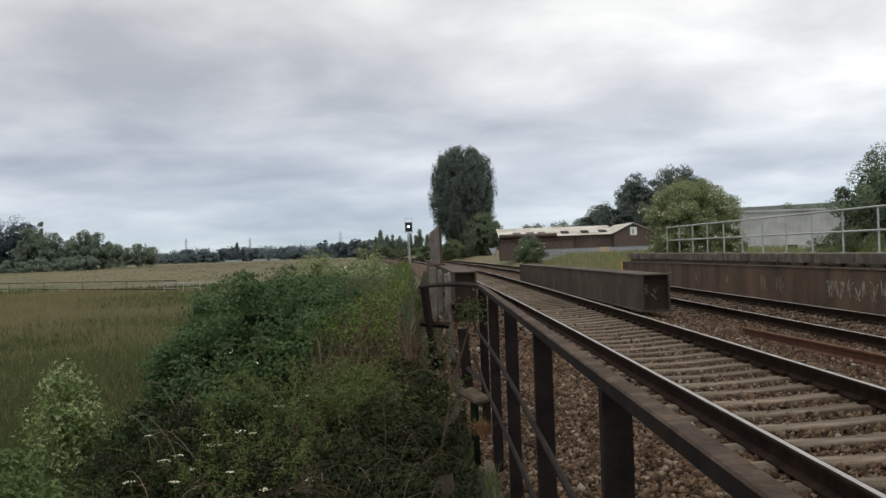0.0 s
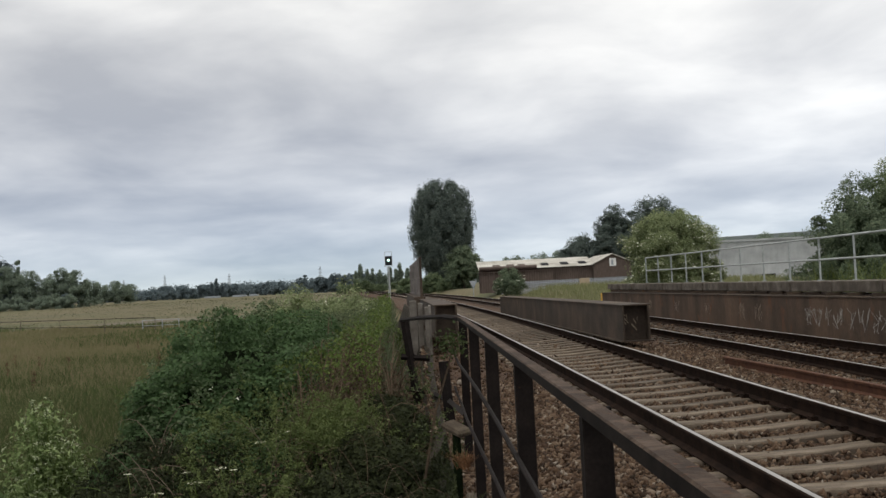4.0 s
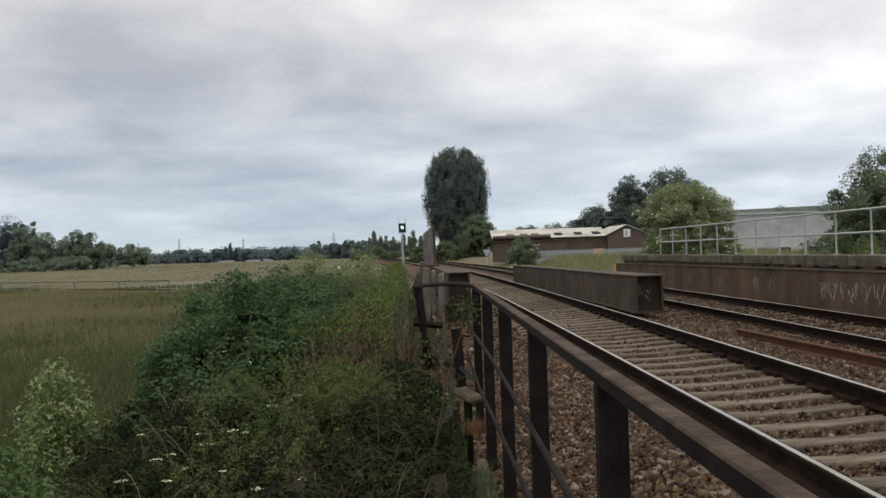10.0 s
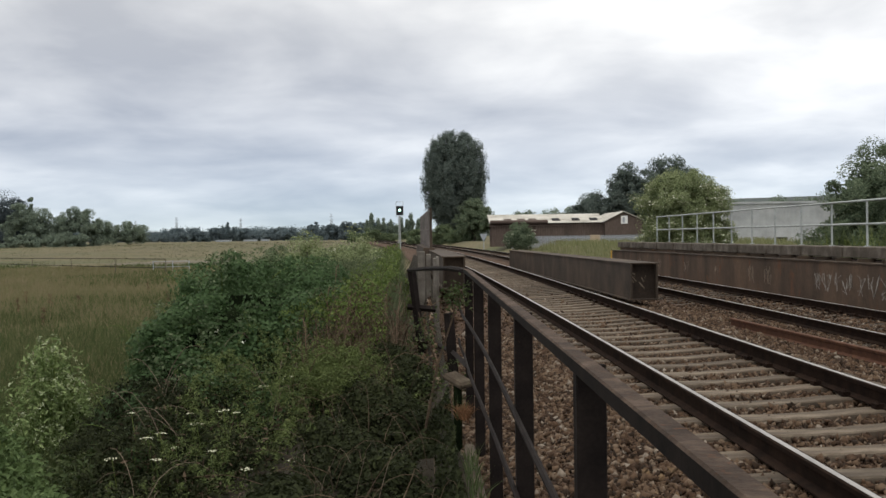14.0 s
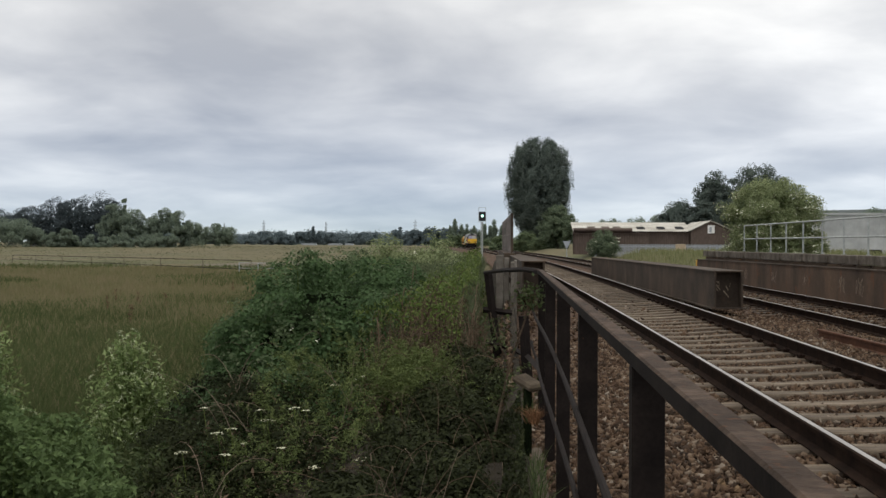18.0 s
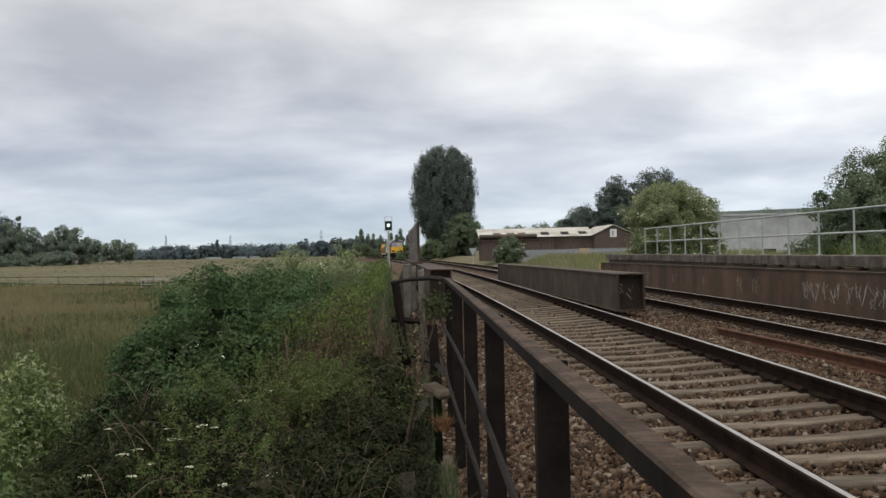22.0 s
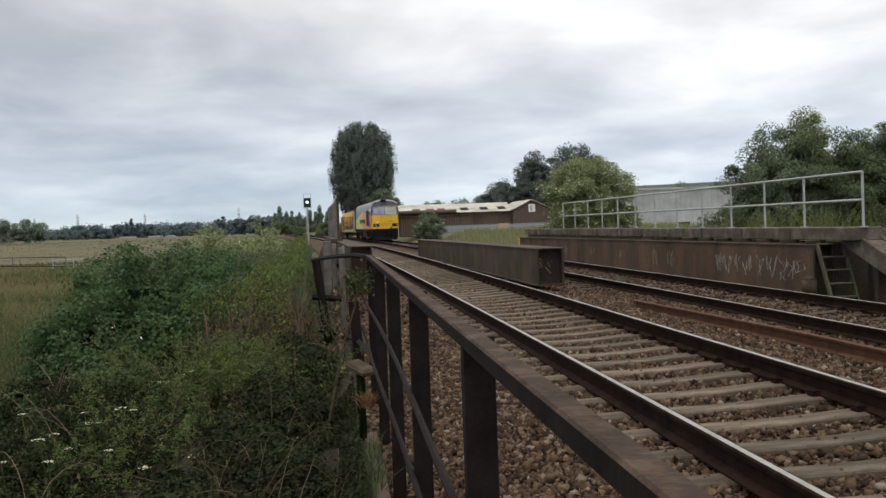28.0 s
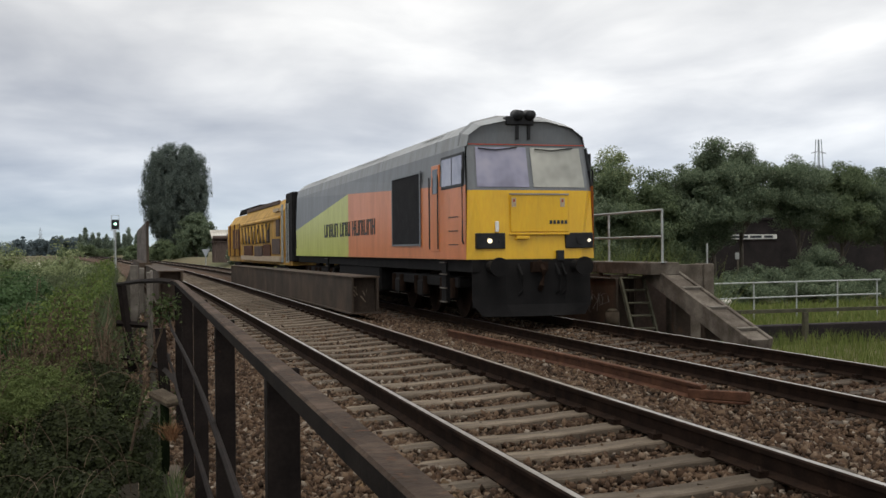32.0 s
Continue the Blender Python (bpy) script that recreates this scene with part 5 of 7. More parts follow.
def pylon(x, y, z, h, s):
    ob = empty("pylon", Matrix.Translation((x, y, z)), label="steel lattice electricity pylon on the skyline", category="pylon", group="pylons")
    bm = bmesh.new()
    w = h * 0.10
    for sx in (-1, 1):
        for sy in (-1, 1):
            tube(bm, [(sx * w, sy * w, 0), (sx * w * 0.3, sy * w * 0.3, h * 0.62), (sx * w * 0.16, sy * w * 0.16, h)], s * 0.7, 4)
    for k in range(7):
        a, b_ = h * k / 9, h * (k + 1) / 9
        wa, wb = w * (1 - 0.7 * min(1, a / (h * 0.62))), w * (1 - 0.7 * min(1, b_ / (h * 0.62)))
        tube(bm, [(-wa, -wa, a), (wb, -wb, b_)], s * 0.45, 4)
        tube(bm, [(wa, -wa, a), (-wb, -wb, b_)], s * 0.45, 4)
    part("tower", bm, M["palisade"], ob)
    for f in (0.64, 0.76, 0.88):
        bm = bmesh.new()
        tube(bm, [(-h * 0.075, 0, h * f), (0, 0, h * f + h * 0.015), (h * 0.075, 0, h * f)], s * 0.7, 4)
        part("cross_arm", bm, M["palisade"], ob)
    return ob


for x, y, h, s in ((-80, 900, 23.5, 0.22), (-158, 900, 20.8, 0.2), (-213, 900, 22, 0.2), (-279, 900, 23, 0.2), (-248, 900, 19.6, 0.2), (217, 300, 38.5, 0.22)):
    pylon(x, y, -2, h, s)

# vehicles and pale roofs far out on the meadow's edge
for x, y, w in ((-122, 640, 9), (-106, 640, 8), (-96, 640, 5)):
    ob = empty("far_trailer", label="pale grey trailer parked at the far edge of the meadow", category="trailer")
    block("body", (x, x + w, y - 30, y - 27, -0.5, 0.5), M["palisade"], ob)
    block("chassis", (x + 0.4, x + w - 0.4, y - 29.9, y - 27.1, -0.9, -0.5), M["dark"], ob)

# wire fence across the meadow and a culvert mouth
mf = empty("field_fence", label="low wire and rail fence across the meadow", category="fence")
for i in range(8):
    f = i / 7
    x, y = -73.5 + 48.2 * f, 150 - 50 * f
    block("fence_post", (x - 0.03, x + 0.03, y - 0.03, y + 0.03, ground_z(x, y) - 0.1, -0.79 + 0.26 * f), M["bark"], mf)
for za, zb in ((-0.79, -0.53), (-1.36, -1.40)):
    bm = bmesh.new()
    tube(bm, [(-73.5, 150, za), (-25.3, 100, zb)], 0.034, 5)
    part("fence_rail", bm, M["under"], mf)
gate = empty("pipe_barrier", label="grey pipe barrier by a dark culvert in the meadow", category="barrier")
for x in (-28.6, -26.6, -24.9):
    block("upright", (x, x + 0.07, 108, 108.1, -2.3, -0.88), M["palisade"], gate)
for z in (-0.93, -1.5):
    block("bar", (-28.6, -24.83, 107.95, 108.05, z, z + 0.045), M["palisade"], gate)

# ---- paddock, rails, sheep, dark wall ----
pad = empty("paddock_rail", label="pale painted tube rail fence along the paddock", category="railing")
for z in (-0.14, -0.72, -1.26):
    bm = bmesh.new()
    tube(bm, [(15.4, 34.8, z), (28.5, 36.2, z)], 0.035, 6)
    part("rail_tube", bm, M["galv"], pad)
for i in range(7):
    x = 16.0 + 2.05 * i
    bm = bmesh.new()
    tube(bm, [(x, 34.86 + i * 0.22, -1.9), (x, 34.86 + i * 0.22, -0.12)], 0.035, 6)
    part("post", bm, M["galv"], pad)
timber = empty("timber_rail", label="dark timber rail with stub posts in front of the paddock", category="fence")
block("beam", (13.0, 24.0, 26.0, 26.12, -0.62, -0.52), M["moss"], timber)
for x in (14.2, 17.6, 21.0):
    block("stub_post", (x, x + 0.13, 25.87, 26.0, -1.8, -0.62), M["moss"], timber)
lowwall = empty("low_wall", label="low dark stone wall at the paddock edge", category="wall")
block("wall_face", (12.6, 26.0, 27.0, 27.4, -1.9, -1.06), M["darkwall"], lowwall, bevel=0.03)
sheep = empty("sheep", pose(25.2, 42.5, -1.50, 0, 0, 20) @ Matrix.Scale(0.55, 4), label="white sheep lying in the paddock grass", category="sheep")
bm = bmesh.new()
bmesh.ops.create_icosphere(bm, subdivisions=3, radius=1, matrix=Matrix.Translation((0, 0, 0.42)) @ Matrix.Diagonal((0.52, 0.30, 0.32, 1)))
for v in bm.verts:
    v.co += v.co.normalized() * 0.03 * noise.noise(v.co * 9)
part("body", bm, M["wool"], sheep, smooth=True)
bm = bmesh.new()
bmesh.ops.create_icosphere(bm, subdivisions=2, radius=1, matrix=Matrix.Translation((-0.58, 0, 0.55)) @ Matrix.Diagonal((0.17, 0.10, 0.12, 1)))
part("head", bm, M["wool"], sheep, smooth=True)
for x in (-0.3, 0.3):
    block("leg", (x - 0.05, x + 0.05, -0.12, 0.12, -0.12, 0.25), M["wool"], sheep, bevel=0.02)
rear = empty("boundary_wall", label="long very dark brick boundary wall behind the trees", category="wall")
block("wall_face", (33, 62, 60.5, 61, -2, 3.0), M["darkwall"], rear, bevel=0.02)
block("coping", (32.9, 62.1, 60.35, 61.15, 3.0, 3.12), M["darkwall"], rear)
nb = empty("name_board", label="long white name board with dark lettering on the wall", category="sign")
block("board", (36.4, 39.9, 60.40, 60.46, 1.72, 2.02), M["white"], nb)
x = 36.55
for i, w in enumerate((0.62, 0.5, 0.95, 0.75)):
    block("lettering", (x, x + w * 0.9, 60.385, 60.40, 1.79, 1.95), M["lettering"], nb)
    x += w + 0.1
notice = empty("notice_board", label="small pale notice board on a post", category="sign")
block("board", (36.15, 36.55, 59.4, 59.45, 0.42, 0.85), M["cladding"], notice)
block("post", (36.32, 36.42, 59.45, 59.52, -1.6, 0.9), M["bark"], notice)


# ---- plants on the bank ----
def ground_many(x, y):
    return np.array([ground_z(a, b_) for a, b_ in zip(x, y)])


def clump_leaves(C, rad, per, r=rng, top=0.55):
    """Leaves heaped on the upper outer side of many small mounds, with dark gaps between them."""
    n = len(C) * per
    k = np.repeat(np.arange(len(C)), per)
    d = unit(r.normal(size=(n, 3)) + np.array([0, -0.35, top]))
    q = np.broadcast_to(rad, len(C))[k][:, None]
    u = 1 - 0.45 * r.uniform(0, 1, n)[:, None] ** 1.5
    return C[k] + d * q * u * np.array([1, 1, 0.75]) + r.normal(size=(n, 3)) * 0.012, d


def arch(bm, p, way, length, rise, r0, r=random):
    """A thin stem that rises and bows over."""
    pts = []
    side = Vector((-way.y, way.x, 0)) * r.uniform(-0.18, 0.18)
    for i in range(8):
        f = i / 7
        pts.append(p + way * length * f ** 1.15 + side * length * math.sin(f * 3.1) + Vector((0, 0, rise * math.sin(f * r.uniform(1.9, 2.2)))))
    tube(bm, pts, r0, 4, r0 * 0.35)


# the bank plants are scaled 1.75 times about the camera's eye to keep their fit in its view, the meadow weed 3.3 times
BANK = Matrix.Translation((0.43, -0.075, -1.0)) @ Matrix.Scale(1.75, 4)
MEADOW = Matrix.Translation((1.72, -0.23, -3.06)) @ Matrix.Scale(3.3, 4)

# the big bramble thicket
bc = [(-2.25, 9.8, 0.0), (-1.95, 9.0, -0.25), (-2.65, 8.9, -0.35), (-1.75, 11.2, 0.05), (-2.75, 11.5, -0.1), (-2.3, 13.0, 0.0), (-1.62, 9.4, -0.35), (-2.95, 9.6, -0.5), (-3.15, 8.6, -0.9), (-2.2, 8.3, -0.55), (-1.75, 8.0, -0.62), (-2.35, 7.5, -0.80)]
br = [(0.95, 1.6, 1.18), (0.62, 1.0, 0.98), (0.75, 1.0, 1.0), (0.55, 1.5, 1.0), (0.8, 1.6, 1.05), (0.9, 1.6, 1.05), (0.5, 1.1, 0.95), (0.62, 1.5, 1.05), (0.62, 1.3, 1.0), (0.7, 0.9, 0.95), (0.55, 0.8, 0.88), (0.6, 0.7, 0.86)]
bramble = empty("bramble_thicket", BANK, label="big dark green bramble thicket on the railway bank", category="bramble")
rb = random.Random(3)


def thicket_edge(P, slope, slack):
    """The bank plants stop at a ragged line fitted to the camera's line of sight."""
    return P[:, 0] > -0.50 - slope * P[:, 1] + 0.42 * (P[:, 2] - 0.45) - slack * (0.5 + 0.5 * np.sin(P[:, 1] * 5.3 + P[:, 2] * 7.1))


C, N = lumps(2100, bc, br, 0.88)
C = C + N * rng.uniform(-0.18, 0.10, (len(C), 1))
C = C[(C[:, 2] > -1.6) & (C[:, 1] < 13.5) & thicket_edge(C, 0.262, 0.18)]
P, N = clump_leaves(C, rng.uniform(0.09, 0.22, len(C)), 140)
V, F = leaf_arrays(P, np.where(P[:, 1] < 8.2, 0.030, 0.035), N + np.array([0, -0.1, 0.45]), wide=0.74, fold=0.4)
tagged(np_mesh("leaves", V, F, M["bramble"], bramble), kind="stuff")
# paler leaves over the outer clumps: highlights put into leaf colour
C2, N = lumps(900, bc, br, 0.97)
ok = (C2[:, 2] > -0.5) & thicket_edge(C2, 0.262, 0.18)
P, N = clump_leaves((C2 + N * 0.03)[ok], 0.10, 30)
V, F = leaf_arrays(P, 0.034, np.tile([0, -0.2, 0.9], (len(P), 1)), wide=0.66)
tagged(np_mesh("young_growth", V, F, M["highlightleaf"], bramble, "paler grey-green bramble leaves, painted as highlights"), kind="stuff")
bm = bmesh.new()
for i in range(90):
    c, q = rb.choice(list(zip(bc, br)))
    a, el = rb.uniform(0, 6.28), rb.uniform(0.2, 1.3)
    p0 = Vector(c) + Vector((math.cos(a) * q[0] * math.cos(el), math.sin(a) * q[1] * math.cos(el), q[2] * math.sin(el))) * 0.86
    arch(bm, p0, Vector((math.cos(a), math.sin(a), 0)), rb.uniform(0.2, 0.5), rb.uniform(0.12, 0.30), 0.005, rb)
tagged(part("cane_growth", bm, M["herb"], bramble), kind="stuff")
Q, N = lumps(110, bc, br, 0.99)
Q = (Q + N * 0.06)[thicket_edge(Q, 0.262, 0.1)]
V, F = leaf_arrays(np.concatenate([Q + rng.normal(size=Q.shape) * 0.009 for _ in range(4)]), 0.016, wide=0.9)
tagged(np_mesh("blossom", V, F, M["flower"], bramble, "small white bramble flowers"), kind="stuff")
# a core keeps the thicket from being seen through; near-black colour paints inner shade
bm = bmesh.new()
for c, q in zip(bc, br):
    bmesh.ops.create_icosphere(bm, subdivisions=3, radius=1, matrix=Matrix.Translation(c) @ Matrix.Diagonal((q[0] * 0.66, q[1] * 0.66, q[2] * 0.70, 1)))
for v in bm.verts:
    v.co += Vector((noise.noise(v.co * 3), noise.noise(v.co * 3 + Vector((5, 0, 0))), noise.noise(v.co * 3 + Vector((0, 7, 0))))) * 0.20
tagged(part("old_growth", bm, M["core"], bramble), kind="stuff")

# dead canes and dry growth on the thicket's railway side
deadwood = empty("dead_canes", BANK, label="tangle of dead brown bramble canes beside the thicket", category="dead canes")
bm = bmesh.new()
for i in range(190):
    y = rb.uniform(7.4, 11.0)
    p = Vector((rb.uniform(-1.55, -0.72), y, -0.02 + 0.10 * (y - 7.4) + rb.uniform(-0.2, 0.25)))
    a = rb.uniform(0, 6.28)
    arch(bm, p, Vector((math.cos(a), math.sin(a) * 0.7, 0)), rb.uniform(0.15, 0.55), rb.uniform(0.12, 0.60), rb.uniform(0.003, 0.006), rb)
for i in range(150):
    y = rb.uniform(7.9, 10.2)
    p = Vector((-1.28 + 0.10 * (y - 9) + rb.gauss(0, 0.13), y, 0.02 + 0.16 * (y - 8) + rb.uniform(-0.1, 0.2)))
    a = rb.uniform(0, 6.28)
    arch(bm, p, Vector((math.cos(a), math.sin(a) * 0.7, 0)), rb.uniform(0.05, 0.42), rb.uniform(0.25, 0.55), rb.uniform(0.003, 0.006), rb)
tagged(part("cane_growth", bm, M["deadcane"], deadwood), kind="stuff")
n = 5000
y = rng.uniform(7.9, 10.2, n)
P = np.stack([-1.26 + 0.10 * (y - 9) + rng.normal(size=n) * 0.15, y, 0.10 + 0.17 * (y - 8) + rng.uniform(0, 0.42, n)], 1)
V, F = leaf_arrays(P, 0.040, wide=0.22)
tagged(np_mesh("dead_growth", V, F, M["deadcane"], deadwood), kind="stuff")
n = 7000
y = rng.uniform(7.4, 11.0, n)
P = np.stack([rng.uniform(-1.7, -0.75, n), y, -0.10 + 0.11 * (y - 7.4) + rng.uniform(0, 0.45, n) ** 1.5], 1)
V, F = leaf_arrays(P, 0.034, wide=0.3)
tagged(np_mesh("dead_growth", V, F, M["deadcane"], deadwood), kind="stuff")

def bank_rise(u, y):
    """How far the bank's shoulder climbs towards the bridge end."""
    return float(np.interp(y, [11.5, 15, 20, 24], [0.0, 0.18, 0.55, 0.8])) * min(1.0, max(0.0, (u + 0.80) / 0.35))


# littered bank soil under the weeds, its colour darkened to paint the shade by the kerb
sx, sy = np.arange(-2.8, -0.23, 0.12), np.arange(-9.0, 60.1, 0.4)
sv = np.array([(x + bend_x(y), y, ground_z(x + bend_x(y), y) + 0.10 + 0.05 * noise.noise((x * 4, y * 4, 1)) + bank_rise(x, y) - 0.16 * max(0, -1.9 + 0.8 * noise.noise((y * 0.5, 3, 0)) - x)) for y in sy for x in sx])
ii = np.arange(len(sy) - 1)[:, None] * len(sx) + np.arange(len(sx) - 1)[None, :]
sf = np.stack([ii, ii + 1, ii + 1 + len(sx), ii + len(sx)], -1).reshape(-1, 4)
tagged(np_mesh("bank_soil", sv, sf, M["soil"]), "littered soil of the railway bank, darkened in colour for shade", "soil", kind="structure")

# stony debris spilled down the bank by the railing corner
n = 1500
yy = 12.6 + 8.5 * rng.uniform(0, 1, n) ** 1.1
uu = -0.40 - 0.60 * rng.uniform(0, 1, n) ** 1.3
zz = np.array([ground_z(a + bend_x(b_), b_) + 0.12 + bank_rise(a, b_) for a, b_ in zip(uu, yy)])
v = ico_v[None] * (1 + rng.uniform(-0.4, 0.4, (n, len(ico_v), 1))) * (0.045 * rng.uniform(0.4, 1.2, (n, 1, 3)))
v += np.stack([uu - K * yy * yy / 2, yy, zz], 1)[:, None, :]
f = ico_f[None] + (np.arange(n) * len(ico_v))[:, None, None]
tagged(np_mesh("bank_debris", v.reshape(-1, 3), f.reshape(-1, 3), M["stone"]), "loose brown stones spilled over the bank", "stones", kind="stuff")

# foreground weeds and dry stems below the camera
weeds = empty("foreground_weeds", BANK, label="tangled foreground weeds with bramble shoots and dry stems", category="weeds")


def weed_top(x, y):
    return np.interp(y, [5, 6, 7, 8, 9, 10], [-0.25, 0.0, 0.16, 0.30, 0.38, 0.40]) + 0.09 * np.sin(x * 5.1 + 1) * np.sin(y * 2.7) - 0.55 * np.clip((x + 1.25) / 0.6, 0, 1) - 0.55 * np.clip((-2.5 - x) / 1.2, 0, 1) + 0.06 * np.sin(x * 11 + y * 7)

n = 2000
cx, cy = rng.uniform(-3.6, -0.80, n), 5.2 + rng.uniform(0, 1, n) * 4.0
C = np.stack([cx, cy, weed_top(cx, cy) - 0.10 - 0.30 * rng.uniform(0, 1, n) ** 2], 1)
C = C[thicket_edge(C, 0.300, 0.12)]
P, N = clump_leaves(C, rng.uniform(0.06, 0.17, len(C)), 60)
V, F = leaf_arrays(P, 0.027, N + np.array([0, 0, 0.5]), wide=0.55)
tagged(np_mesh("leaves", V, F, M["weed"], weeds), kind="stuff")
# feathery shoots: stems with narrow leaflets on both sides
VV = []
for i in range(640):
    x, y = rb.uniform(-2.3, -0.84), 8.6 - 3.0 * rb.random() ** 1.3
    z = float(weed_top(x, y)) - 0.12
    if i >= 330:
        # a taller stand near the middle of the bank
        x, y = rb.gauss(-1.22, 0.20), rb.uniform(7.0, 8.1)
        z = 0.08 + 0.14 * math.exp(-((x + 1.25) / 0.25) ** 2) + 0.13 * (y - 7.1)
    a, l = rb.uniform(0, 6.28), rb.uniform(0.16, 0.30) * (1.0 + 0.7 * (math.sin(x * 4.3) * math.sin(y * 2.1 + 1) > 0.2))
    f = np.repeat(np.linspace(0.15, 1, 13), 4)
    px = x + math.cos(a) * l * 0.7 * f + rng.normal(size=52) * 0.022 * (1.2 - f)
    py = y + math.sin(a) * l * 0.7 * f + rng.normal(size=52) * 0.022 * (1.2 - f)
    VV.append(np.stack([px, py, z + l * 0.8 * np.sin(f * 1.7) + rng.normal(size=52) * 0.010], 1))
P = np.concatenate(VV)
V, F = leaf_arrays(P, 0.025, np.tile([0, 0, 0.9], (len(P), 1)), wide=0.30)
tagged(np_mesh("shoot_growth", V, F, M["shoot"], weeds, "bright green feathery shoots"), kind="stuff")
n = 4500
x, y = rng.uniform(-2.6, -0.58, n), rng.uniform(5.2, 9.4, n)
V, F = leaf_arrays(np.stack([x, y, weed_top(x, y) - 0.02 - rng.uniform(0, 0.35, n)], 1), 0.045, wide=0.34)
tagged(np_mesh("dead_growth", V, F, M["deadcane"], weeds, "withered brown leaves"), kind="stuff")
bm = bmesh.new()
for i in range(80):
    x, y = rb.uniform(-2.6, -0.56), rb.uniform(5.2, 9.2)
    p = Vector((x, y, float(weed_top(x, y)) - rb.uniform(0.05, 0.3)))
    a = rb.uniform(0, 6.28)
    arch(bm, p, Vector((math.cos(a), math.sin(a) * 0.6, 0)), rb.uniform(0.15, 0.6), rb.uniform(0.08, 0.42), rb.uniform(0.0022, 0.0042), rb)
tagged(part("dry_growth", bm, M["twig"], weeds, "thin arching dry stems"), kind="stuff")
# near-black lumps: the shade deep among the weeds, put into colour
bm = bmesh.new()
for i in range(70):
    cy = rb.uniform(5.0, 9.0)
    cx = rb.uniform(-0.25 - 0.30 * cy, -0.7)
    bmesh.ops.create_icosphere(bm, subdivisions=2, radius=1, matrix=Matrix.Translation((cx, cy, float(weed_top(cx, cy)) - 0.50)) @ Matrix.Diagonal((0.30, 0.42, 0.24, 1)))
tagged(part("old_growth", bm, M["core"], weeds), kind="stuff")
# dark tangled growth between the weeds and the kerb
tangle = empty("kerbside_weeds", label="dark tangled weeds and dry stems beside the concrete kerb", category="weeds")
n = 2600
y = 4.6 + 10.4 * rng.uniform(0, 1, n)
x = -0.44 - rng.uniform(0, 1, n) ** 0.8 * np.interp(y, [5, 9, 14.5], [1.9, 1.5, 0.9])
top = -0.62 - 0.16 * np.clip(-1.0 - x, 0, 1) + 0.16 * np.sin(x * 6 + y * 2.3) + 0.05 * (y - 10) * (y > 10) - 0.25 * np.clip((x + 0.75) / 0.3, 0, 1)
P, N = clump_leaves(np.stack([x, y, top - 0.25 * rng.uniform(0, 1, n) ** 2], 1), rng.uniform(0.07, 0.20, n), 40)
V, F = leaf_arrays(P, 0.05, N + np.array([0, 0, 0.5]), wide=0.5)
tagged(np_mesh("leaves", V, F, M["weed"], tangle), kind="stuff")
for count, mat, thick, lab in ((24, "twig", (0.002, 0.0035), "thin arching dry stems"), (80, "deadcane", (0.0025, 0.0045), "dead brown canes")):
    bm = bmesh.new()
    for i in range(count):
        yy_ = rb.uniform(6.0, 14.5)
        a = rb.uniform(0, 6.28)
        arch(bm, Vector((rb.uniform(-1.7, -0.5), yy_, -0.95 + rb.uniform(0, 0.3))), Vector((math.cos(a), math.sin(a) * 0.7, 0)), rb.uniform(0.2, 0.8), rb.uniform(0.15, 0.65), rb.uniform(*thick), rb)
    tagged(part("dry_growth", bm, M[mat], tangle, lab), kind="stuff")
# umbels: flat flower heads on thin stalks
UMB = [(-2.14, 6.9, 0.2), (-2.05, 6.7, 0.17), (-1.9, 6.8, 0.18), (-2.26, 6.6, 0.13), (-1.87, 6.3, 0.07), (-1.62, 6.0, 0.03), (-2.31, 6.5, 0.12), (-2.16, 6.1, 0.07), (-0.97, 7.3, 0.27), (-1.11, 7.2, 0.23), (-1.36, 7.8, 0.35), (-1.59, 7.7, 0.33), (-1.75, 7.5, 0.29), (-1.14, 6.8, 0.16), (-2.09, 6.3, 0.1), (-1.78, 6.6, 0.13), (-2.44, 6.2, 0.06), (-1.35, 6.1, 0.06), (-2.52, 6.9, 0.21), (-1.16, 6.1, 0.08)]
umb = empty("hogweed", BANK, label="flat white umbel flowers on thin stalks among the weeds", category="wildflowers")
bm = bmesh.new()
pts = []
for x, y, z in UMB:
    h = max(z, float(weed_top(x, y)) + 0.02)
    tube(bm, [(x, y, h - 0.5), (x + 0.03, y, h - 0.2), (x, y, h)], 0.003, 5)
    size = rb.uniform(0.024, 0.050)
    for j in range(30):
        a, q = rb.uniform(0, 6.28), size * math.sqrt(rb.random())
        pts.append((x + math.cos(a) * q, y + math.sin(a) * q, h + 0.010 - q * 0.15))
tagged(part("stalk_growth", bm, M["herb"], umb), kind="stuff")
V, F = leaf_arrays(np.array(pts), 0.012, np.tile([0, 0, 1.6], (len(pts), 1)), wide=0.95, fold=0.05)
tagged(np_mesh("blossom", V, F, M["umbel"], umb, "flat creamy white flower heads"), kind="stuff")

# pale tall weed at the meadow side: drooping sprays of small flowers
pale = empty("pale_weed", MEADOW, label="tall yellow-green weed with drooping cream flower sprays at the meadow side", category="weed")
st = []
for i in range(230):
    f = rb.random() ** 0.75
    half = 0.05 + 0.21 * math.sin(min(1.0, f * 1.5) * 1.57) * (1.0 - 0.35 * max(0.0, f - 0.6))
    st.append((-2.47 + half * rb.uniform(-1, 1) + 0.03 * f, 5.0 + half * rb.uniform(-1, 1), 0.885 - 0.95 * f))
for i in range(70):
    f = rb.random()
    st.append((-3.03 + rb.gauss(0, 0.05) * (0.5 + 1.3 * f), 4.75 + rb.gauss(0, 0.06), 0.96 - 0.75 * f))
bm = bmesh.new()
LV, FV, FN = [], [], []
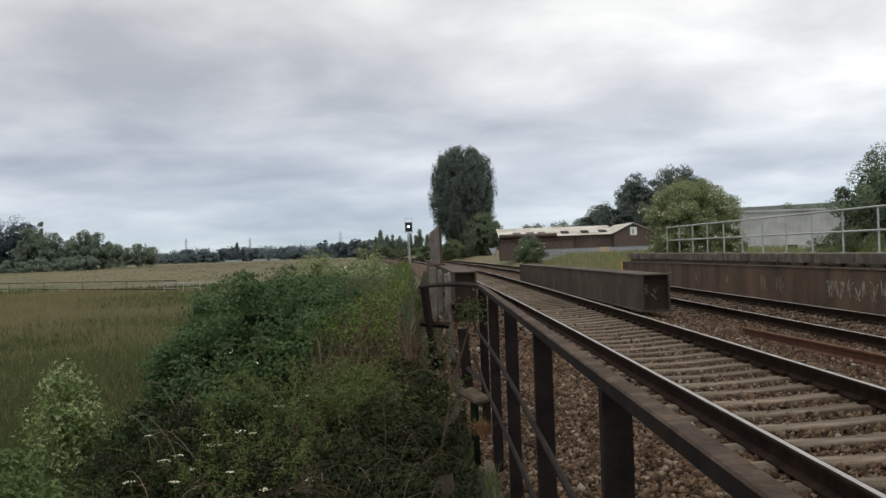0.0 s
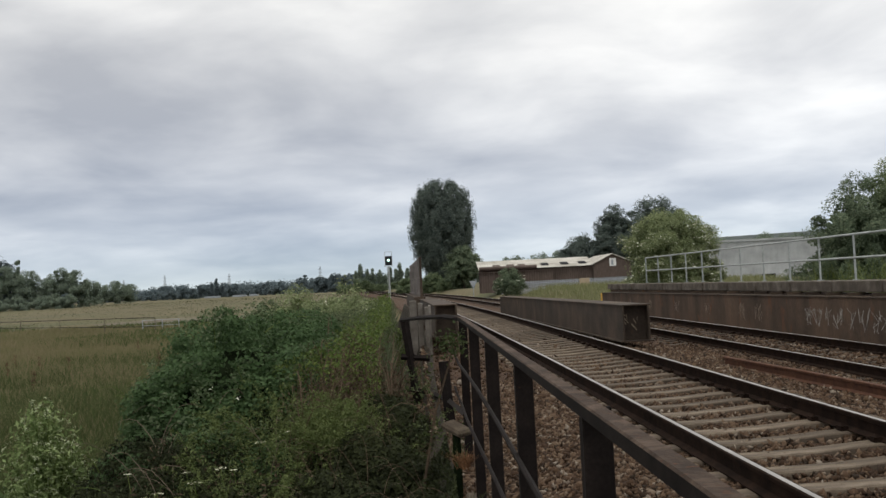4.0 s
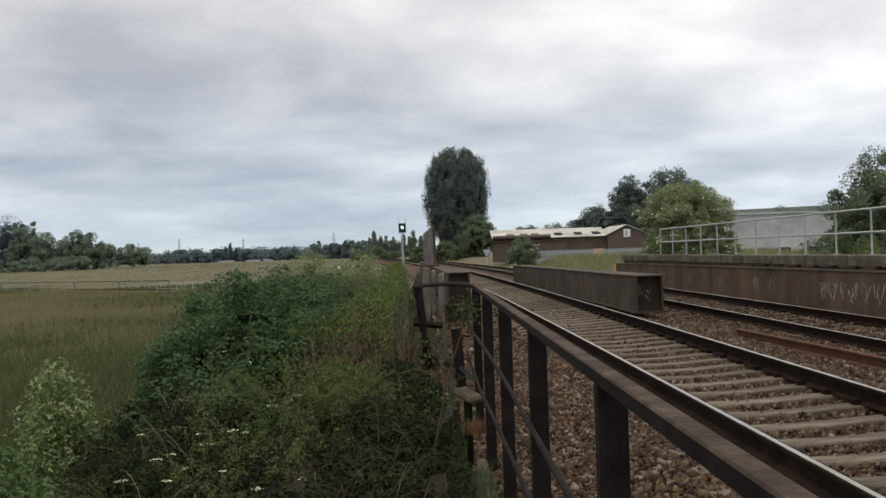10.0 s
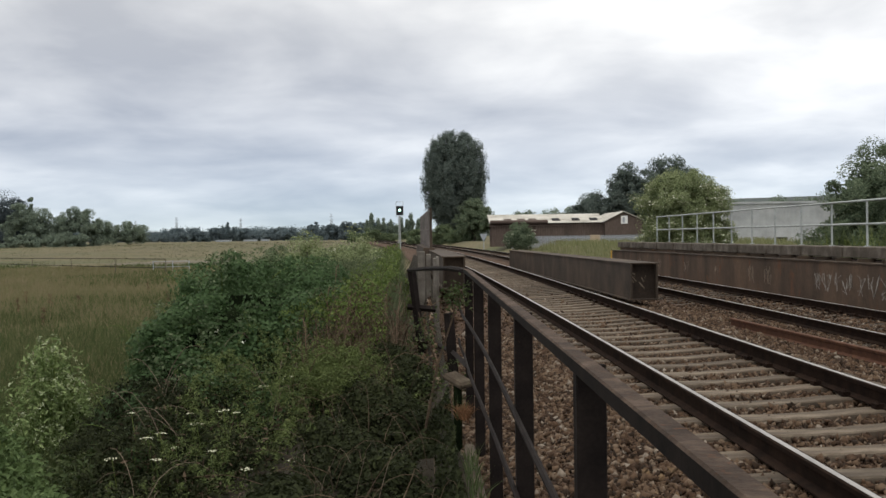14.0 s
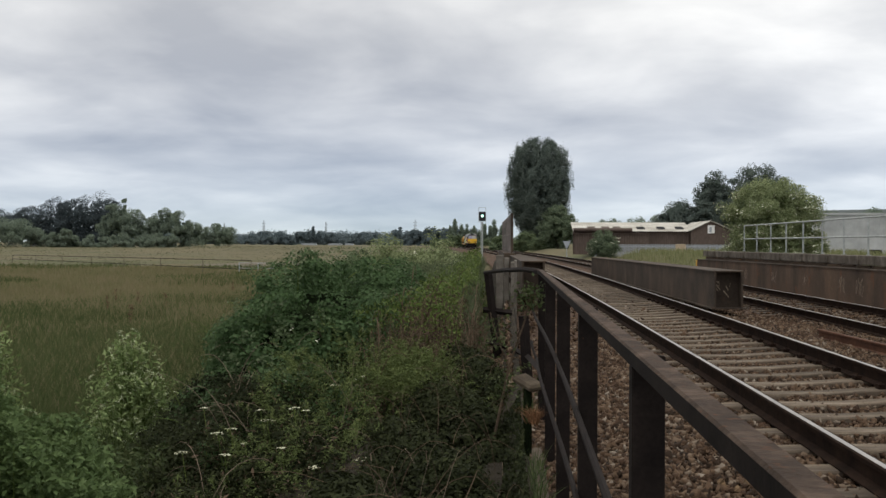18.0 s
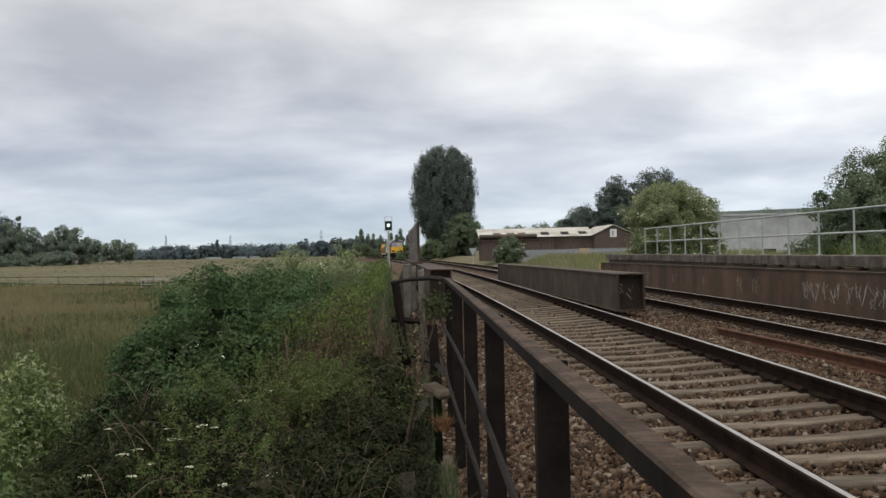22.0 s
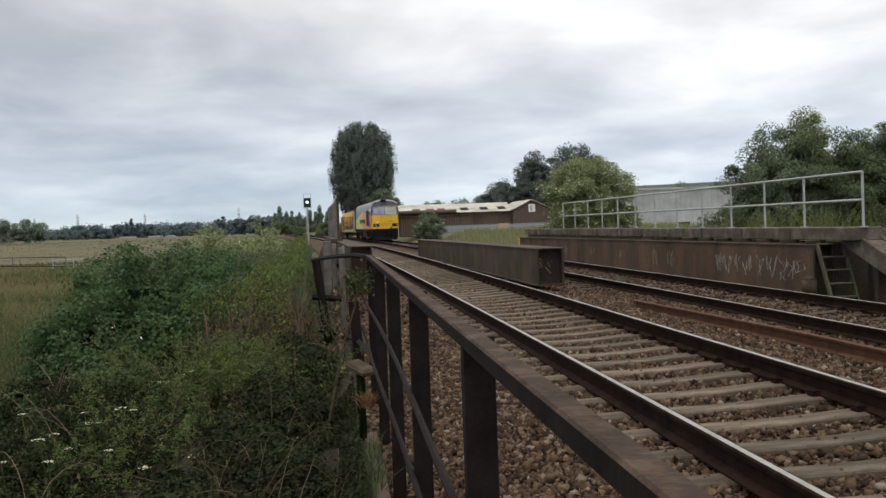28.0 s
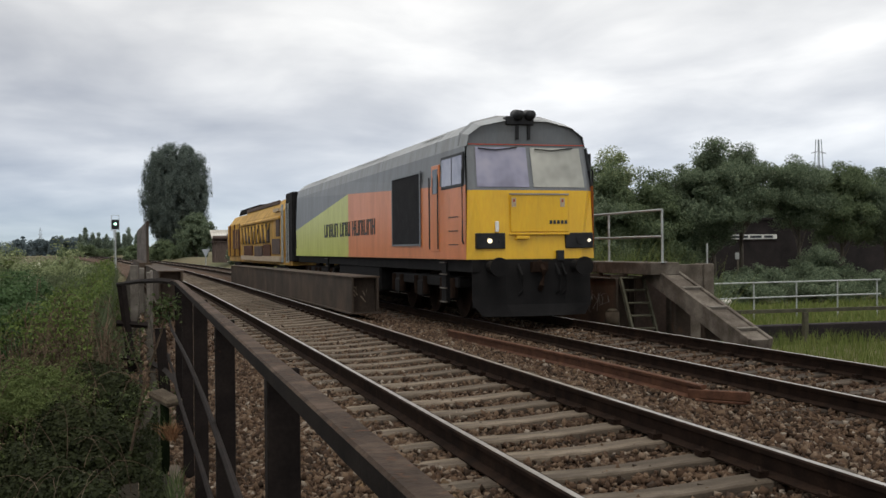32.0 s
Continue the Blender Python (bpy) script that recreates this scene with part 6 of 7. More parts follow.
for x, y, z in st:
    xc, yc = (-2.46, 5.0) if x > -2.8 else (-3.03, 4.75)
    xb = xc + (x - xc) * 0.35
    tube(bm, [(xb, yc, -0.9), (xb, yc, z - 0.45), ((xb + x) / 2, y, z - 0.12), (x, y, z)], 0.004, 4, 0.0015)
    k = 130
    t = rng.uniform(0, 1, k) ** 0.7
    LV.append(np.stack([xb + (x - xb) * t + rng.normal(size=k) * 0.045, yc + (y - yc) * t + rng.normal(size=k) * 0.045, z - 0.60 * (1 - t)], 1))
    a = rb.uniform(0, 6.28)
    for j in range(rb.choice((1, 2, 2, 3))):
        w = Vector((math.cos(a + j * 2.1), math.sin(a + j * 2.1), 0)) * rb.uniform(0.035, 0.075)
        f = rng.uniform(0, 1, 16)
        FV.append(np.stack([x + w.x * f + rng.normal(size=16) * 0.006, y + w.y * f + rng.normal(size=16) * 0.006, z + 0.02 - 0.05 * j - 0.035 * f * f + rng.normal(size=16) * 0.003], 1))
tagged(part("stem_growth", bm, M["herb"], pale), kind="stuff")
V, F = leaf_arrays(np.concatenate(LV), 0.030, np.tile([0, 0, 0.5], (len(st) * 130, 1)), wide=0.36)
tagged(np_mesh("leaves", V, F, M["pale"], pale), kind="stuff")
V, F = leaf_arrays(np.concatenate(FV), 0.0125, np.tile([0, 0, 1.2], (16 * len(FV), 1)), wide=0.34)
tagged(np_mesh("blossom", V, F, M["cream"], pale, "drooping sprays of small cream flowers"), kind="stuff")

# broad-leaved nettles on the meadow side of the bank
broad = empty("nettle_clump", label="grey-green nettles standing below the tall pale weed", category="nettles")
n = 1250
q = rng.uniform(0, 1, n)
x = -5.9 + 2.55 * q + rng.normal(size=n) * 0.12
y = 9.3 + rng.uniform(-1.0, 1.2, n)
x = x - 0.42 * (y - 9.3) - 0.30
z = np.interp(x + 0.42 * (y - 9.3), [-6.2, -5.1, -4.4, -4.0, -3.7], [-0.02, -0.16, -0.48, -0.85, -1.3]) + 0.10 * np.sin(x * 5 + y * 3) - 0.9 * rng.uniform(0, 1, n) ** 1.8
k = np.repeat(np.arange(n), 34)
f = rng.uniform(0, 1, n * 34)
P = np.stack([x[k] + rng.normal(size=n * 34) * 0.055, y[k] + rng.normal(size=n * 34) * 0.055, z[k] - 0.30 * f], 1)
V, F = leaf_arrays(P, 0.066, np.tile([0, -0.15, 0.8], (n * 34, 1)), wide=0.50, fold=0.35)
tagged(np_mesh("leaves", V, F, M["pale_nettle"], broad), kind="stuff")
bm = bmesh.new()
for i in range(0, n, 6):
    tube(bm, [(x[i], y[i], z[i] - 1.6), (x[i], y[i], z[i])], 0.006, 4, 0.003)
tagged(part("stem_growth", bm, M["herb"], broad), kind="stuff")
# near-black lumps paint the shade low between the nettle stems
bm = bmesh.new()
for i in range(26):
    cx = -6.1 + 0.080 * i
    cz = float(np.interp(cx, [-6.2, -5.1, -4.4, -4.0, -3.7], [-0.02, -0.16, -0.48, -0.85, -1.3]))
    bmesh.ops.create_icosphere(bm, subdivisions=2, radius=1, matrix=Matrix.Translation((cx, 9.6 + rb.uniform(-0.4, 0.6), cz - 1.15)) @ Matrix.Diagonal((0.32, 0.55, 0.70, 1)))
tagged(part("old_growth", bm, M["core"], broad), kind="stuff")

# nettles and fresh leaves at the thicket's foot on the meadow side
nettle = empty("nettle_patch", label="dull green nettles at the foot of the bramble thicket", category="nettles")
n = 30000
y = rng.uniform(9.0, 20.0, n)
x = -3.6 - 0.06 * y - rng.uniform(0, 1, n) * 2.4
z = ground_many(x, y) + rng.uniform(0.1, 1.0, n) * (0.75 + 0.25 * np.sin(x * 3.0) * np.sin(y * 2.0))
V, F = leaf_arrays(np.stack([x, y, z], 1), 0.085, np.tile([0, 0, 0.6], (n, 1)), wide=0.42)
tagged(np_mesh("leaves", V, F, M["nettle"], nettle), kind="stuff")

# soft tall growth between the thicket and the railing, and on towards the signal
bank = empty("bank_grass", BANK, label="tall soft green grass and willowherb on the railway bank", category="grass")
n = 2600
y = 7.6 + rng.uniform(0, 1, n) ** 1.4 * 15
u = -0.74 - 0.25 * np.clip((10.5 - y) / 1.5, 0, 1) - 0.5 * np.clip((y - 11) / 4, 0, 1) - rng.uniform(0, 1, n) ** 0.9 * np.clip(0.62 + 0.06 * (y - 8), 0.6, 2.2)
x = u - K * y * y / 2
hi = np.interp(y, [7.6, 9, 11, 14, 24], [-0.25, 0.12, 0.52, 0.92, 1.0]) + rng.uniform(-0.30, 0.12, n) - 0.18 * np.clip((u + 1.0) / 0.3, 0, 1)
k = np.repeat(np.arange(n), 17)
f = rng.uniform(0, 1, n * 17)
lx, ly = rng.normal(size=n) * 0.07, rng.normal(size=n) * 0.07
P = np.stack([x[k] + lx[k] * f * f + rng.normal(size=n * 17) * 0.018, y[k] + ly[k] * f * f + rng.normal(size=n * 17) * 0.018, hi[k] - 0.55 * (1 - f)], 1)
V, F = leaf_arrays(P, 0.055, wide=0.20)
tagged(np_mesh("leaves", V, F, M["soft"], bank), kind="stuff")
n = 260
y = 9.0 + rng.uniform(0, 1, n) * 8
u = -0.85 - 0.4 * np.clip((y - 11) / 4, 0, 1) - rng.uniform(0, 1, n) * np.clip(0.5 + 0.08 * (y - 8), 0.5, 1.6)
hi = np.interp(y, [9, 11, 14, 24], [0.05, 0.50, 0.92, 1.0]) - 0.12
P, N = clump_leaves(np.stack([u - K * y * y / 2, y, hi], 1), rng.uniform(0.08, 0.22, n), 50)
V, F = leaf_arrays(P, 0.050, N + np.array([0, 0, 0.4]), wide=0.24)
tagged(np_mesh("leaves", V, F, M["soft"], bank), kind="stuff")
n = 22000
y = 7.8 + rng.uniform(0, 1, n) ** 1.3 * 15
u = -0.70 - 0.3 * np.clip((10.5 - y) / 1.5, 0, 1) - 0.5 * np.clip((y - 11) / 4, 0, 1) - rng.uniform(0, 1, n) * np.clip(0.75 + 0.06 * (y - 8), 0.7, 2.3)
x = u - K * y * y / 2
hi = np.interp(y, [7.6, 9, 11, 14, 24], [-0.20, 0.15, 0.55, 0.95, 1.05]) - 0.18 * np.clip((u + 1.0) / 0.3, 0, 1)
V, F = blade_arrays(np.stack([x, y, hi - 0.75], 1), 0.72, 0.0032, 0.40)
tagged(np_mesh("blades", V, F, M["soft"], bank), kind="stuff")
verge = empty("line_side_grass", label="tall green grass and willowherb along the line towards the signal", category="grass")
n = 24000
y = 18 + rng.uniform(0, 1, n) ** 1.5 * 72
u = -1.15 - rng.uniform(0, 1, n) ** 1.2 * np.clip(1.4 + 0.10 * y, 1.4, 8)
x = u - K * y * y / 2
z = ground_many(x, y)
V, F = blade_arrays(np.stack([x, y, z], 1), np.clip(1.15 + 0.001 * y, 1.0, 1.3), 0.006 + 0.0004 * y, 0.30)
tagged(np_mesh("blades", V, F, M["soft"], verge), kind="stuff")
n = 26000
y = 15 + rng.uniform(0, 1, n) ** 1.5 * 36
u = -1.15 - rng.uniform(0, 1, n) * np.clip(0.45 + 0.07 * y, 0.8, 3.4)
x = u - K * y * y / 2
z = ground_many(x, y) + rng.uniform(0.2, 1.5, n) * np.clip(0.95 + 0.008 * y, 0.7, 1.3)
V, F = leaf_arrays(np.stack([x, y, z], 1), 0.045 + 0.0013 * y, wide=0.42)
tagged(np_mesh("leaves", V, F, M["herb"], verge), kind="stuff")

for i, (x, y, h, w, fl) in enumerate(((-2.7, 31, 3.1, 1.3, 60), (-4.4, 34, 3.0, 1.5, 60), (-2.6, 38, 2.5, 1.2, 20), (-6.2, 40, 2.6, 1.6, 30), (-4.0, 50, 2.6, 1.7, 10), (-1.7, 27, 2.2, 0.9, 0), (-6.4, 62, 2.7, 1.9, 8), (-8.4, 75, 2.9, 2.0, 0), (-8.5, 58, 3.0, 2.0, 8))):
    tree("shrub", "green shrub with pale flower heads on the railway bank", x, y, -1.6 if x > -5 else -2.2, h, lambda t, w=w: w * math.sin(0.6 + 2.4 * t), 9000, 0.07 + 0.0016 * (y - 25), "elder" if i < 3 else ("herb" if i % 2 else "willow"), 90, 0.34, 0.06, 0.15, 80 + i, fl, group="bank shrubs")

# sapling growing through the railing corner
sap = empty("sapling", label="leafy sapling growing through the railing corner", category="sapling")
bm = bmesh.new()
tube(bm, [(-0.62, 10.3, -0.6), (-0.48, 10.25, 0.1), (-0.33, 10.2, 0.55), (-0.26, 10.2, 0.86)], 0.014, 6, 0.006)
tube(bm, [(-0.48, 10.25, 0.1), (-0.62, 10.2, 0.45), (-0.66, 10.2, 0.62)], 0.009, 5, 0.004)
part("stem", bm, M["deadcane"], sap)
P = np.concatenate([np.array([-0.28, 10.2, 0.78]) + rng.normal(size=(240, 3)) * np.array([0.085, 0.08, 0.07]), np.array([-0.62, 10.2, 0.42]) + rng.normal(size=(160, 3)) * np.array([0.09, 0.08, 0.10]), np.array([-0.5, 10.3, -0.05]) + rng.normal(size=(160, 3)) * np.array([0.12, 0.1, 0.12])])
V, F = leaf_arrays(P, 0.042, wide=0.5)
tagged(np_mesh("leaves", V, F, M["nettle"], sap), kind="stuff")
tuft = empty("dry_tuft", label="rust-brown dry grass tuft on the kerb", category="grass tuft")
P = np.array([-0.285, 8.6, -0.15]) + rng.normal(size=(220, 3)) * np.array([0.022, 0.05, 0.01])
V, F = blade_arrays(P, 0.11, 0.003, 1.2)
tagged(np_mesh("tuft_growth", V, F, M["drygrass"], tuft), kind="stuff")
n = 500
P = np.stack([rng.uniform(-0.36, -0.27, n), rng.uniform(3.5, 9.5, n), np.full(n, -0.17)], 1)
P = P[np.sin(P[:, 1] * 2.2) > 0.35]
V, F = blade_arrays(P, 0.15, 0.004, 0.8)
tagged(np_mesh("kerb_grass", V, F, M["nettle"]), "thin grass growing in the kerb joints", "grass", kind="stuff")
# added near-black leaves over the kerb's outer side paint the dark gap there
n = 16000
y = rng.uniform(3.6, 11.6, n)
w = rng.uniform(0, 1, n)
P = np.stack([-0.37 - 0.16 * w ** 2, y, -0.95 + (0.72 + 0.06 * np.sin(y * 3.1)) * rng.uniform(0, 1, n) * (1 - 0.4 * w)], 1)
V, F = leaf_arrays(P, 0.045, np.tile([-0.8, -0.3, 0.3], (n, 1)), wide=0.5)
tagged(np_mesh("kerb_ivy", V, F, M["weed"]), "near-black leaves added along the kerb's outer face as shade", "ivy", kind="stuff")

# the meadow: fine blades near by, finer texture farther off, green in the foreground and straw beyond
for n, y0, y1, pw, wide, dens, mat, name, lab, dx in (
        (80000, 12, 62, 1.7, 0.55, 0.0, "lush", "meadow_edge_grass", "lush green grass at the meadow's near edge", 0.0),
        (90000, 20, 120, 1.0, 0.60, 0.0, "hay", "meadow_grass", "long meadow grass gone to straw", 0.0),
        (15000, 110, 420, 1.3, 0.52, 0.0, "hayfar", "meadow_grass", "far meadow grass in pale straw drifts", 0.0)):
    y = y0 + rng.uniform(0, 1, n) ** pw * (y1 - y0)
    x = -4.2 - 1.6 * (y < 26) - rng.uniform(0, 1, n) * (3 + wide * y)
    tall = 0.62 + 0.10 * np.sin(x * 0.31 + 2.0 * np.sin(y * 0.13)) + 0.10 * np.sin(y * 0.47 + x * 0.22)
    if mat == "lush":
        tall = tall * 1.2 * np.clip((62 - y) / 26, 0.5, 1.0)
    if y0 > 100:
        tall = tall * 0.22
    V, F = blade_arrays(np.stack([x, y, ground_many(x, y) - 0.04], 1), tall, 0.003 + 0.00045 * y, 0.5)
    tagged(np_mesh(name, V, F, M[mat]), lab, "grass", kind="stuff")
n = 12000
y = 9 + rng.uniform(0, 1, n) * 9
x = -5.4 - rng.uniform(0, 1, n) * 6
V, F = blade_arrays(np.stack([x, y, ground_many(x, y)], 1), 0.85, 0.007, 0.35)
tagged(np_mesh("meadow_edge_grass", V, F, M["lush"]), "lush green grass at the foot of the bank", "grass", kind="stuff")
# a bare trampled patch in the meadow by the barrier
ang = np.linspace(0, 2 * np.pi, 48, endpoint=False)
rad = 1 + 0.22 * np.sin(ang * 3 + 1) + 0.14 * np.sin(ang * 7)
bx_, by_ = -29.5 + 13.0 * rad * np.cos(ang), 134 + 17 * rad * np.sin(ang)
bv = np.concatenate([[(-29.5, 134, ground_z(-29.5, 134) + 0.16)], np.stack([bx_, by_, ground_many(bx_, by_) + 0.12], 1)])
bf = np.array([(0, 1 + i, 1 + (i + 1) % 48) for i in range(48)])
tagged(np_mesh("bare_patch", bv, bf, M["barepatch"]), "bare grey-brown trampled patch in the meadow", "ground", kind="structure")
# greener drifts through the straw
n = 60000
y = 28 + 100 * rng.uniform(0, 1, n) ** 1.2
x = -6 - rng.uniform(0, 1, n) * (4 + 0.55 * y)
ok = np.sin(x * 0.21 + 1.3 * np.sin(y * 0.07)) + np.sin(y * 0.16 + 0.8 * np.sin(x * 0.11)) > 0.35
x, y = x[ok], y[ok]
V, F = blade_arrays(np.stack([x, y, ground_many(x, y) - 0.04], 1), 0.66, 0.003 + 0.00045 * y, 0.5)
tagged(np_mesh("meadow_grass", V, F, M["lush"]), "greener drifts of meadow grass", "grass", kind="stuff")
# dock spikes standing above the meadow
dock = empty("dock_plants", label="dark reddish dock spikes standing above the meadow grass", category="weeds")
P = []
for i in range(9):
    x, y = -17.5 + rng.normal() * 2.6, 52 + rng.normal() * 5
    P.append(np.stack([np.full(60, x) + rng.normal(size=60) * 0.05, np.full(60, y) + rng.normal(size=60) * 0.05, -2.5 + rng.uniform(0.3, 1.1, 60)], 1))
M["dock"] = surface("dock_seed", [(0.3, (0.10, 0.07, 0.04)), (0.7, (0.18, 0.12, 0.07))], 8, 40, 0.9, 0, 0.0, vary=0.3, island=True)
V, F = leaf_arrays(np.concatenate(P), 0.10, wide=0.6)
tagged(np_mesh("seed_growth", V, F, M["dock"], dock), kind="stuff")
# yard grass on the other side of the line
n = 24000
y = 46 + rng.uniform(0, 1, n) * 52
x = rng.uniform(6.2, 30, n) + (y - 50) * 0.02
ok = x - (-K * y * y / 2) > 9.9
V, F = blade_arrays(np.stack([x, y, ground_many(x, y)], 1)[ok], 0.55, 0.02, 0.4)
tagged(np_mesh("yard_grass", V, F, M["yard"]), "pale tall grass in the yard behind the bridge", "grass", kind="stuff")
n = 16000
x, y = rng.uniform(10.2, 20, n), rng.uniform(20.5, 46, n)
V, F = blade_arrays(np.stack([x, y, ground_many(x, y)], 1), np.where(x < 12.5, np.interp(y, [20.5, 21.5, 27, 31, 46], [1.1, 2.0, 2.05, 1.5, 1.1]), 0.45), 0.011, 0.4)
tagged(np_mesh("verge_grass", V, F, M["padgrass"]), "green verge grass behind the walkway railing", "grass", kind="stuff")
n = 16000
x, y = rng.uniform(13, 42, n), rng.uniform(27.5, 44, n)
V, F = blade_arrays(np.stack([x, y, ground_many(x, y)], 1), 0.36, 0.025, 0.4)
tagged(np_mesh("paddock_grass", V, F, M["padgrass"]), "short green paddock grass", "grass", kind="stuff")

# ---- the train ----
loco = empty("diesel_locomotive", label="diesel locomotive in yellow, orange, lime and grey with its headlight on", category="locomotive")
L = 20.9


def panel(name, pts, mat, parent, label="", thick=0.0):
    bm = bmesh.new()
    f = bm.faces.new([bm.verts.new(p) for p in pts])
    if thick:
        bmesh.ops.solidify(bm, geom=[f], thickness=thick)
    return part(name, bm, mat, parent, label)


# body shell: lower side wall, upper side wall, roof, from cross-sections
W2, ZL, ZC = 1.32, 1.20, 3.38
for s in (-1, 1):
    X = s * W2
    XT = s * 1.27
    panel("side_panel", [(X, 0.12, ZL), (X, 11.1, ZL), (X, 11.1, 2.62), (X, 0.12, 2.62)], M["orange"], loco, "orange lower body side")
    panel("side_panel", [(X, 11.1, ZL), (X, L, ZL), (X, L, 2.15), (X, 11.1, 3.02)], M["lime"], loco, "lime green body side with a slanting top")
    panel("side_panel", [(X, 11.1, 2.62), (X, 11.1, 3.02), (X, 0.12, 2.62)], M["orange"], loco)
    panel("upper_side", [(X, 0.12, 2.62), (X, 11.1, 3.02), (XT, 11.1, ZC), (XT, 0.30, ZC)], M["grey"], loco, "slate grey upper body side")
    panel("upper_side", [(X, 11.1, 3.02), (X, L, 2.15), (XT, L, ZC), (XT, 11.1, ZC)], M["grey"], loco)
roof_sec = [(-1.27, ZC), (-1.225, 3.64), (-0.98, 3.86), (-0.45, 4.00), (0.45, 4.00), (0.98, 3.86), (1.225, 3.64), (1.27, ZC)]
bm = bmesh.new()
yy = [0.30, 0.62, 2.2, 2.35, 4.2, 7.0, 7.1, 11.0, 11.1, 15.5, 15.6, L - 0.9, L]
rows = []
for i, y in enumerate(yy):
    k = 0.93 if i == 0 else (0.985 if i == 1 else (0.97 if y == L else 1.0))
    rows.append([bm.verts.new((x * (0.97 if i == 0 else 1), y, ZC + (z - ZC) * (0.80 if i == 0 else k))) for x, z in roof_sec])
for q, s in zip(rows, rows[1:]):
    for k in range(len(roof_sec) - 1):
        f = bm.faces.new((q[k], q[k + 1], s[k + 1], s[k]))
bm.faces.new(rows[-1])
part("roof", bm, M["roofgrey"], loco, "pale grey curved roof", smooth=False)
for y0, y1 in ((2.4, 4.1), (7.2, 10.8), (15.8, 18.6)):
    bm = bmesh.new()
    for sgn in (-1, 1):
        for i in range(int((y1 - y0) / 0.22)):
            a = y0 + i * 0.22
            vs = [bm.verts.new(p) for p in ((sgn * 1.10, a, 3.75), (sgn * 0.55, a, 3.97), (sgn * 0.55, a + 0.15, 3.97), (sgn * 1.10, a + 0.15, 3.75))]
            bm.faces.new(vs)
    for v in bm.verts:
        v.co.z += 0.03
    part("roof_grille", bm, M["dark"], loco, "dark roof cooling grille")
for y in (2.28, 7.05, 11.05, 15.55):
    bm = bmesh.new()
    for a, b_ in zip(roof_sec, roof_sec[1:]):
        bm.faces.new([bm.verts.new(p) for p in ((a[0] * 1.004, y, a[1] + 0.008), (b_[0] * 1.004, y, b_[1] + 0.008), (b_[0] * 1.004, y + 0.05, b_[1] + 0.008), (a[0] * 1.004, y + 0.05, a[1] + 0.008))])
    part("roof_joint", bm, M["grey"], loco)
block("rear_end", (-1.27, 1.27, L - 0.03, L, ZL, 3.34), M["grey"], loco)
for s in (-1, 1):
    for y in (0.22, L - 0.25):
        bm = bmesh.new()
        tube(bm, [(s * 1.335, y, 1.5), (s * 1.36, y, 1.55), (s * 1.36, y, 2.9), (s * 1.335, y, 2.95)], 0.018, 6)
        part("grab_rail", bm, M["black"], loco)

# side fittings (both sides)
for s in (-1, 1):
    xo = s * (W2 + 0.012)
    a, b_ = sorted((s * (W2 - 0.02), xo))
    grille = block("side_grille", (a, b_, 3.30, 5.75, 1.52, 3.06), M["dark"], loco, "tall dark radiator grille")
    bm = bmesh.new()
    for i in range(20):
        z = 1.58 + i * 0.073
        box(bm, min(xo, xo + s * 0.005), max(xo, xo + s * 0.005), 3.36, 5.69, z, z + 0.03)
    part("slats", bm, M["dark"], grille)
    bm = bmesh.new()
    for d in ((3.24, 3.30, 1.46, 3.12), (5.75, 5.79, 1.48, 3.10), (3.30, 5.75, 3.06, 3.10), (3.30, 5.75, 1.48, 1.52)):
        box(bm, min(xo, xo + s * 0.02), max(xo, xo + s * 0.02), *d)
    part("frame", bm, M["grey"], grille)
    door = block("cab_door", (a, b_, 1.86, 2.40, 1.35, 3.14), M["orange"], loco, "narrow cab door", bevel=0.006)
    block("door_window", (min(xo, xo + s * 0.006), max(xo, xo + s * 0.006), 1.94, 2.32, 2.55, 3.06), M["sideglass"], door)
    for i in range(2):
        bm = bmesh.new()
        y = 1.82 if i == 0 else 2.44
        tube(bm, [(s * 1.37, y, 1.4), (s * 1.37, y, 2.9)], 0.016, 6)
        part("handrail", bm, M["black"], loco)
    wdw = block("cab_side_window", (a, b_, 0.24, 1.70, 2.60, 3.26), M["black"], loco, "black-framed cab side window", bevel=0.005)
    for y0, y1 in ((0.31, 0.92), (0.98, 1.63)):
        block("pane", (min(xo, xo + s * 0.008), max(xo, xo + s * 0.008), y0, y1, 2.66, 3.20), M["sheen_glass"], wdw)
    # row of dark letter-like bars, in place of the operator's name
    yl = 14.9
    for i, w in enumerate((0.42, 0.44, 0.36, 0.42, 0.40, 0, 0.42, 0.42, 0.14, 0.36, 0, 0.38, 0.42, 0.38, 0.14, 0.42, 0.42, 0.36)):
        if not w:
            yl -= 0.26
            continue
        bm = bmesh.new()
        for k in range(2 if w > 0.2 else 1):
            y0 = yl - 0.09 - k * (w - 0.12)
            box(bm, min(xo, s * W2), max(xo, s * W2), y0, y0 + 0.085, 1.80, 2.22)
        if w > 0.2:
            z = (1.80, 2.14, 1.97)[i % 3]
            box(bm, min(xo, s * W2), max(xo, s * W2), yl - w + 0.05, yl - 0.05, z, z + 0.075)
        part("lettering_bar", bm, M["lettering"], loco)
        yl -= w + 0.055
    bm = bmesh.new()
    for i in range(3):
        box(bm, min(xo, s * W2), max(xo, s * W2), 0.62, 1.2, 2.02 - i * 0.27, 2.04 - i * 0.27)
    part("cab_markings", bm, M["sheet"], loco, "faint brown cab-side markings")

# cab front: faceted yellow nose, raked windscreens, dome
nose = [(-1.32, 0.12), (-0.98, 0.0), (0.98, 0.0), (1.32, 0.12)]
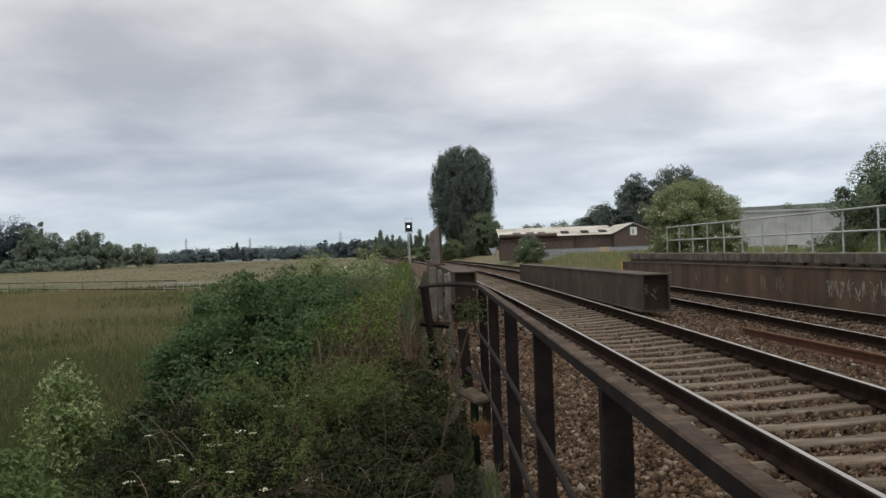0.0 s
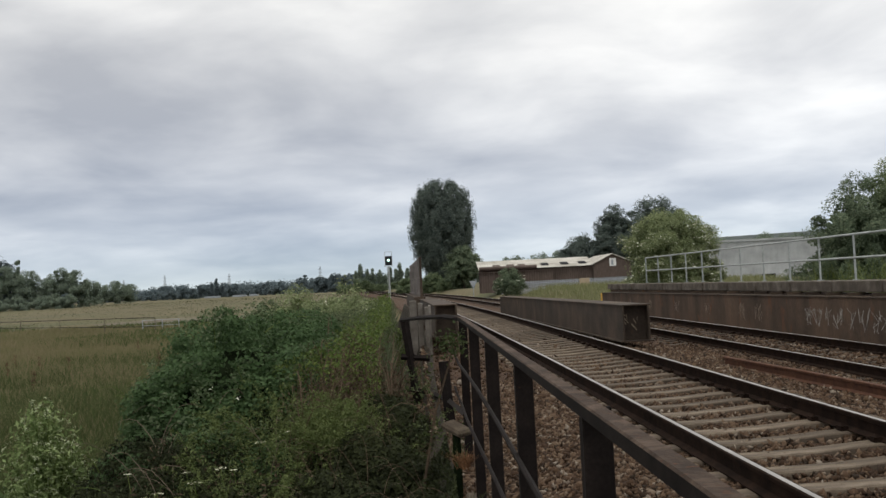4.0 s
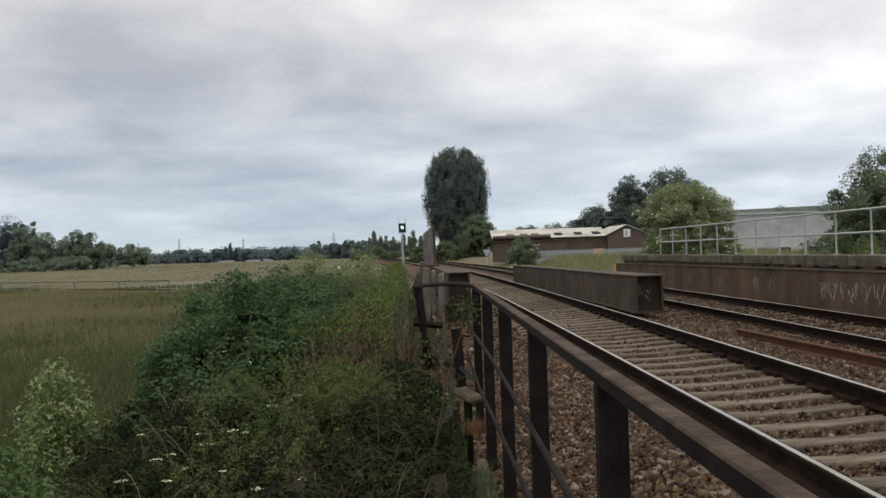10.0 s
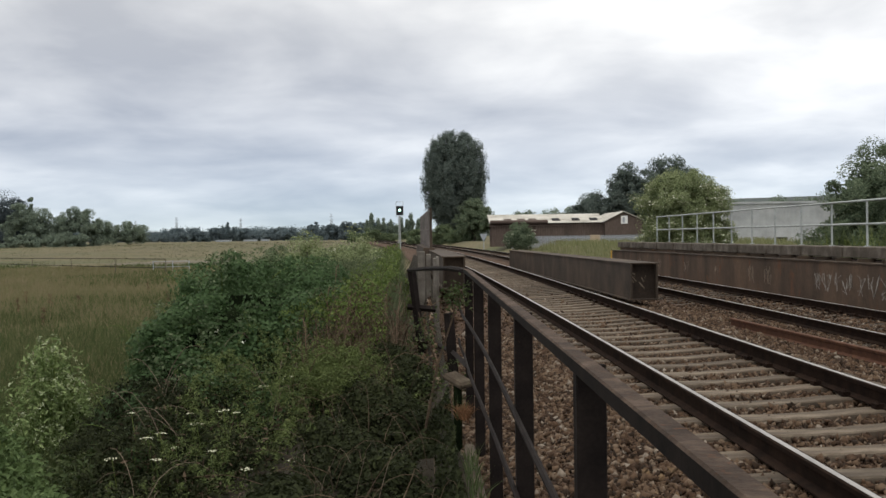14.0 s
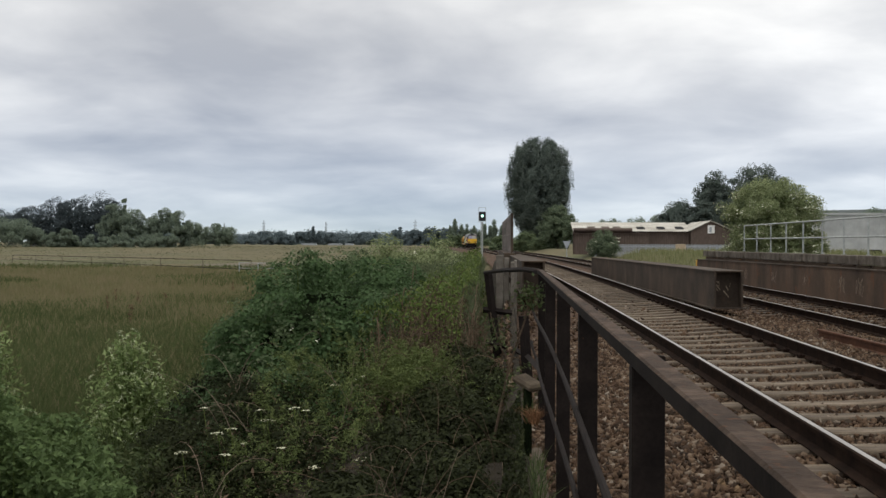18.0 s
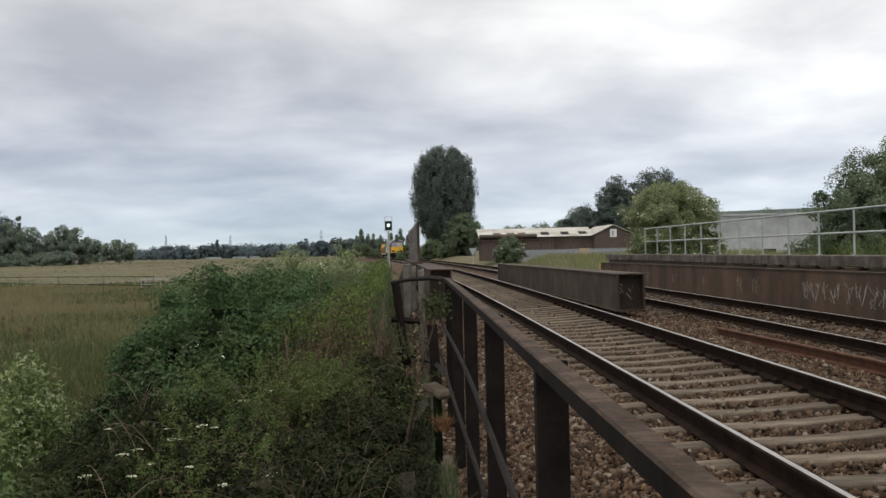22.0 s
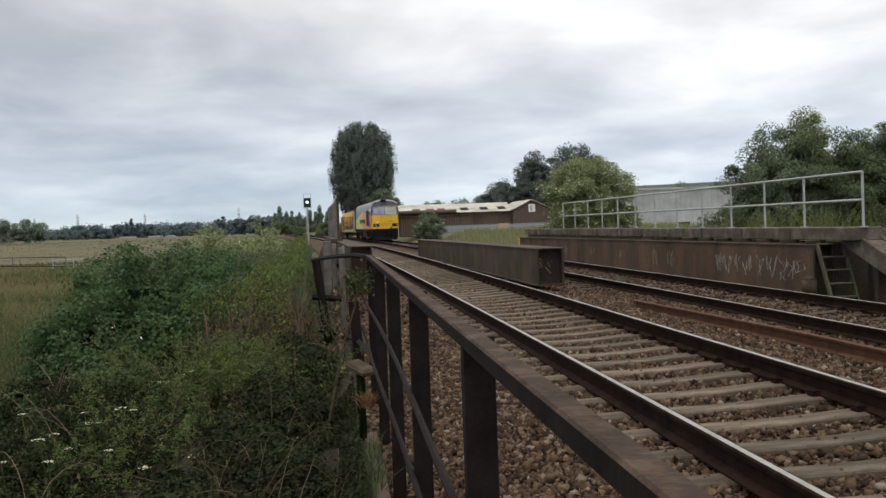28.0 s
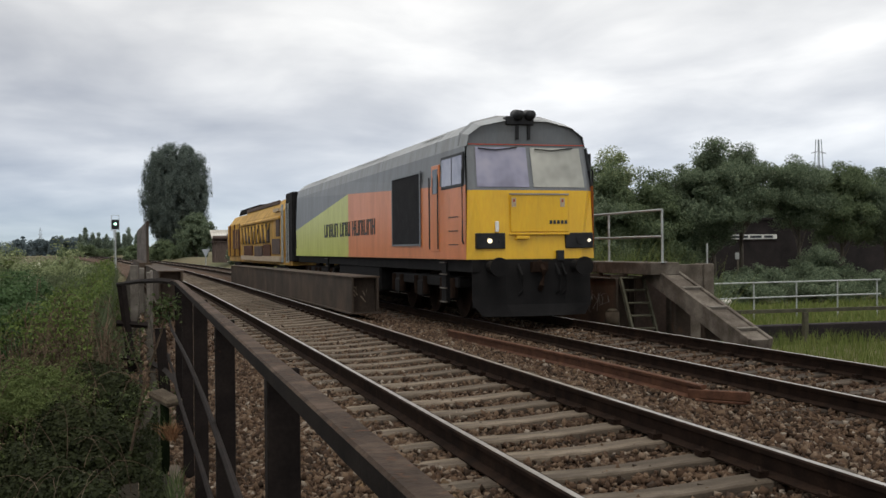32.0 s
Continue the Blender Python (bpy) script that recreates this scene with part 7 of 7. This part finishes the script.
top_ = [(-1.28, 0.16), (-1.15, 0.06), (1.15, 0.06), (1.28, 0.16)]
scr = [(-1.22, 0.36), (-1.12, 0.30), (1.12, 0.30), (1.22, 0.36)]
bm = bmesh.new()
for (a, b_), (c, d) in zip(zip(nose, nose[1:]), zip(top_, top_[1:])):
    bm.faces.new([bm.verts.new(p) for p in ((a[0], a[1], ZL), (b_[0], b_[1], ZL), (d[0], d[1], 2.52), (c[0], c[1], 2.52))])
bmesh.ops.remove_doubles(bm, verts=bm.verts, dist=0.001)
part("nose", bm, M["yellow"], loco, "warning yellow cab front")
bm = bmesh.new()
for (a, b_), (c, d) in zip(zip(top_, top_[1:]), zip(scr, scr[1:])):
    bm.faces.new([bm.verts.new(p) for p in ((a[0], a[1], 2.52), (b_[0], b_[1], 2.52), (d[0], d[1], 3.46), (c[0], c[1], 3.40))])
bmesh.ops.remove_doubles(bm, verts=bm.verts, dist=0.07)
part("windscreen_surround", bm, M["grey"], loco, "dark grey windscreen surround")


def on_screen(x, z, out=0.0):
    f = (z - 2.52) / 0.94
    k = abs(x)
    y0 = 0.06 + max(0, k - 1.15) * 0.31
    y1 = 0.30 + max(0, k - 1.12) * 0.21
    return (x, y0 + (y1 - y0) * f - out, z)


for x0, x1, pane in ((-1.11, -0.045, "sheen_glass"), (0.045, 1.11, "sheen_glass_pale")):
    p = panel("windscreen", [on_screen(x0, 2.58, 0.012), on_screen(x1, 2.58, 0.012), on_screen(x1 * 0.97, 3.36, 0.012), on_screen(x0 * 0.97, 3.36, 0.012)], M[pane], loco, "large flat windscreen pane")
    bm = bmesh.new()
    c = (x0 + x1) / 2
    tube(bm, [on_screen(c + 0.35, 3.36, 0.03), on_screen(c - 0.1, 3.30, 0.04), on_screen(c - 0.45, 3.33, 0.04)], 0.012, 5)
    part("wiper", bm, M["black"], loco)
panel("coach_line", [(-1.20, 0.28, 3.40), (1.20, 0.28, 3.41), (1.20, 0.285, 3.43), (-1.20, 0.285, 3.42)], M["red"], loco, "thin red line above the windscreens")
bm = bmesh.new()
arc = [(-1.275, 3.40), (-1.235, 3.66), (-0.99, 3.88), (-0.46, 4.02), (0.46, 4.02), (0.99, 3.88), (1.235, 3.66), (1.275, 3.40)]
front = [bm.verts.new((x, 0.34 + 0.03 * abs(x), z)) for x, z in ((-1.22, 3.41), (-1.17, 3.60), (-0.93, 3.78), (-0.42, 3.90), (0.42, 3.90), (0.93, 3.78), (1.17, 3.60), (1.22, 3.41))]
back = [bm.verts.new((x, 0.75, z + 0.01)) for x, z in arc]
for a, b_, c, d in zip(front, front[1:], back[1:], back):
    bm.faces.new((a, b_, c, d))
bm.faces.new(front)
part("roof_dome", bm, M["grey"], loco, "dark grey domed cab roof front")
horn = block("horn_box", (-0.42, 0.16, 0.30, 0.62, 3.80, 3.97), M["black"], loco, "horn box on the cab roof", bevel=0.02)
for x in (-0.18, 0.06):
    bm = bmesh.new()
    bmesh.ops.create_cone(bm, cap_ends=True, segments=18, radius1=0.125, radius2=0.08, depth=0.26, matrix=Matrix.Translation((x, 0.28, 3.99)) @ Matrix.Rotation(math.pi / 2, 4, "X"))
    part("horn", bm, M["black"], horn, smooth=True)
    block("horn_bracket", (x - 0.03, x + 0.03, 0.33, 0.36, 3.52, 3.82), M["black"], horn)
# nose fittings
block("nose_door", (-0.46, 0.72, -0.018, 0.01, 1.72, 2.44), M["yellow"], loco, "large yellow nose door", bevel=0.008)
block("door_ledge", (-0.48, 0.74, -0.035, 0.01, 2.43, 2.455), M["roofgrey"], loco)
block("lower_step", (-0.50, 0.74, -0.045, 0.01, 1.66, 1.70), M["yellow"], loco, bevel=0.01)
block("coupling_shelf", (-0.36, -0.10, -0.06, 0.0, 1.58, 1.64), M["yellow"], loco, bevel=0.01)
for x in (-0.40, 0.60):
    pl = block("warning_plate", (x - 0.045, x + 0.045, -0.026, -0.016, 2.20, 2.37), M["sand"], loco, "small white warning plate with a red mark")
    block("mark", (x - 0.02, x + 0.02, -0.029, -0.026, 2.29, 2.34), M["red"], pl)
block("lamp_bracket", (-0.78, -0.72, -0.06, 0.0, 1.72, 1.92), M["white"], loco, "white lamp bracket", bevel=0.008)
bm = bmesh.new()
for i in range(5):
    box(bm, 0.33 + i * 0.078, 0.385 + i * 0.078, -0.024, -0.018, 1.87, 1.94)
part("number_bars", bm, M["lettering"], loco, "row of dark number bars")
for x0, x1, lit in ((-1.16, -0.58, True), (0.66, 1.24, False)):
    lc = block("lamp_box", (x0, x1, -0.03, 0.10, 1.40, 1.70), M["black"], loco, "black recessed lamp box", bevel=0.012)
    for j, x in enumerate((x0 + 0.26, x1 - 0.10)):
        bm = bmesh.new()
        r0 = 0.045 if j == 0 else 0.035
        if not lit and j == 0:
            r0, x = 0.075, x0 + 0.30
        bmesh.ops.create_cone(bm, cap_ends=True, segments=20, radius1=r0, radius2=r0, depth=0.02, matrix=Matrix.Translation((x if lit or j == 0 else x1 - 0.09, -0.036, 1.55)) @ Matrix.Rotation(math.pi / 2, 4, "X"))
        part("lamp_lens", bm, (M["headlight"] if (lit and j == 0) else (M["marker"] if (not lit and j == 1) else M["black"])), lc, "lit round lamp" if (lit and j == 0) else "")
# underframe
under = block("underframe", (-1.22, 1.22, 0.05, L - 0.05, 0.96, 1.20), M["under"], loco, "black underframe")
bm = bmesh.new()
pr = [(-1.22, 0.06), (-0.6, -0.12), (0.6, -0.12), (1.22, 0.06)]
for (a, b_) in zip(pr, pr[1:]):
    bm.faces.new([bm.verts.new(p) for p in ((a[0], a[1], 0.28), (b_[0], b_[1], 0.28), (b_[0], b_[1] + 0.05, 1.20), (a[0], a[1] + 0.05, 1.20))])
bmesh.ops.remove_doubles(bm, verts=bm.verts, dist=0.001)
bmesh.ops.solidify(bm, geom=list(bm.faces), thickness=0.06)
part("buffer_beam", bm, M["under"], loco, "black buffer beam and skirt")
bm = bmesh.new()
for (a, b_) in zip(pr, pr[1:]):
    bm.faces.new([bm.verts.new(p) for p in ((a[0] * 0.86, a[1] - 0.10, 0.12), (b_[0] * 0.86, b_[1] - 0.10, 0.12), (b_[0], b_[1] - 0.02, 0.34), (a[0], a[1] - 0.02, 0.34))])
bmesh.ops.remove_doubles(bm, verts=bm.verts, dist=0.001)
bmesh.ops.solidify(bm, geom=list(bm.faces), thickness=0.04)
part("snowplough", bm, M["under"], loco, "dusty snowplough blade")
for x in (-0.86, 0.86):
    bm = bmesh.new()
    tube(bm, [(x, 0.0, 1.06), (x, -0.42, 1.06)], 0.12, 14)
    bmesh.ops.create_cone(bm, cap_ends=True, segments=22, radius1=0.18, radius2=0.18, depth=0.05, matrix=Matrix.Translation((x, -0.44, 1.06)) @ Matrix.Rotation(math.pi / 2, 4, "X"))
    part("buffer", bm, M["under"], loco, "round black buffer")
bm = bmesh.new()
tube(bm, [(0.08, -0.08, 1.15), (0.10, -0.28, 0.98), (0.06, -0.26, 0.72), (0.08, -0.12, 0.62)], 0.05, 8)
box(bm, -0.1, 0.22, -0.2, 0.0, 0.95, 1.15)
part("coupling_hook", bm, M["railside"], loco)
block("jumper_socket", (0.46, 0.60, -0.10, 0.0, 1.16, 1.36), M["black"], loco, bevel=0.01)
for x in (-0.35, 0.42, 0.55):
    bm = bmesh.new()
    tube(bm, [(x, -0.04, 1.12), (x + 0.03, -0.2, 0.9), (x + 0.05, -0.16, 0.6), (x, -0.1, 0.52)], 0.03, 7)
    part("brake_hose", bm, M["under"], loco)
block("fuel_tank", (-1.18, 1.18, 7.8, 13.2, 0.32, 0.98), M["under"], loco, "black fuel tank", bevel=0.05)
for by in (3.9, 17.0):
    bog = block("bogie_frame", (-1.14, 1.14, by - 2.7, by + 2.7, 0.62, 0.84), M["under"], loco, "black three-axle bogie", bevel=0.03)
    for dy in (-2.05, 0, 2.05):
        for s in (-1, 1):
            bm = bmesh.new()
            bmesh.ops.create_cone(bm, cap_ends=True, segments=24, radius1=0.53, radius2=0.53, depth=0.13, matrix=Matrix.Translation((s * 0.7525, by + dy, 0.53)) @ Matrix.Rotation(math.pi / 2, 4, "Y"))
            part("wheel", bm, M["railside"], bog)
        for s in (-1, 1):
            block("axle_box", (s * 1.06 - 0.13, s * 1.06 + 0.13, by + dy - 0.22, by + dy + 0.22, 0.36, 0.72), M["under"], bog, bevel=0.03)
            for o in (-0.36, 0.36):
                bm = bmesh.new()
                tube(bm, [(s * 1.14, by + dy + o, 0.42), (s * 1.14, by + dy + o, 0.82)], 0.08, 8)
                part("spring", bm, M["railside"], bog)
    for s in (-1, 1):
        stp = block("footstep_ladder", (s * 1.22 - 0.04, s * 1.22 + 0.04, by - 2.25, by - 1.95, 0.30, 1.15), M["under"], bog)
        for z in (0.32, 0.60, 0.88, 1.12):
            block("step_edge", (s * 1.27 - 0.03, s * 1.27 + 0.03, by - 2.28, by - 1.92, z, z + 0.022), M["concrete"], stp, "pale-edged step")

# wagon behind the locomotive
wag = empty("ballast_machine_wagon", label="dirty yellow hopper machine wagon coupled behind the locomotive", category="wagon")
block("end_bulkhead", (-1.25, 1.25, 0.0, 1.6, 0.95, 3.72), M["under"], wag, "dark end bulkhead", bevel=0.06)
block("underframe", (-1.2, 1.2, 0.3, 24.0, 0.80, 1.10), M["wagon"], wag)
sec = [(-1.30, 1.10), (-1.32, 2.35), (-1.28, 2.95), (-0.85, 3.62), (0.85, 3.62), (1.28, 2.95), (1.32, 2.35), (1.30, 1.10)]
for i, (y0, y1, k) in enumerate(((2.6, 5.0, 1.0), (5.1, 11.0, 0.99), (11.1, 17.0, 0.98), (17.1, 24.0, 0.92))):
    bm = bmesh.new()
    extrude_path(bm, [(x, 1.1 + (z - 1.1) * k) for x, z in sec], [(0, y0, 0, 0), (0, y1, 0, 0)])
    part("hopper_body", bm, M["wagon"], wag, "stained yellow hopper side", bevel=0.03)
block("gangway", (-1.0, 1.0, 1.6, 2.6, 1.0, 3.1), M["wagon"], wag)
for i in range(8):
    y = 17.3 + i * 0.82
    for s in (-1, 1):
        block("rib", (s * 1.35 - 0.035, s * 1.35 + 0.035, y, y + 0.10, 1.1, 2.9), M["oldrail"] if i % 3 == 0 else M["wagon"], wag)
for i in range(8):
    y = 5.9 + i * 1.34
    for s in (-1, 1):
        for a, c in ((y, y + 0.66), (y + 1.22, y + 0.66)):
            bm = bmesh.new()
            tube(bm, [(s * 1.35, a, 2.62), (s * 1.35, c, 1.76)], 0.07, 4)
            part("brace", bm, M["wagon"], wag)
for s in (-1, 1):
    block("valance", (s * 1.34 - 0.03, s * 1.34 + 0.03, 2.65, 16.6, 0.92, 1.16), M["sand"], wag, "pale dusty lower sill")
    bm = bmesh.new()
    extrude_path(bm, [(s * 1.24, 2.92), (s * 1.40, 2.80), (s * 1.40, 2.72), (s * 1.20, 2.80)], [(0, 2.7, 0, 0), (0, 16.8, 0, 0)])
    part("canopy", bm, M["wagon"], wag, "overhanging yellow canopy lip")
for s in (-1, 1):
    # no hollow is cut; a flat panel's colour paints its shade
    block("side_recess", (s * 1.335 - 0.012, s * 1.335 + 0.012, 5.8, 16.5, 1.75, 2.62), M["dark"], wag, "flat near-black panel painted as a shaded machinery recess")
    block("pale_panel", (s * 1.10 - 0.22, s * 1.10 + 0.22, 3.0, 4.7, 3.06, 3.20), M["sand"], wag, "pale dusty canopy panel")
    for j, (y0, y1, z0, z1) in enumerate(((2.7, 4.8, 1.25, 1.9), (5.4, 7.6, 1.15, 1.68), (8.1, 10.9, 1.12, 1.62), (11.8, 15.2, 1.15, 1.66), (2.75, 3.6, 2.0, 2.7), (17.5, 20.5, 1.5, 2.6))):
        block("stained_panel", (s * 1.345 - 0.03, s * 1.345 + 0.03, y0, y1, z0, z1), M["oldrail"] if j % 2 else M["screen"], wag, "rust-stained machine panel", bevel=0.01)
    for j in range(9):
        y0 = 6.0 + j * 1.15
        block("machine_lever", (s * 1.36 - 0.04, s * 1.36 + 0.04, y0, y0 + 0.30, 1.8 + 0.12 * (j % 3), 2.35 + 0.1 * (j % 2)), M["sheet"], wag, bevel=0.015)
    block("roof_lip", (s * 0.95 - 0.05, s * 0.95 + 0.05, 5.2, 16.8, 3.46, 3.62), M["screen"], wag)
for i in range(12):
    y = 14.5 + i * 0.75
    bm = bmesh.new()
    tube(bm, [(-0.7, y, 3.5), (-0.6, y + 0.1, 3.8), (0.0, y + 0.2, 3.85)], 0.05, 6)
    part("roof_pipe", bm, M["under"], wag)
for by in (3.6, 20.6):
    bog = block("bogie_frame", (-1.1, 1.1, by - 1.6, by + 1.6, 0.5, 0.74), M["under"], wag, bevel=0.03)
    for dy in (-0.95, 0.95):
        for s in (-1, 1):
            bm = bmesh.new()
            bmesh.ops.create_cone(bm, cap_ends=True, segments=22, radius1=0.46, radius2=0.46, depth=0.13, matrix=Matrix.Translation((s * 0.7525, by + dy, 0.46)) @ Matrix.Rotation(math.pi / 2, 4, "Y"))
            part("wheel", bm, M["railside"], bog)
for y in (0.8, 1.3, 2.2, 2.5):
    bm = bmesh.new()
    tube(bm, [(-1.28, y, 0.9), (-1.28, y, 3.3)], 0.03, 6)
    part("grab_rail", bm, M["galv"], wag)


# ---- what moves ----
X2, Z2, SPEED, Y_END = 6.80, -0.11, 20.5, 18.95


def on_track(y):
    return Matrix.Translation((X2 + bend_x(y), y, Z2)) @ Euler((0, -CANT, radians(heading(y)))).to_matrix().to_4x4()


def vehicle(front, gap, length):
    """The pose of a vehicle whose two ends ride on the curve."""
    a, c = front + gap, front + gap + length
    pa, pc = on_track(a).translation, on_track(c).translation
    yaw = -math.atan2(pc.x - pa.x, pc.y - pa.y)
    return Matrix.Translation(pa) @ Matrix.Rotation(yaw, 4, "Z")


def motions():
    times = [i * 1.0 for i in range(33)]
    walk(loco, [(t, vehicle(Y_END + SPEED * (32 - t), 0.0, 20.9)) for t in times])
    walk(wag, [(t, vehicle(Y_END + SPEED * (32 - t), 22.3, 24.0)) for t in times])


# the nearest ballast stones, each a part of the bed
shapes = []
for i in range(9):
    rr = np.random.default_rng(300 + i)
    bm = bmesh.new()
    vs = [bm.verts.new(p * (1 + rr.uniform(-0.35, 0.35)) * np.array([1, rr.uniform(0.6, 1), rr.uniform(0.55, 0.9)]) * 0.034) for p in ico_v]
    bmesh.ops.convex_hull(bm, input=vs)
    ob = part("stone", bm, M["loosestone"], ballast_bed)
    shapes.append(ob.data)
    ob.matrix_basis = pose(0.2 + 0.15 * i, 5.0 + 0.1 * i, ballast_z(0.2 + 0.15 * i) + 0.02)
rs = random.Random(77)
for i in range(290):
    u, y = rs.uniform(-0.1, 1.5), 3.6 + 3.4 * rs.random() ** 1.2
    ob = new("stone", shapes[i % 9])
    ob.parent = ballast_bed
    ob.matrix_basis = pose(u + bend_x(y), y, ballast_z(u) + 0.022, rs.uniform(0, 360), rs.uniform(0, 360), rs.uniform(0, 360)) @ Matrix.Scale(rs.uniform(0.75, 1.25), 4)

motions()
